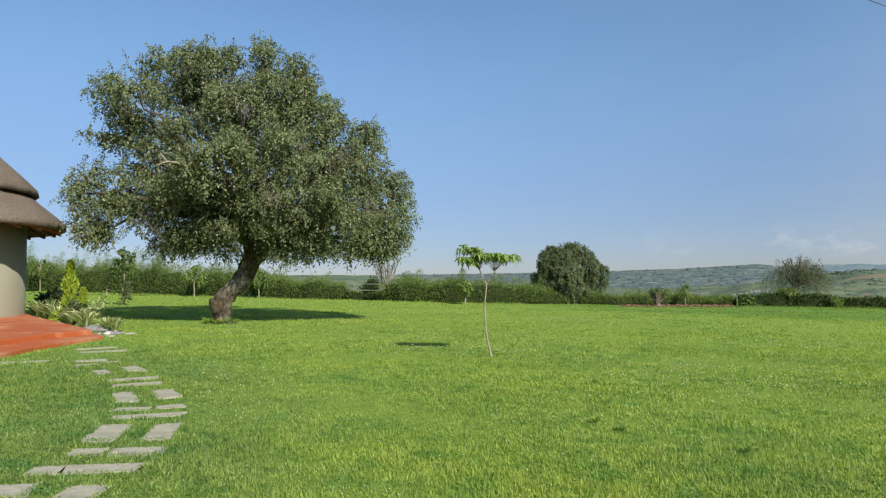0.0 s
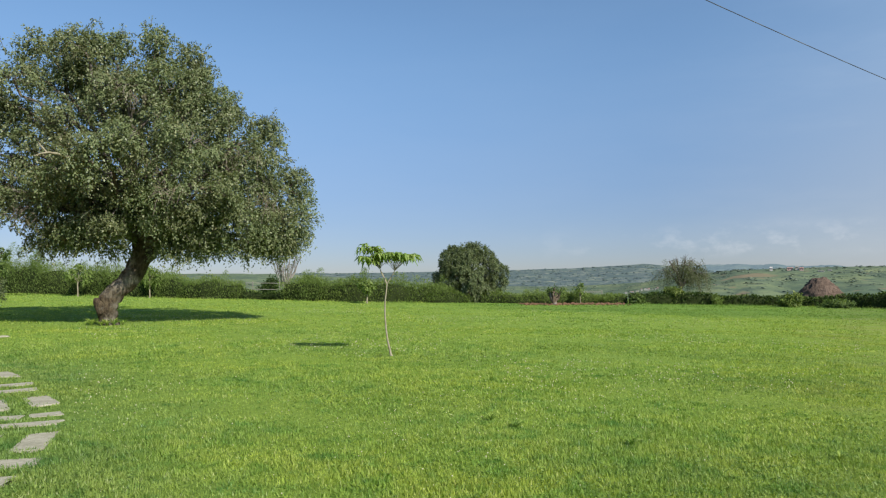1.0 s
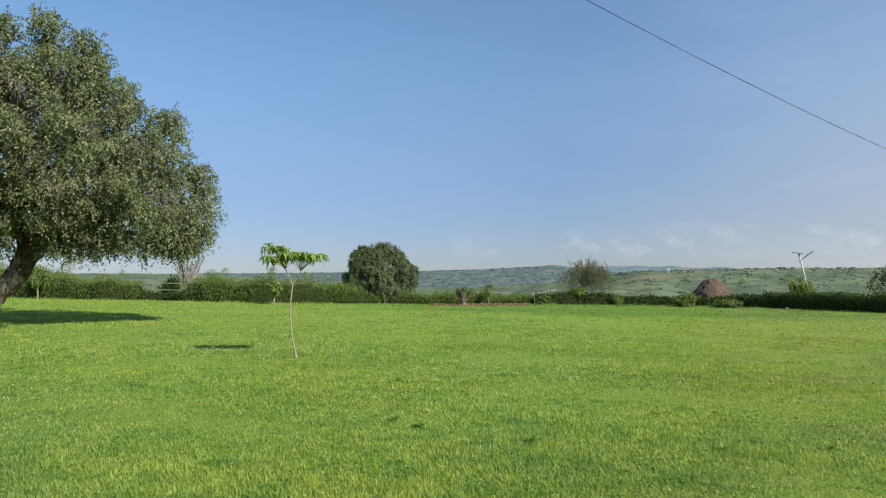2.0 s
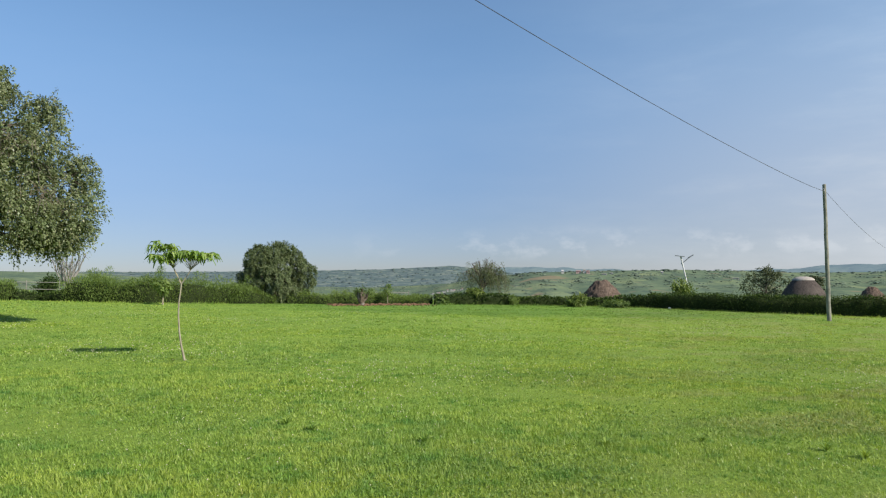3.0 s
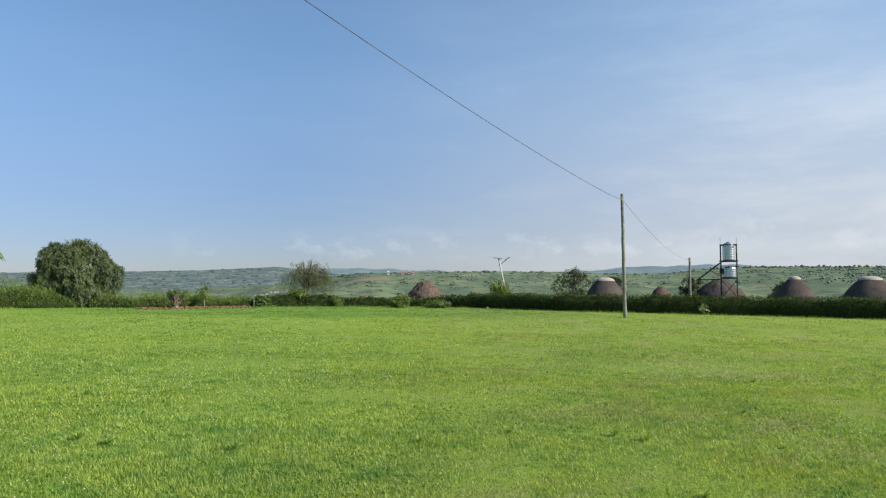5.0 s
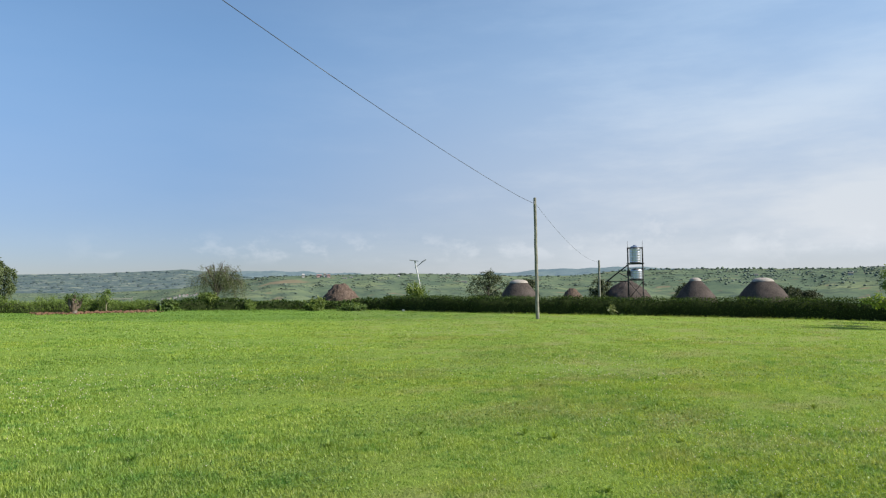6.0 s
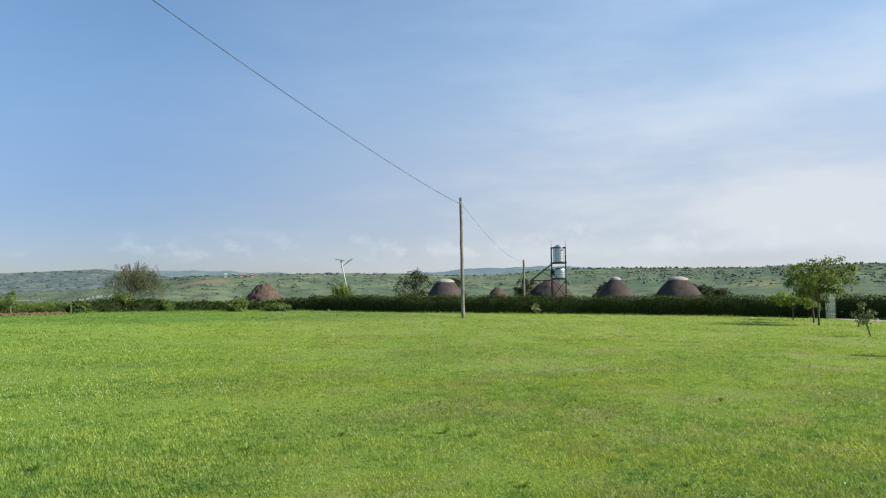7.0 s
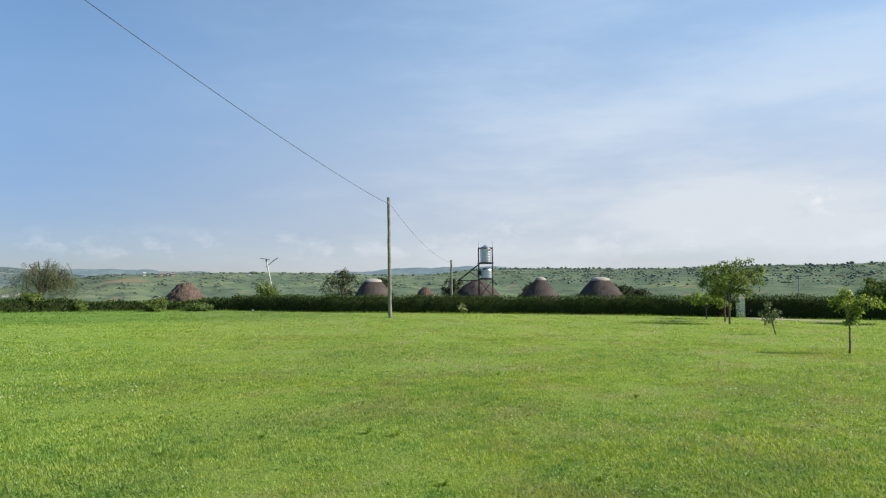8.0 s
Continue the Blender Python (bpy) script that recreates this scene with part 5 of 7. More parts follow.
def stump(x, y):
    rng = np.random.default_rng(91)
    ob = thing("pruned_tree", on_ground(x, y), "short pruned tree with cut-back brown branches in red soil", "tree")
    limbs, leaves = [], []
    limbs.append(tube_arrays([(0, 0, -0.05), (0.01, 0, 0.15), (0.0, 0, 0.36)], [0.19, 0.15, 0.15], 11, 0.08, rng))
    for i in range(11):
        th = i * 2.4
        out = 0.14 + 0.34 * rng.random()
        tip = np.array([math.cos(th) * out, math.sin(th) * out * 0.8, 0.66 + 0.34 * rng.random()])
        arm = bend((math.cos(th) * 0.07, math.sin(th) * 0.07, 0.2), tip, -0.06, 0.03, 6, rng)
        limbs.append(tube_arrays(arm, np.linspace(0.095, 0.055, 6), 8, 0.07, rng))
        # cut stubs
        for _ in range(2):
            o = arm[3 + rng.integers(2)]
            limbs.append(tube_arrays([o, o + np.array([0.12 * rng.normal(), 0.1 * rng.normal(), 0.12])], [0.04, 0.03], 6, 0.04, rng))
        leaves.append(twig_leaves(9, 7, tip + np.array([0, 0, 0.03]), (0.13, 0.13, 0.10), 0.12, 0.2, 0.10, 0.04, rng, 0.2))
    part("trunk", limb_mesh(limbs, PRUNED_BARK), ob)
    part("foliage", np_mesh("foliage", *join_arrays(leaves), MID_LEAF), ob)


stump(12.55, 41.3)
rng = np.random.default_rng(92)
clods = []
for _ in range(420):
    s = rng.random()
    x, y = 10.6 + 6.8 * s + rng.normal() * 0.3, 41.3 + 1.3 * s + rng.normal() * 0.6
    bm = bmesh.new()
    k = 0.03 + 0.11 * rng.random() ** 2
    bmesh.ops.create_icosphere(bm, subdivisions=1, radius=k)
    cv = np.array([[q.co.x * (1 + 0.3 * rng.normal()), q.co.y, q.co.z * 0.7] for q in bm.verts]) + np.array([x, y, ground_z(x, y) + 0.02])
    cf = np.array([[q.index for q in g.verts] for g in bm.faces])
    bm.free()
    clods.append((cv, cf))
tagged(new("dug_soil", np_mesh("dug_soil", *join_arrays(clods), SOIL)), "heap of dug red-brown soil clods along the lawn's edge", "soil", kind="stuff")

# ---------------------------------------------------------------- fences at the hedge gaps


def rail_fence(name, a, b, rails, label, post_h=1.0, posts=3):
    ob = thing(name, pose(0, 0, 0), label, "fence")
    a, b = np.array(a, float), np.array(b, float)
    for i in range(posts):
        q = a + (b - a) * i / (posts - 1)
        z = ground_z(*q)
        strut("post", (q[0], q[1], z - 0.1), (q[0], q[1], z + post_h), 0.03, GREY_RAIL, ob)
    for r in rails:
        strut("rail", (a[0], a[1], ground_z(*a) + r), (b[0], b[1], ground_z(*b) + r), 0.023, GREY_RAIL, ob)
    return ob


rail_fence("rail_fence", (-8.0, 49.6), (-2.6, 48.8), (0.62, 1.05), "grey weathered wooden rail fence in the hedge gap", 1.15, 4)
rail_fence("rail_fence", (6.9, 44.6), (11.2, 44.3), (0.5,), "low grey wooden rail along the hedge", 0.52, 5)
rail_fence("rail_fence", (14.0, 44.6), (17.5, 46.4), (0.7,), "grey wooden rail behind the dug soil", 0.8, 3)

# ---------------------------------------------------------------- the thatched hut and its terrace


def thatched_hut(x, y, floor):
    rng = np.random.default_rng(101)
    hut = thing("thatched_hut", pose(x, y, floor), "round cream-plastered hut under a thick grey thatched roof", "hut")
    part("wall", np_mesh("wall", *lathe([(3.65, -0.6), (3.65, 3.3), (3.4, 3.3), (3.4, -0.6)], 72, 0.0), PLASTER, True), hut, "smooth cream plaster wall")
    e = 2.76
    lower = [(3.68, e + 0.42), (4.72, e - 0.02), (4.84, e + 0.02), (4.82, e + 0.2), (4.55, e + 0.45), (4.2, e + 0.78), (3.85, e + 1.06), (3.3, e + 1.4)]
    part("roof", np_mesh("roof", *lathe(lower, 110, 0.004, rng), THATCH, True), hut, "thick grey-brown thatch")
    upper = [(3.3, e + 1.38), (3.86, e + 1.14), (3.97, e + 1.17), (3.96, e + 1.34), (3.65, e + 1.68), (2.75, e + 2.55), (1.8, e + 3.4), (0.9, e + 4.2), (0.25, e + 4.7), (0.0, e + 4.75)]
    part("upper_roof", np_mesh("upper_roof", *lathe(upper, 110, 0.004, rng), THATCH, True), hut, "upper tier of grey thatch")
    part("soffit", np_mesh("soffit", *lathe([(3.55, e + 0.45), (4.70, e - 0.03)], 64), EAVE_WOOD), hut, "reddish reed underside of the eave")
    for i in range(32):
        th = i * 2 * math.pi / 32
        a = (math.cos(th) * 3.5, math.sin(th) * 3.5, e + 0.38)
        b = (math.cos(th) * 4.68, math.sin(th) * 4.68, e - 0.08)
        strut("rafter", a, b, 0.05, EAVE_WOOD, hut)
    # small lamp on the wall under the eave
    th = math.radians(-62)
    lamp = part("wall_lamp", np_mesh("wall_lamp", *lathe([(0.0, 0.0), (0.07, 0.01), (0.08, 0.12), (0.05, 0.2), (0.0, 0.21)], 16), WHITE_PAINT, True), hut, "white lamp on the wall under the eave", pose(math.cos(th) * 3.77, math.sin(th) * 3.77, 2.3))
    strut("bracket", (-0.15 * math.cos(th), -0.15 * math.sin(th), 0.2), (0, 0, 0.2), 0.02, STEEL, lamp)
    return hut


FLOOR = 0.82
thatched_hut(-17.4, 22.2, FLOOR)


def terrace():
    ob = thing("terrace", pose(0, 0, 0), "red oxide concrete terrace with a step, beside the hut", "terrace", kind="structure")
    low = [(-8.32, 11.0), (-8.22, 13.1), (-8.38, 14.46), (-8.33, 15.66), (-8.24, 17.09), (-8.59, 17.59), (-12.2, 21.3), (-15.0, 25.0), (-22.5, 25.4), (-23.5, 11.0)]
    high = [(-9.31, 11.0), (-9.21, 14.68), (-9.16, 15.37), (-9.06, 16.46), (-8.74, 17.55), (-9.23, 18.17), (-10.86, 20.05), (-13.44, 23.08), (-14.63, 24.66), (-22.4, 25.3), (-23.4, 11.1)]
    for name, outline, up in (("step", low, 0.09), ("floor_slab", high, 0.20)):
        bm = bmesh.new()
        top = [bm.verts.new((x, y, ground_z(x, y) + up)) for x, y in outline]
        low_v = [bm.verts.new((x, y, ground_z(x, y) - 0.15)) for x, y in outline]
        n = len(outline)
        bm.faces.new(top)
        for i in range(n):
            bm.faces.new((low_v[i], low_v[(i + 1) % n], top[(i + 1) % n], top[i]))
        bmesh.ops.recalc_face_normals(bm, faces=bm.faces[:])
        bmesh.ops.bevel(bm, geom=[e for e in bm.edges if e.verts[0] in top and e.verts[1] in top], offset=0.02, segments=2, affect="EDGES", profile=0.6)
        part(name, bm_mesh(name, bm, RED_FLOOR), ob)


terrace()

# ---------------------------------------------------------------- stepping stones
path = thing("stepping_stone_path", pose(0, 0, 0), "winding path of pale stepping stones set in the lawn", "path", kind="structure")
# x, y, long side, short side, turn in degrees
NEAR_STONES = [(-3.24, 5.2, 0.42, 0.26, 8), (-2.66, 5.2, 0.3, 0.26, 4), (-3.22, 5.76, 0.28, 0.2, 10), (-2.8, 5.83, 0.66, 0.2, 6), (-3.19, 6.37, 0.34, 0.2, 6),
               (-2.77, 6.4, 0.48, 0.2, 5), (-3.38, 7.17, 0.32, 0.72, 12), (-2.86, 7.22, 0.27, 0.7, 10), (-3.34, 8.02, 0.84, 0.15, 16), (-3.7, 8.39, 0.4, 0.17, 14),
               (-3.3, 8.58, 0.34, 0.16, 26), (-4.14, 9.19, 0.26, 0.72, 28), (-3.72, 9.5, 0.28, 0.66, 32)]
FAR_STONES = [(-4.46, 10.25, 0.72, 0.19, 30), (-4.72, 10.77, 0.74, 0.19, 30), (-5.55, 11.48, 0.24, 0.55, 36), (-5.24, 11.94, 0.28, 0.7, 36), (-6.22, 12.33, 0.42, 0.24, 30),
              (-6.45, 12.94, 0.54, 0.2, 34), (-6.0, 12.77, 0.26, 0.2, 38), (-7.0, 14.5, 0.9, 0.2, 32), (-7.45, 15.1, 0.8, 0.2, 40), (-2.2, 4.5, 0.55, 0.2, 4),
              (-2.75, 4.55, 0.45, 0.2, 4), (-7.8, 12.55, 0.45, 0.2, 14), (-7.35, 12.75, 0.4, 0.16, 16)]
STONES = NEAR_STONES + FAR_STONES
rng = np.random.default_rng(111)
for x, y, w, d, a in STONES:
    d *= 1.5 if d < 0.3 else 1.2
    jit = lambda: 1 + 0.09 * rng.normal()
    cut = 0.12 + 0.1 * rng.random()
    outline = []
    for cx, cy, order in ((-1, -1, 0), (1, -1, 1), (1, 1, 0), (-1, 1, 1)):
        a1, a2 = (cx * w / 2 * jit(), cy * d / 2 * (1 - cut) * jit()), (cx * w / 2 * (1 - cut * 0.6) * jit(), cy * d / 2 * jit())
        outline += [a1, a2] if order == 0 else [a2, a1]
    part("stone", bm_mesh("stone", prism_bm(outline, -0.06, 0.006 + 0.008 * rng.random(), 0.005), STONE), path, "", on_ground(x, y, 0.0, a))

# ---------------------------------------------------------------- planting bed beside the terrace


def cypress(x, y, h, r, seed):
    rng = np.random.default_rng(seed)
    ob = thing("golden_cypress", on_ground(x, y), "narrow golden-green conifer beside the hut's terrace", "shrub")
    part("trunk", limb_mesh([tube_arrays([(0, 0, -0.05), (0, 0, h * 0.9)], [0.04, 0.01], 6)], THIN_BARK, "trunk"), ob)
    n = 3000
    s = rng.random(n) ** 0.8
    th = rng.random(n) * 2 * np.pi
    rad = r * np.minimum(1, 0.12 + 2.6 * (1 - s)) ** 0.9 * (0.45 + 0.65 * rng.random(n)) * (1 + 0.30 * np.sin(s * 21 + 2 * np.sin(2 * th)) + 0.22 * np.sin(3 * th + s * 9))
    p = np.stack([rad * np.cos(th), rad * np.sin(th), 0.03 + s * h * 0.97], -1)
    a = np.stack([np.cos(th) * 0.5, np.sin(th) * 0.5, np.ones(n)], -1) + rng.normal(size=(n, 3)) * 0.3
    part("foliage", np_mesh("foliage", *leaf_arrays(p, a, 0.12, 0.04, rng, 0.15, np.stack([np.cos(th), np.sin(th), 0.4 + 0 * th], -1), 0.8), GOLD_LEAF), ob)


cypress(-11.82, 22.3, 1.98, 0.155, 121)
cypress(-11.40, 22.3, 1.08, 0.085, 122)


def rosette(name, x, y, h, blades, seed, mat, label, width=0.035, dz=0.0, reach=1.0):
    """A tuft of long arching strap leaves."""
    rng = np.random.default_rng(seed)
    ob = thing(name, on_ground(x, y, dz), label, "plant")
    items = []
    for _ in range(blades):
        th, out = rng.random() * 6.283, h * reach * (0.5 + 0.7 * rng.random())
        tall = h * (0.6 + 0.6 * rng.random())
        s = np.linspace(0, 1, 6)
        c = np.stack([math.cos(th) * out * s, math.sin(th) * out * s, tall * (1.9 * s - 1.15 * s * s)], -1)
        wd = width * np.array([0.7, 1, 1, 0.85, 0.55, 0.06])
        side = np.array([-math.sin(th), math.cos(th), 0.35 * rng.normal()])
        v = np.concatenate([c + side * wd[:, None], c - side * wd[:, None]])
        f = np.array([[i, i + 1, i + 7, i + 6] for i in range(5)])
        items.append((v, f))
    part("leaves", np_mesh("leaves", *join_arrays(items), mat), ob)


for i, (x, y, h) in enumerate([(-14.7, 25.5, 0.55), (-13.6, 23.95, 0.62), (-12.9, 23.2, 0.66), (-12.3, 22.5, 0.60), (-11.4, 21.55, 0.50), (-10.76, 20.9, 0.52), (-10.3, 20.35, 0.50)]):
    rosette("strap_leaf_plant", x, y, h * 1.2, 66, 130 + i, STRAP_LEAF if i in (0, 2, 4) else STRIPED_LEAF, "arching grey-green strap-leaved plant edging the red terrace" if i in (0, 2, 4) else "arching cream-striped strap-leaved plant edging the red terrace", 0.020, 0.0, 0.85)
shrub("dark_bed_shrub", -14.4, 26.2, 0.72, 0.6, 141, DARK_LEAF, "dark-leaved shrub in the planting bed", 0.2, 40, 0.0)
shrub("dark_bed_shrub", -13.3, 24.9, 0.82, 0.6, 142, DARK_LEAF, "dark-leaved shrub in the planting bed", 0.2, 40, 0.0)
shrub("yellow_bed_shrub", -11.95, 21.9, 0.42, 0.22, 143, GOLD_LEAF, "yellow-green leafy shrub in the planting bed", 0.11, 20)
shrub("leafy_bed_shrub", -11.4, 21.9, 0.7, 0.36, 145, ROUND_LEAF, "dark green leafy shrub under the conifer", 0.13, 34)
# an arching spray of cream-edged leaves
rng = np.random.default_rng(144)
spray = thing("variegated_shrub", on_ground(-11.15, 22.0), "tall arching shrub with cream-edged leaves", "shrub")
limbs, leaves = [], []
for k in range(6):
    end = np.array([0.18 + 0.6 * rng.random(), 0.2 * rng.normal(), 0.55 + 0.55 * rng.random()])
    stalk = bend((0, 0, -0.02), end, 0.12, 0.01, 8, rng)
    limbs.append(tube_arrays(stalk, np.linspace(0.012, 0.004, 8), 5, 0, rng))
    p = np.repeat(np.asarray(stalk)[2:], 5, axis=0) + rng.normal(size=(30, 3)) * 0.025
    a = rng.normal(size=p.shape) + np.array([0.4, 0, 0.5])
    leaves.append(leaf_arrays(p, a, 0.10, 0.038, rng))
part("stems", limb_mesh(limbs, THIN_BARK), spray)
part("foliage", np_mesh("foliage", *join_arrays(leaves), STRIPED_LEAF), spray)
rosette("strap_leaf_plant", -9.21, 19.34, 0.46, 110, 150, STRIPED_LEAF, "low pale striped grass tuft among stones", 0.013, 0.0, 0.75)
rosette("strap_leaf_plant", -8.97, 19.3, 0.42, 100, 151, STRIPED_LEAF, "low pale striped grass tuft among stones", 0.013, 0.0, 0.75)


def rock(x, y, sx, sy, sz, seed, mat, label):
    rng = np.random.default_rng(seed)
    bm = bmesh.new()
    bmesh.ops.create_icosphere(bm, subdivisions=2, radius=1.0)
    for q in bm.verts:
        k = 1 + 0.14 * noise.noise(q.co * 1.6 + Vector((seed, 0, 0))) + 0.03 * rng.normal()
        q.co = Vector((q.co.x * sx * k, q.co.y * sy * k, q.co.z * sz * k))
    ob = new("edging_stone", bm_mesh("edging_stone", bm, mat, True))
    ob.matrix_basis = on_ground(x, y, sz * 0.45, rng.random() * 180)
    return tagged(ob, label, "stone", "stones by the terrace")


rng = np.random.default_rng(160)
for i in range(17):
    white = i % 4 == 0
    rock(-8.78 + 0.12 * rng.normal(), 18.7 + 0.2 * rng.normal(), 0.04 + 0.05 * rng.random(), 0.04 + 0.04 * rng.random(), 0.03 + 0.03 * rng.random(), 161 + i, WHITE_STONE if white else GREY_STONE, "rounded white stone in the bed's edging" if white else "rounded grey stone in the bed's edging")
rock(-9.55, 19.45, 0.30, 0.42, 0.13, 190, GREY_STONE, "flat grey slab of rock beside the terrace")
rock(-8.45, 17.95, 0.26, 0.14, 0.03, 191, STONE, "flat pale stone at the lawn's edge")
rock(-8.32, 18.75, 0.16, 0.12, 0.03, 192, STONE, "flat pale stone at the lawn's edge")

# ---------------------------------------------------------------- power line


def power_pole(x, y, base, height, r, label, lean=(0, 0)):
    rng = np.random.default_rng(int(x))
    ob = thing("power_pole", pose(x, y, base), label, "pole")
    v, f = tube_arrays(bend((0, 0, -0.4), (lean[0], lean[1], height), 0, 0.007, 12, rng), np.linspace(r * 1.1, r * 0.85, 12), 14, 0.012, rng)
    part("post", np_mesh("post", v, f, POLE_WOOD, True), ob, "weathered grey wooden post")
    cap_v, cap_f = lathe([(r * 0.86, 0), (r * 0.9, 0.02), (0.0, 0.05)], 14)
    part("cap", np_mesh("cap", cap_v, cap_f, GREY_RAIL), ob, "", pose(lean[0], lean[1], height - 0.005))
    ins = part("insulator", np_mesh("insulator", *lathe([(0.0, -0.09), (0.035, -0.08), (0.05, -0.03), (0.03, 0.0), (0.05, 0.04), (0.03, 0.09), (0.0, 0.1)], 12), GREY_STONE, True), ob, "small grey insulator", pose(lean[0] - 0.12, lean[1] - 0.06, height - 0.28))
    strut("bolt", (0.12, 0.06, 0), (0, 0, 0), 0.015, STEEL, ins)
    return ob


P1 = (30.51, 23.71)
P1Z = ground_z(*P1)
power_pole(*P1, P1Z, 6.57, 0.094, "tall weathered wooden power pole standing in the lawn", (-0.03, 0.03))
P2 = (66.8, 43.6)
power_pole(*P2, -2.6, 6.75, 0.13, "wooden power pole beyond the hedge")


def wire(name, pts, r, label):
    v, f = tube_arrays(pts, [r] * len(pts), 6)
    return tagged(new(name, np_mesh(name, v, f, CABLE, True)), label, "cable")


# the near span climbs from the pole over the lawn
s = np.linspace(0, 48, 70)[:, None]
rise = 5.87 + 0.10 * np.exp(-s / 1.5) + 0.068 * s + 0.0014 * s ** 2 - 0.0035 * np.clip(s - 27, 0, None) ** 2
line = np.concatenate([np.array([[P1[0] - 0.12, P1[1] - 0.06]]) + np.array([[-0.934, -0.358]]) * s, rise], 1)
wire("power_cable", line, 0.0098, "black overhead cable climbing from the wooden pole")
s = np.linspace(0, 1, 30)[:, None]
a, b = np.array([[P1[0] - 0.1, P1[1] - 0.05, 6.0]]), np.array([[P2[0] - 0.1, P2[1] - 0.05, 3.95]])
line = a + (b - a) * s
line[:, 2] -= 1.15 * 4 * (s * (1 - s))[:, 0] * 0.62
wire("power_cable", line, 0.0080, "thin black overhead cable between the two poles")

# ---------------------------------------------------------------- huts, water tower and lamp beyond the hedge


def dome_hut(x, y, base, radius, height, cap_r, seed, roof, label, cap=True, squash=1.6):
    rng = np.random.default_rng(seed)
    ob = thing("dome_hut", pose(x, y, base), label, "hut", "thatched huts beyond the hedge")
    part("wall", np_mesh("wall", *lathe([(radius * 0.82, -0.8), (radius * 0.82, height * 0.42)], 40), PLASTER, True), ob)
    z0 = height * 0.36
    prof = [(radius * 0.8, z0 + 0.05), (radius, z0)] + [(cap_r + (radius - cap_r) * (1 - q ** squash), z0 + (height - z0) * q) for q in np.linspace(0.06, 1, 12)] + [(0.0, height + 0.04)]
    part("roof", np_mesh("roof", *lathe(prof, 48, 0.006 if cap else 0.035, rng), roof, True), ob, "dark weathered thatch")
    if cap:
        part("cap", np_mesh("cap", *lathe([(cap_r * 1.22, height - 0.16), (cap_r * 1.16, height - 0.02), (cap_r * 0.9, height + 0.14), (cap_r * 0.45, height + 0.24), (0, height + 0.27)], 32, 0.006, rng), CAP, True), ob, "pale domed cap on the roof's top")
    return ob


dome_hut(65.68, 54.17, -2.2, 2.45, 4.12, 0.92, 201, BROWN_THATCH, "round hut with a dark thatched roof and pale domed cap")
dome_hut(81.55, 49.1, -2.6, 3.2, 4.45, 0.7, 202, BROWN_THATCH, "round hut with a dark thatched roof behind the tower", False, 2.0)
dome_hut(76.6, 37.3, -2.6, 2.62, 4.5, 0.55, 203, BROWN_THATCH, "round hut with a conical dark thatched roof and pale cap", True, 1.3)
dome_hut(79.4, 30.9, -2.6, 2.9, 4.4, 0.95, 204, BROWN_THATCH, "round hut with a broad dark thatched roof and pale cap")
dome_hut(73.6, 52.1, -2.4, 1.75, 3.4, 0.35, 205, DRY_THATCH, "small hut with a reddish dry thatched roof", False)
dome_hut(44.2, 60.6, -1.4, 2.25, 3.2, 0.6, 206, DRY_THATCH, "hut with a worn reddish-brown thatched roof", False, 1.25)


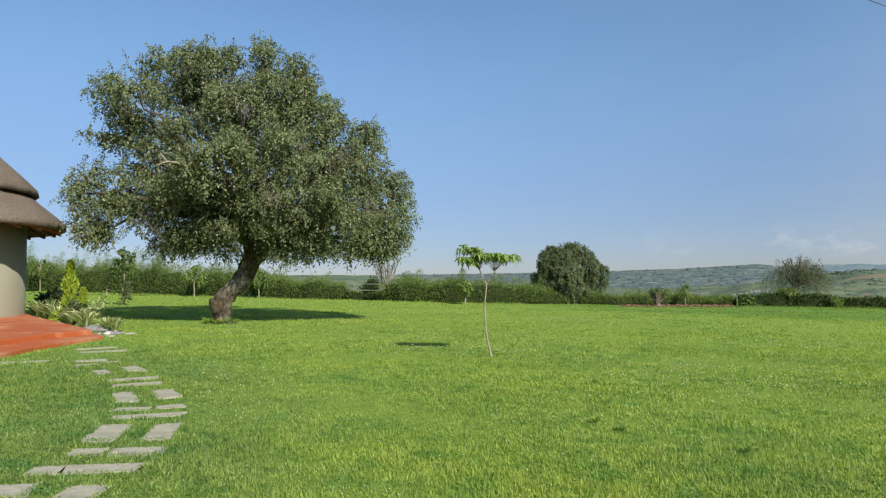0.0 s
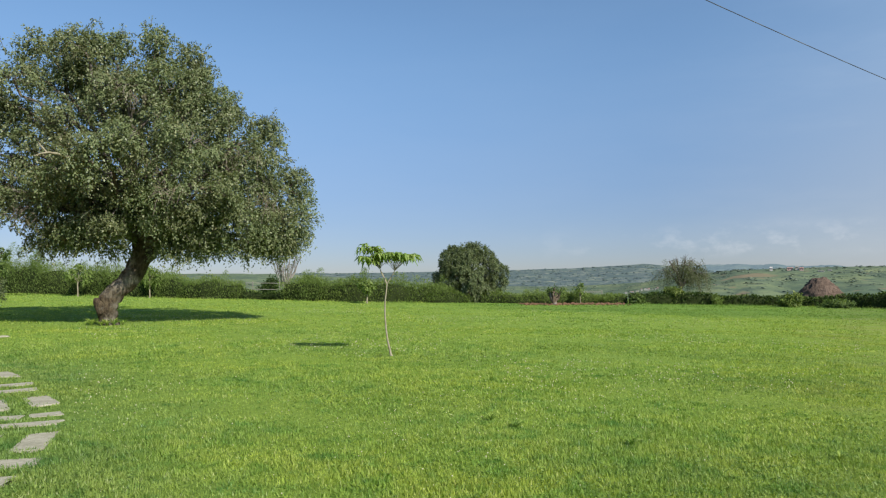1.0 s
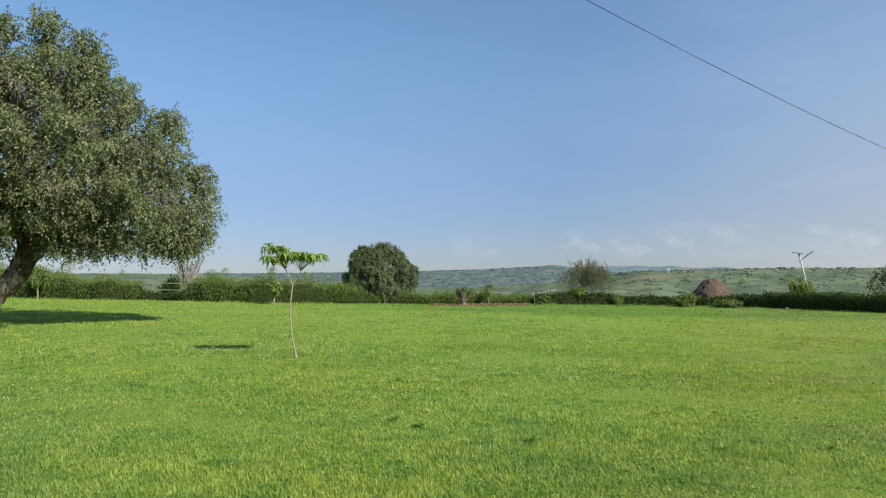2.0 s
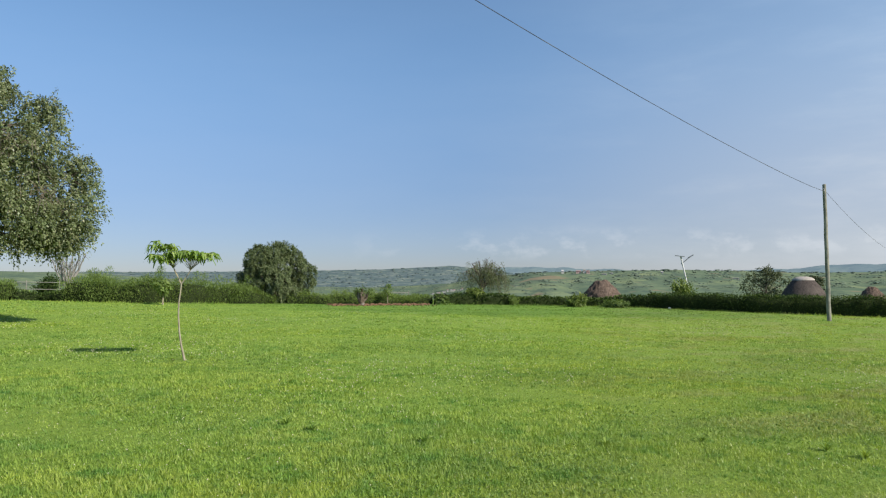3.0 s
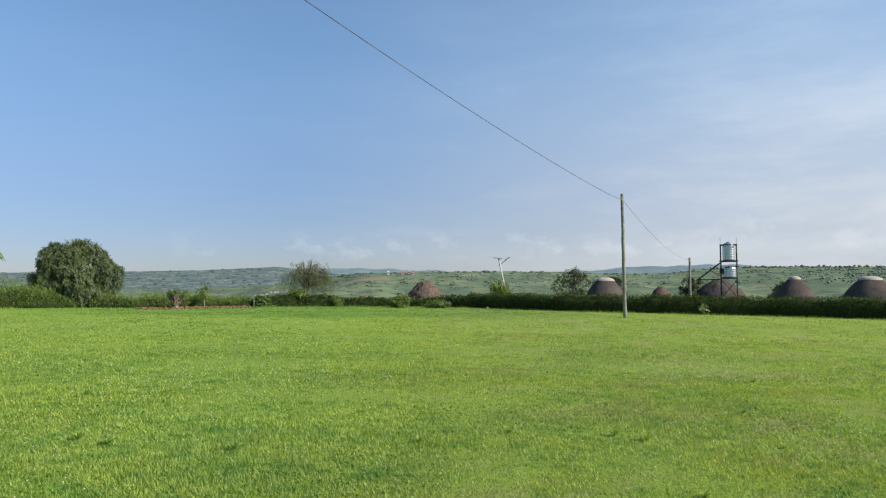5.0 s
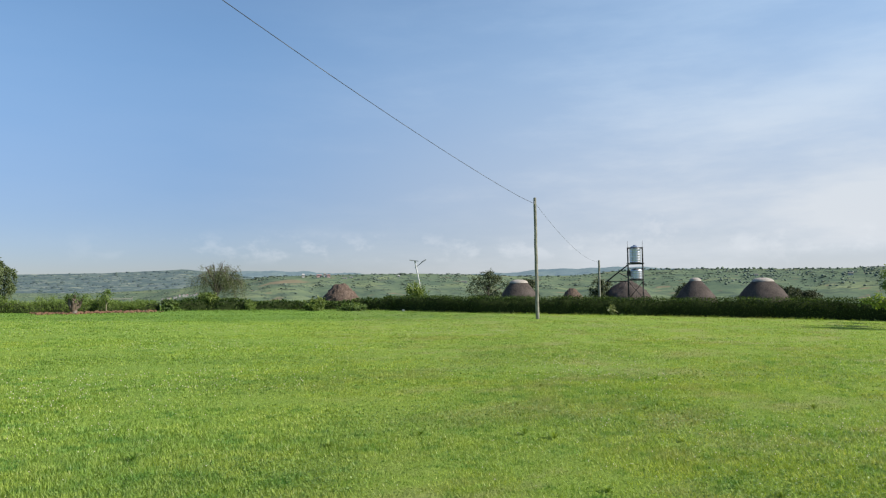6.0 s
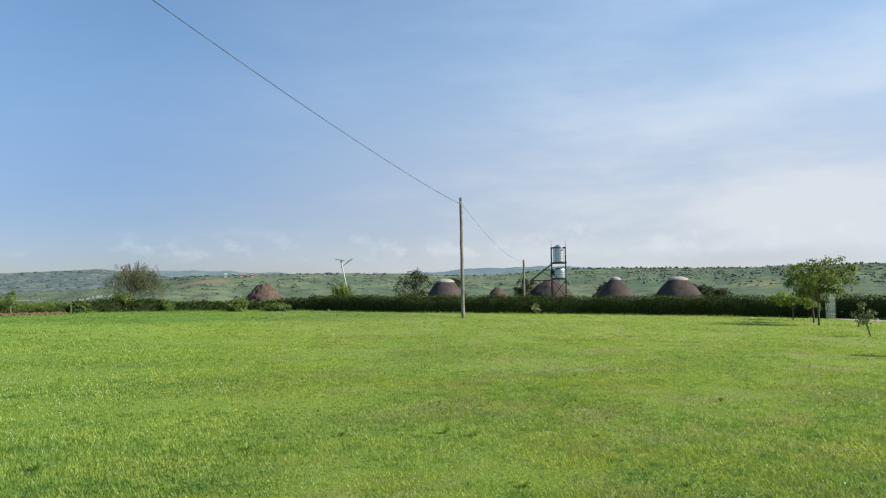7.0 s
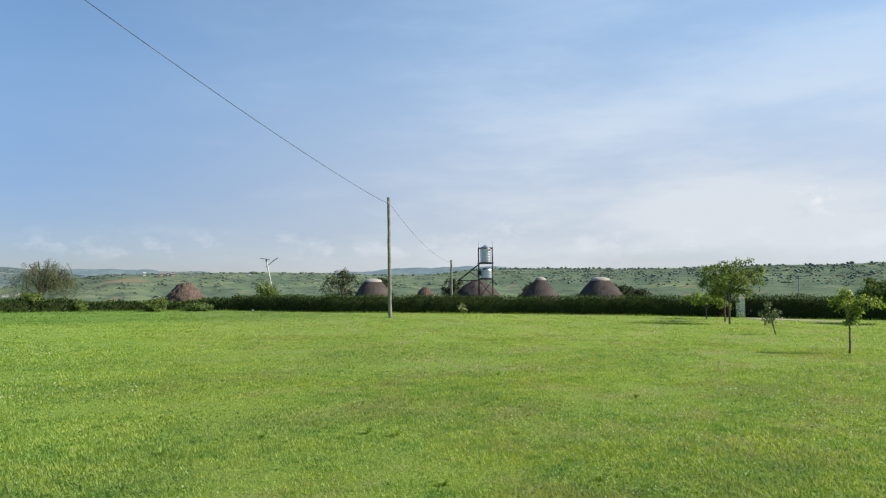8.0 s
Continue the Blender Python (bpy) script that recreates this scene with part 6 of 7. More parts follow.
def water_tower(x, y, base):
    """A braced steel tower, a platform with a ribbed tank, and a second landing with a stair frame."""
    ob = thing("water_tower", pose(x, y, base, 0, 0, -59.5), "dark steel tower carrying a shiny ribbed water tank", "water tower")
    w, top = 0.83, 8.35
    plat, land = 6.45, 4.55
    corners = [(-w, -w), (w, -w), (w, w), (-w, w)]
    for cx, cy in corners:
        strut("leg", (cx, cy, -0.3), (cx, cy, top), 0.085, STEEL, ob)
    for z in (2.2, land, plat, top - 0.05):
        for i in range(4):
            a, b = corners[i], corners[(i + 1) % 4]
            strut("beam", (a[0], a[1], z), (b[0], b[1], z), 0.06, STEEL, ob)
    for i in range(4):
        a, b = corners[i], corners[(i + 1) % 4]
        strut("brace", (a[0], a[1], 2.4), (b[0], b[1], land - 0.15), 0.04, STEEL, ob)
    for cx, cy in corners[:2]:
        strut("lightning_rod", (cx, cy, top), (cx, cy, top + 0.75), 0.02, STEEL, ob)
    part("platform", bm_mesh("platform", box_bm(2 * w + 0.3, 2 * w + 0.3, 0.08, 0.01, (0, 0, plat + 0.06)), STEEL), ob, "steel grating platform")
    part("landing", bm_mesh("landing", box_bm(2 * w + 0.2, 2 * w + 0.2, 0.06, 0.01, (0, 0, land + 0.06)), STEEL), ob)
    prof = [(0.0, 0), (0.62, 0.0)]
    for k in range(9):
        z = 0.06 + k * 0.19
        prof += [(0.63, z), (0.645, z + 0.04), (0.645, z + 0.10), (0.63, z + 0.14)]
    prof += [(0.62, 1.80), (0.5, 1.92), (0.22, 2.02), (0.2, 2.1), (0.0, 2.12)]
    part("tank", np_mesh("tank", *lathe(prof, 40), GALV, True), ob, "shiny ribbed galvanised water tank", pose(0, 0, plat + 0.1))
    prof = [(0.0, 0), (0.66, 0.0)]
    for k in range(5):
        z = 0.05 + k * 0.2
        prof += [(0.67, z), (0.685, z + 0.04), (0.685, z + 0.10), (0.67, z + 0.15)]
    prof += [(0.66, 1.08), (0.5, 1.2), (0.0, 1.26)]
    part("lower_tank", np_mesh("lower_tank", *lathe(prof, 36), GALV, True), ob, "squat galvanised tank on the landing", pose(0.08, 0, land + 0.1))
    strut("cross_rail", (-w, -w, land + 1.35), (w, -w, land + 1.35), 0.025, STEEL, ob)
    for yy in (-w, w):
        strut("stair_stringer", (-w, yy, plat - 0.1), (-w - 2.45, yy, land - 0.1), 0.065, STEEL, ob)
        strut("stair_beam", (-w, yy, land - 0.1), (-w - 2.6, yy, land - 0.1), 0.06, STEEL, ob)
        strut("stair_strut", (-w, yy, land + 0.25), (-w - 1.1, yy, plat - 1.0), 0.045, STEEL, ob)
    for k in range(9):
        q = k / 8
        part("tread", bm_mesh("tread", box_bm(0.22, 2 * w, 0.03, 0.0, (-w - 2.45 * q, 0, plat - 0.1 - (plat - land) * q)), STEEL), ob)
    part("pump_box", bm_mesh("pump_box", box_bm(0.5, 0.5, 0.6, 0.05, (-w + 0.1, 0, land + 0.75)), STEEL), ob)


water_tower(73.5, 43.05, -2.6)


def street_lamp(x, y, base):
    """A leaning solar street lamp: post, lamp arm and tilted panel."""
    ob = thing("street_lamp", pose(x, y, base), "leaning white solar street lamp beyond the hedge", "street lamp")
    right = np.array([math.cos(radians(-42)), math.sin(radians(-42)), 0])
    tip = right * -1.1 + np.array([0, 0, 5.2])
    strut("post", (0, 0, -0.3), tuple(tip), 0.075, LAMP_POST, ob, 10)
    a, b = tip + np.array([0, 0, -0.75]), tip + right * 0.95 + np.array([0, 0, 0.02])
    strut("lamp_arm", tuple(a), tuple(b), 0.045, PANEL, ob)
    q = Matrix.Translation(b) @ Euler((0, radians(-30), radians(-42))).to_matrix().to_4x4()
    part("lamp_head", bm_mesh("lamp_head", box_bm(0.62, 0.26, 0.1, 0.03), PANEL), ob, "grey lamp head", q)
    q = Matrix.Translation(tip + right * -0.1 + np.array([0, 0, 0.06])) @ Euler((0, radians(8), radians(-42))).to_matrix().to_4x4()
    part("solar_panel", bm_mesh("solar_panel", box_bm(0.95, 0.6, 0.06, 0.01), PANEL), ob, "dark solar panel", q)


street_lamp(51.15, 54.97, -1.0)

# trees among the huts
for x, y, b, h, s, seed in [(73.2, 65.8, -2.8, 6.2, 2.9, 301), (77.2, 62.0, -2.9, 5.4, 1.3, 302), (80.0, 52.0, -2.9, 4.9, 1.5, 303), (84.5, 42.5, -3.0, 4.2, 1.4, 304)]:
    sapling("valley_tree", x, y, h, s, 1.4, seed, "grey-green tree among the huts beyond the hedge", VALLEY_LEAF, THIN_BARK, 0.16, 0.22, 26, 1.9, base=b, group="trees beyond the hedge", puff=(0.20, 0.18))
for x, y, b, h, s, seed in [(101, 36.2, -4.2, 4.9, 1.9, 311), (104, 34.6, -4.3, 4.5, 1.9, 312)]:
    sapling("flat_top_acacia", x, y, h, s, 3.0, seed, "dark flat-topped acacia on the slope", ACACIA_LEAF, THIN_BARK, 0.16, 0.26, 20, 1.9, base=b, group="trees beyond the hedge")

# ---------------------------------------------------------------- gate and drive at the east corner
v_drive = [(46.9, 9.3), (48.6, 8.6), (49.6, 7.6), (46.6, 6.6), (45.4, 3.2), (43.9, 3.0), (44.2, 5.4), (44.6, 7.6)]
bm = bmesh.new()
bm.faces.new([bm.verts.new((x, y, ground_z(x, y) + 0.012)) for x, y in v_drive])
bmesh.ops.recalc_face_normals(bm, faces=bm.faces[:])
tagged(new("gravel_drive", bm_mesh("gravel_drive", bm, GRAVEL)), "pale gravel drive at the gate in the hedge", "road", kind="structure")
gate = thing("picket_gate", pose(0, 0, 0), "low grey wooden picket gate in the hedge gap", "gate")
ga, gb2 = np.array([47.41, 9.37]), np.array([47.70, 8.37])
for i in range(10):
    q = ga + (gb2 - ga) * i / 9
    z = ground_z(*q)
    strut("picket", (q[0], q[1], z + 0.03), (q[0], q[1], z + 0.5 + 0.04 * (i % 2)), 0.03, PICKET, gate)
for h in (0.18, 0.42):
    strut("rail", (ga[0], ga[1], ground_z(*ga) + h), (gb2[0], gb2[1], ground_z(*gb2) + h), 0.03, PICKET, gate)
for q in (ga + (ga - gb2) * 0.06, gb2 + (gb2 - ga) * 0.06):
    z = ground_z(*q)
    strut("gate_post", (q[0], q[1], z - 0.1), (q[0], q[1], z + 0.6), 0.04, PICKET, gate)
shrub("rust_shrub", 46.9, 10.05, 0.95, 0.36, 321, RUST_LEAF, "rust-brown dry shrub beside the gate", 0.12, 26)

# small white things at the hedge foot
for x, y, k in [(45.0, 18.6, 0.11), (32.1, 36.6, 0.08)]:
    bm = box_bm(k * 2.2, k * 1.6, k * 1.5, k * 0.35)
    ob = new("white_block", bm_mesh("white_block", bm, WHITE_PAINT))
    ob.matrix_basis = on_ground(x, y, k * 0.72, 35)
    tagged(ob, "small white block lying at the foot of the hedge", "block", "white blocks at the hedge")

# far utility pole on the hillside
fx, fy, fz = terrain(np.array(300.0), np.array(82.8))
fp = thing("utility_pole", pose(float(fx), float(fy), float(fz)), "utility pole with cross-arms far down the slope", "pole")
strut("post", (0, 0, -1), (0, 0, 2.9 - float(fz)), 0.2, PANEL, fp)
for h in (1.6, 2.5):
    strut("cross_arm", (-0.1, -1.2, h - float(fz)), (0.1, 1.2, h - float(fz)), 0.14, PANEL, fp)

# ---------------------------------------------------------------- far houses


def far_house(az, r, w, h, d, roof, wall, label, sink=0.4):
    x, y, z = (float(q) for q in terrain(np.array(float(r)), np.array(float(az))))
    ob = thing("far_house", pose(x, y, z - sink, 0, 0, -az), label, "house", "houses on the far hillside")
    part("wall", bm_mesh("wall", box_bm(w, d, h + sink, 0.0, (0, 0, (h + sink) / 2)), wall), ob)
    bm = bmesh.new()
    top = h + sink
    q = [bm.verts.new(p) for p in ((-w * 0.54, -d * 0.6, top), (w * 0.54, -d * 0.6, top), (w * 0.54, d * 0.6, top), (-w * 0.54, d * 0.6, top), (-w * 0.5, 0, top + h * 0.45), (w * 0.5, 0, top + h * 0.45))]
    for ids in ((0, 1, 5, 4), (2, 3, 4, 5), (1, 2, 5), (3, 0, 4), (3, 2, 1, 0)):
        bm.faces.new([q[i] for i in ids])
    bmesh.ops.recalc_face_normals(bm, faces=bm.faces[:])
    part("roof", bm_mesh("roof", bm, roof), ob)
    for k in (-0.25, 0.25):
        part("window", bm_mesh("window", box_bm(w * 0.14, 0.1, h * 0.35, 0.0, (w * k, -d / 2 - 0.03, h * 0.55 + sink)), STEEL), ob)


for az, r, w, h, d, roof, wall, label in [(34.2, 866, 6, 2.3, 5, HOUSE_RED, HOUSE_PINK, "pink-walled house on the ridge across the valley"), (34.66, 864, 3.4, 3.0, 5, GREY_RAIL, HOUSE_WALL, "white two-storey house on the ridge"), (34.95, 862, 4, 2.4, 5, HOUSE_RED, HOUSE_PINK, "small pink house on the ridge"),
                                          (32.95, 872, 3, 3, 4, HOUSE_WALL, HOUSE_WALL, "small white house on the ridge"), (36.2, 850, 6, 1.2, 5, GREY_RAIL, HOUSE_WALL, "long white shed on the hillside"), (36.75, 862, 4, 1.2, 5, GREY_RAIL, HOUSE_WALL, "long white shed on the hillside"), (40.6, 870, 3, 1.5, 4, HOUSE_WALL, HOUSE_WALL, "small white house on the ridge"),
                                          (45.9, 838, 7, 1.3, 4, GREY_RAIL, HOUSE_WALL, "grey-roofed shed on the hillside"), (68.2, 960, 5, 1.8, 4, GREY_RAIL, HOUSE_WALL, "small pale house far off across the valley"), (74.3, 900, 5, 1.8, 4, GREY_RAIL, HOUSE_WALL, "small pale house far off across the valley"), (82.1, 930, 4, 1.8, 4, GREY_RAIL, HOUSE_WALL, "small pale house far off across the valley")]:
    far_house(az, r, w, h, d, roof, wall, label)
# a village low in the valley
rng = np.random.default_rng(450)
for k in range(12):
    far_house(22.6 + 0.21 * k + 0.05 * rng.normal(), 918 - 2.6 * k + 8 * rng.normal(), 1.5 + 1.6 * rng.random(), 1.1 + 0.8 * rng.random(), 3, HOUSE_RED if k % 3 == 2 else GREY_RAIL, HOUSE_WALL, "small white house in the valley village")

# ---------------------------------------------------------------- scrub on the far slopes
rng = np.random.default_rng(401)
bm = bmesh.new()
bmesh.ops.create_icosphere(bm, subdivisions=1, radius=1.0)
ico_v = np.array([q.co[:] for q in bm.verts])
ico_f = np.array([[q.index for q in g.verts] for g in bm.faces])
bm.free()


def bushes(name, az, r, k, mat, label, rng, tall=0.75, wide=2.1):
    """Rounded bushes of radius k on the land at each bearing and distance."""
    x, y, z = terrain(r, az)
    for px, py, along, across, _ in EARTH:
        open_ground = np.hypot(x - px, y - py) > 1.1 * max(along, across)
        x, y, z, r, k = x[open_ground], y[open_ground], z[open_ground], r[open_ground], k[open_ground]
    v = ico_v[None] * (1 + 0.24 * rng.normal(size=(len(r), len(ico_v), 1))) * (k[:, None] * np.array([wide, wide, tall * 0.62]))[:, None, :]
    v += np.stack([x, y, z + k * tall * 0.4], -1)[:, None]
    f = ico_f[None] + (np.arange(len(r)) * len(ico_v))[:, None, None]
    tagged(new(name, np_mesh(name, v.reshape(-1, 3), f.reshape(-1, 3), mat)), label, "scrub", kind="stuff")


def scatter_scrub(name, count, az0, az1, near, far, size, mat, label, seed, bias=1.0, tall=0.75, wide=2.1):
    """Bushes strewn over the opposite slope; near and far are shares of the way to the ridge."""
    rng = np.random.default_rng(seed)
    az = az0 + (az1 - az0) * rng.random(count)
    lim = np.interp(az, R_AZ, R_M)
    r = lim * (near + (far - near) * rng.random(count) ** bias)
    keep = np.sin(az * 3.1 + r * 0.013) + np.sin(az * 1.3 - r * 0.021) + rng.normal(size=count) * 0.8 > -0.8
    az, r = az[keep], r[keep]
    bushes(name, az, r, size * (0.35 + rng.random(len(r)) ** 3 * 1.5) * (0.4 + r / 1500), mat, label, rng, tall, wide)


def thicket_scrub(name, groves, per, az0, az1, size, mat, label, seed):
    """Bushes gathered in thickets and in hedgerows that run along the slope."""
    rng = np.random.default_rng(seed)
    ga = az0 + (az1 - az0) * rng.random(groves)
    gr = np.interp(ga, R_AZ, R_M) * (0.72 + 0.26 * rng.random(groves))
    ra, rd = 0.3 + 1.6 * rng.random(groves) ** 2, 3 + 14 * rng.random(groves) ** 2
    row = rng.random(groves) < 0.6
    rd[row], ra[row] = 1.5, ra[row] * 1.5
    tilt = rng.normal(size=groves) * 9
    pick = rng.integers(0, groves, groves * per)
    u, w = rng.normal(size=len(pick)) * 0.55, rng.normal(size=len(pick)) * 0.55
    az, r = ga[pick] + ra[pick] * u, gr[pick] + rd[pick] * w + tilt[pick] * u
    r = np.minimum(r, np.interp(az, R_AZ, R_M) * 0.985)
    bushes(name, az, r, size * (0.5 + rng.random(len(r)) ** 2 * 0.9) * (0.4 + r / 1500), mat, label, rng)


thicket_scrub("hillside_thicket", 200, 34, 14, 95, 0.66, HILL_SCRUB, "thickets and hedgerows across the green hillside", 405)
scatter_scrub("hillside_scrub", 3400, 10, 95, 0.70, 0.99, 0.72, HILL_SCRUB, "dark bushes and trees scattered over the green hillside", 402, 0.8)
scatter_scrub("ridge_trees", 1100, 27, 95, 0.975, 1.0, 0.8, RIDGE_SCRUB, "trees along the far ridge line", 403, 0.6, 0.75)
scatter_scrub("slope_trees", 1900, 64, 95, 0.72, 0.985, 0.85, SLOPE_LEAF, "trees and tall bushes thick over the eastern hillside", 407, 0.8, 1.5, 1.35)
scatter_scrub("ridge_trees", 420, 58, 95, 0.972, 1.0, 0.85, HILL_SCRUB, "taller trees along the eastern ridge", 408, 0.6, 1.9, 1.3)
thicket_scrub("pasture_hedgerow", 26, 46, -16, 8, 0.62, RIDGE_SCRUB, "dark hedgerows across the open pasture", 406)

rng = np.random.default_rng(404)
pick_r, pick_a = rng.integers(2, far_v.shape[0] - 1, 3000), rng.integers(0, far_v.shape[1] - 1, 3000)
mixr, mixa = rng.random((3000, 1)), rng.random((3000, 1))
spot = (far_v[pick_r, pick_a] * (1 - mixr) + far_v[np.minimum(pick_r + 1, far_v.shape[0] - 1), pick_a] * mixr) * (1 - mixa) + (far_v[pick_r, pick_a + 1] * (1 - mixr) + far_v[np.minimum(pick_r + 1, far_v.shape[0] - 1), pick_a + 1] * mixr) * mixa
k = 1.4 + 3.4 * rng.random(3000) ** 2.5
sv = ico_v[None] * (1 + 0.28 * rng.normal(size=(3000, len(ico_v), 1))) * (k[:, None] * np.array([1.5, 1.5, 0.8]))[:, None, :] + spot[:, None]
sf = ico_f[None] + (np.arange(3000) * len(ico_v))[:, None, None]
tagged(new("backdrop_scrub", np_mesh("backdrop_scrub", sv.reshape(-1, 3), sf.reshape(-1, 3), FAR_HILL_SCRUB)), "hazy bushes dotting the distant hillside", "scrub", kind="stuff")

# ---------------------------------------------------------------- grass


def grass(name, r0, r1, per_m2, tall, wide, seed, az0=-49, az1=105, fade=0.0):
    """Leaning one-faced blades; taller in scattered tufts."""
    rng = np.random.default_rng(seed)
    area = math.radians(az1 - az0) / 2 * (r1 * r1 - r0 * r0)
    n = int(area * per_m2)
    tufts = n // 7
    r = np.sqrt(r0 * r0 + (r1 * r1 - r0 * r0) * rng.random(tufts))
    az = np.radians(az0 + (az1 - az0) * rng.random(tufts))
    which = rng.integers(0, tufts, n)
    spread = wide * 7
    x = (r * np.sin(az))[which] + rng.normal(size=n) * spread
    y = (r * np.cos(az))[which] + rng.normal(size=n) * spread
    own = rng.random(tufts)[which]
    grown = 1.0 - 0.12 * smooth(-4.0, 3.0, x - 0.72 * y)
    lush = 0.5 + 0.22 * np.sin(x * 0.9 + 1.1 * np.sin(y * 0.7)) + 0.22 * np.sin(y * 1.3 + 0.8 * np.sin(x * 1.1)) + 0.2 * np.sin(x * 2.9 + 1.9 * np.sin(y * 2.3)) + 0.7 * (own - 0.5)
    h = tall * (0.5 + 0.7 * rng.random(n) ** 1.5) * (0.5 + 0.75 * np.clip(lush, 0, 1.2)) * grown
    thin = lush + 0.35 * rng.normal(size=n) > 0.12
    ok = ~((x < -7.95 - 0.25 * np.abs(y - 15.4) ** 1.0 * (y < 15.4)) & (y > 10.9) & (y < 26) & (x > -24) & (y - 17.1 < (-8.3 - x) * 1.12))
    ok &= ~((x > 43.9) & (y > 3.0) & (y < 8.6) & (x + 0.3 * y > 46.4))
    for sx, sy, sw, sd, sa in STONES:
        c, q = math.cos(radians(sa)), math.sin(radians(sa))
        u, w = (x - sx) * c + (y - sy) * q, -(x - sx) * q + (y - sy) * c
        ok &= ~((np.abs(u) < sw * 0.45) & (np.abs(w) < sd * (0.62 if sd < 0.3 else 0.5)))
    if az1 - az0 < 300:
        # the dense growth thins out gradually at its sides and toward the middle of the lawn
        bearing, reach = np.degrees(np.arctan2(x, y)), np.hypot(x, y)
        ok &= rng.random(n) < smooth(az0, az0 + 14, bearing) * smooth(az1, az1 - 14, bearing)
        ok &= (rng.random(n) < smooth(r0, r0 + 2.2, reach)) | (r0 > 6)
    ok &= thin & (rng.random(n) > fade * np.clip((np.hypot(x, y) - 2.0) / (r1 - 2.0), 0, 1))
    x, y, h = x[ok], y[ok], h[ok]
    n = len(x)
    th, bendy = rng.random(n) * 6.283, 0.15 + 1.2 * rng.random(n) ** 1.5
    z = ground_z(x, y)
    base = np.stack([x, y, z - 0.004], -1)
    side = np.stack([-np.sin(th), np.cos(th), np.zeros(n)], -1) * (wide * (0.6 + 0.8 * rng.random(n)))[:, None]
    tip = base + np.stack([np.cos(th) * bendy * h, np.sin(th) * bendy * h, h], -1)
    v = np.stack([base - side, base + side, tip], 1).reshape(-1, 3)
    return tagged(new(name, np_mesh(name, v, np.arange(n * 3).reshape(n, 3), BLADE)), "short green grass blades of the lawn", "grass", kind="stuff")


grass("lawn_grass", 0.3, 6.5, 1500, 0.036, 0.0060, 500, -180, 180, 1.0)
grass("lawn_grass", 2.2, 8.0, 5800, 0.044, 0.0060, 501)
grass("lawn_grass", 8.0, 14.0, 2300, 0.045, 0.0078, 502)
grass("lawn_grass", 14.0, 24.0, 740, 0.048, 0.0105, 503)
grass("lawn_grass", 24.0, 38.0, 190, 0.052, 0.016, 504)
grass("lawn_grass", 38.0, 52.0, 60, 0.060, 0.024, 505)
grass("lawn_grass", 52.0, 74.0, 34, 0.070, 0.036, 506, -49, 4)


def low_leaves(r0, r1, per_m2, size, seed, az0=-40, az1=96):
    """Small broad leaves lying low among the blades, in drifts."""
    rng = np.random.default_rng(seed)
    n = int(math.radians(az1 - az0) / 2 * (r1 * r1 - r0 * r0) * per_m2)
    r = np.sqrt(r0 * r0 + (r1 * r1 - r0 * r0) * rng.random(n))
    az = np.radians(az0 + (az1 - az0) * rng.random(n))
    x, y = r * np.sin(az), r * np.cos(az)
    drift = np.sin(x * 1.1 + 1.5 * np.sin(y * 0.8 + 1)) + np.sin(y * 1.4 + 1.2 * np.sin(x * 0.9)) + 0.6 * rng.normal(size=n)
    ok = (drift > 0.5) & ~((x < -7.9) & (y > 10.9))
    for sx, sy, sw, sd, sa in STONES:
        ok &= np.hypot(x - sx, y - sy) > 0.55 * max(sw, sd)
    x, y = x[ok], y[ok]
    n = len(x)
    p = np.stack([x, y, ground_z(x, y) + 0.012 + 0.03 * rng.random(n)], -1)
    a = np.stack([rng.normal(size=n), rng.normal(size=n), 0.25 * rng.normal(size=n)], -1)
    k = size * (0.6 + 0.8 * rng.random(n))
    tagged(new("lawn_weed", np_mesh("lawn_weed", *leaf_arrays(p, a, k, k * 0.8, rng, 0.1, np.array([0, 0, 1.0]), 0.4), WEED)), "small broad weed leaves among the lawn grass", "grass", kind="stuff")


low_leaves(3.8, 9.0, 900, 0.020, 511)
low_leaves(9.0, 18.0, 260, 0.030, 512)


def clover(count, seed):
    """White clover heads in drifts."""
    rng = np.random.default_rng(seed)
    n = count * 4
    r = 4 + 30 * rng.random(n) ** 0.8
    az = np.radians(-36 + 130 * rng.random(n))
    x, y = r * np.sin(az), r * np.cos(az)
    drift = np.sin(x * 0.7 + 1.7 * np.sin(y * 0.45)) + np.sin(y * 0.8 + 1.3 * np.sin(x * 0.5 + 2)) + rng.normal(size=n) * 0.8
    ok = (drift > 0.8) & (x > -0.35 * y)
    x, y = x[ok][:count], y[ok][:count]
    k = (0.0042 + 0.0038 * rng.random(len(x))) * np.clip(np.hypot(x, y) / 9, 0.8, 1.4)
    v = ico_v[None] * k[:, None, None] + np.stack([x, y, ground_z(x, y) + 0.05 + 0.025 * rng.random(len(x))], -1)[:, None]
    f = ico_f[None] + (np.arange(len(x)) * len(ico_v))[:, None, None]
    tagged(new("clover_heads", np_mesh("clover_heads", v.reshape(-1, 3), f.reshape(-1, 3), CLOVER)), "tiny white clover flowers scattered through the lawn", "flowers", kind="stuff")


clover(4500, 601)

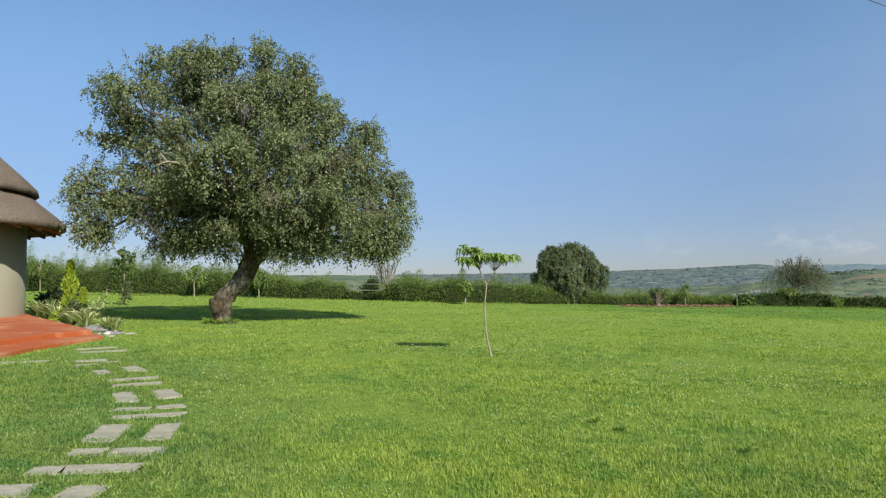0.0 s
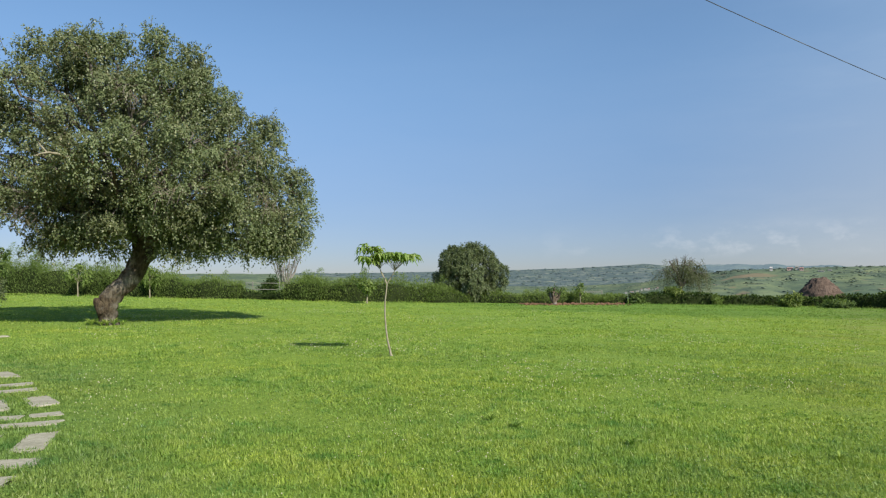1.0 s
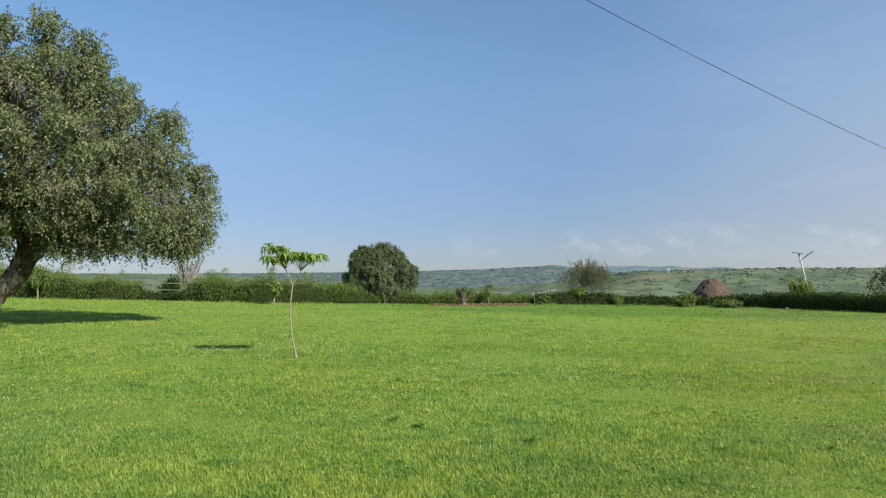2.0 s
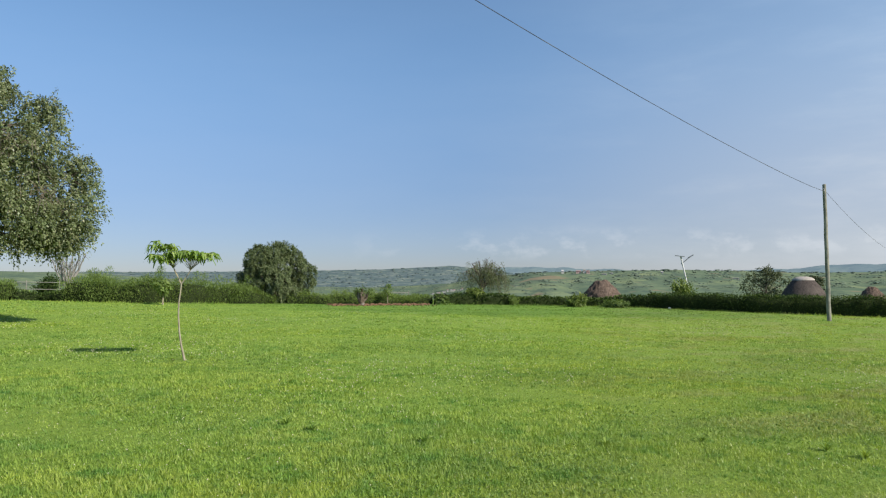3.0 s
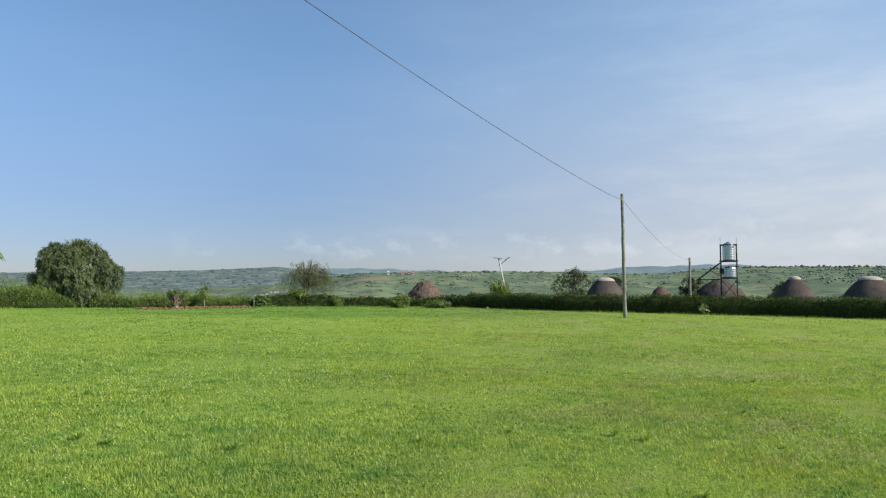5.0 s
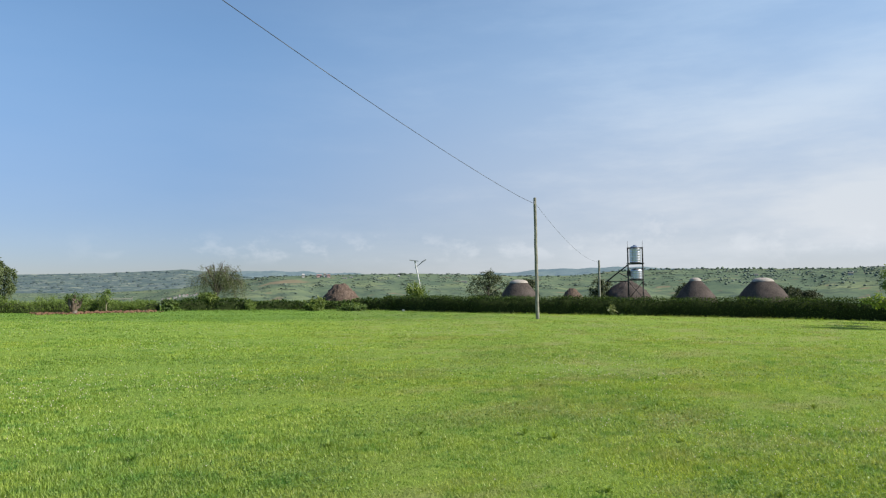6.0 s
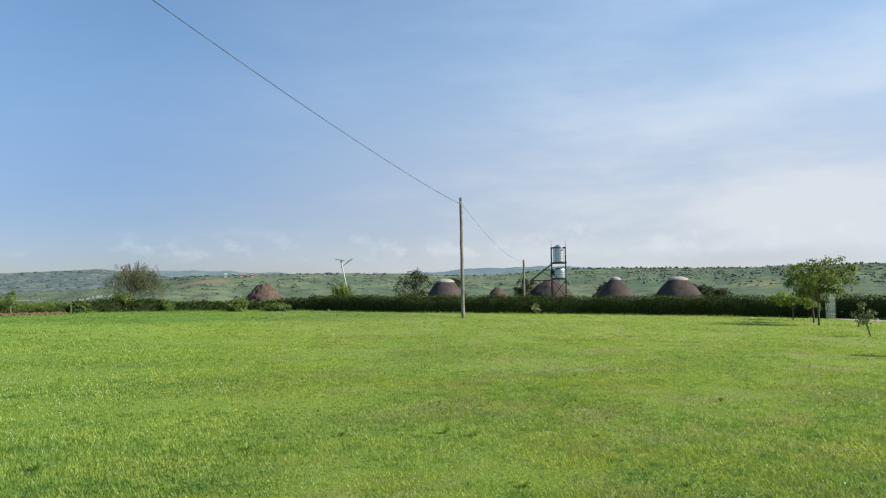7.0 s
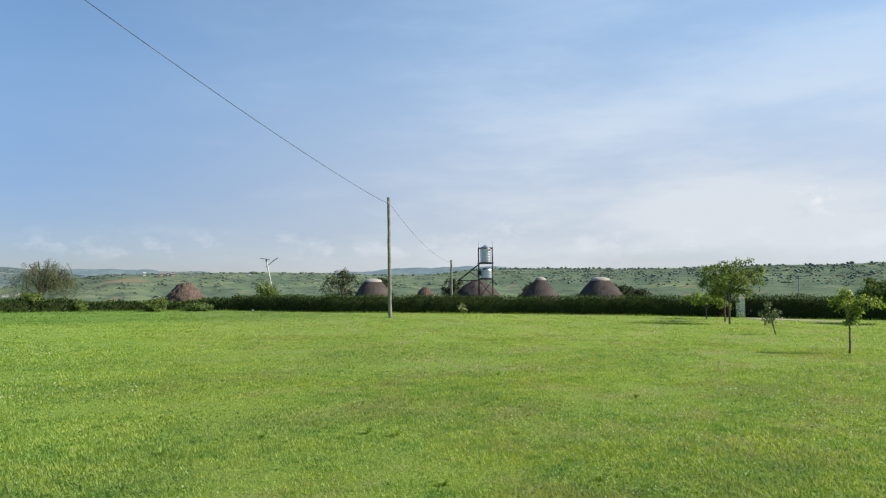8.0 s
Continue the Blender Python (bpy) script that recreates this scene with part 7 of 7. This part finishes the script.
for i, (x, y, h) in enumerate([(1.67, 7.85, 0.10), (1.86, 7.45, 0.08), (4.43, 5.83, 0.10), (6.5, 4.6, 0.12), (6.42, 4.95, 0.10), (5.5, 5.67, 0.08), (2.77, 6.54, 0.09), (0.75, 14.2, 0.10), (1.1, 14.45, 0.09), (-7.0, 22.9, 0.26), (-7.62, 22.8, 0.24), (-7.3, 22.7, 0.18), (-6.8, 23.1, 0.2), (-7.75, 23.05, 0.22), (-7.15, 22.72, 0.22), (7.4, 3.6, 0.07), (8.9, 4.9, 0.08), (6.1, 2.1, 0.07), (10.8, 3.4, 0.09), (9.6, 7.2, 0.08), (11.9, 6.4, 0.09), (7.9, 6.3, 0.07), (5.2, 3.1, 0.06)]):
    rosette("grass_tuft", x, y, h, 46, 700 + i, BLADE, "darker tuft of longer grass in the lawn", 0.004 if h < 0.15 else 0.008)

rng = np.random.default_rng(801)
foot = []
TERRACE_EDGE = [(-8.15, 11.0), (-8.05, 13.1), (-8.2, 14.5), (-8.15, 15.7), (-8.05, 17.1), (-8.35, 17.65)]
for pts in ([(-34.0, 59.2), (-24.4, 55.3), (-18.5, 52.5), (-12.2, 49.3), (-8.6, 46.8), (-3.0, 44.9), (0.5, 43.0), (5.0, 43.2)], [(18.0, 42.6), (23.4, 41.6), (28.0, 40.6), (31.8, 37.5), (34.0, 31.5), (38.3, 25.2), (41.0, 22.2), (46.0, 12.6), (46.7, 9.9)], [(47.6, 8.0), (48.2, 4.8), (49.3, 1.7)], TERRACE_EDGE, TERRACE_EDGE):
    p = np.array(pts)
    run = np.concatenate([[0], np.cumsum(np.linalg.norm(np.diff(p, axis=0), axis=1))])
    n = int(run[-1] * 90)
    s = rng.random(n) * run[-1]
    lump = 0.5 + 0.5 * np.sin(s * 1.7) * np.sin(s * 0.61 + 1) + 0.25 * rng.normal(size=n)
    x = np.interp(s, run, p[:, 0]) + rng.normal(size=n) * 0.22
    y = np.interp(s, run, p[:, 1]) + rng.normal(size=n) * 0.22
    low = 0.5 if pts is TERRACE_EDGE else 1.0
    h = (0.07 + 0.13 * np.clip(lump, 0, 1) * (0.4 + 0.8 * rng.random(n))) * low
    th = rng.random(n) * 6.283
    base = np.stack([x, y, ground_z(x, y) - 0.01], -1)
    side = np.stack([-np.sin(th), np.cos(th), 0 * th], -1) * 0.014 * low
    tip = base + np.stack([np.cos(th) * h * 0.5, np.sin(th) * h * 0.5, h], -1)
    foot.append((np.stack([base - side, base + side, tip], 1).reshape(-1, 3), np.arange(n * 3).reshape(n, 3)))
tagged(new("verge_grass", np_mesh("verge_grass", *join_arrays(foot), BLADE)), "uneven longer grass along the hedges and the terrace edge", "grass", kind="stuff")
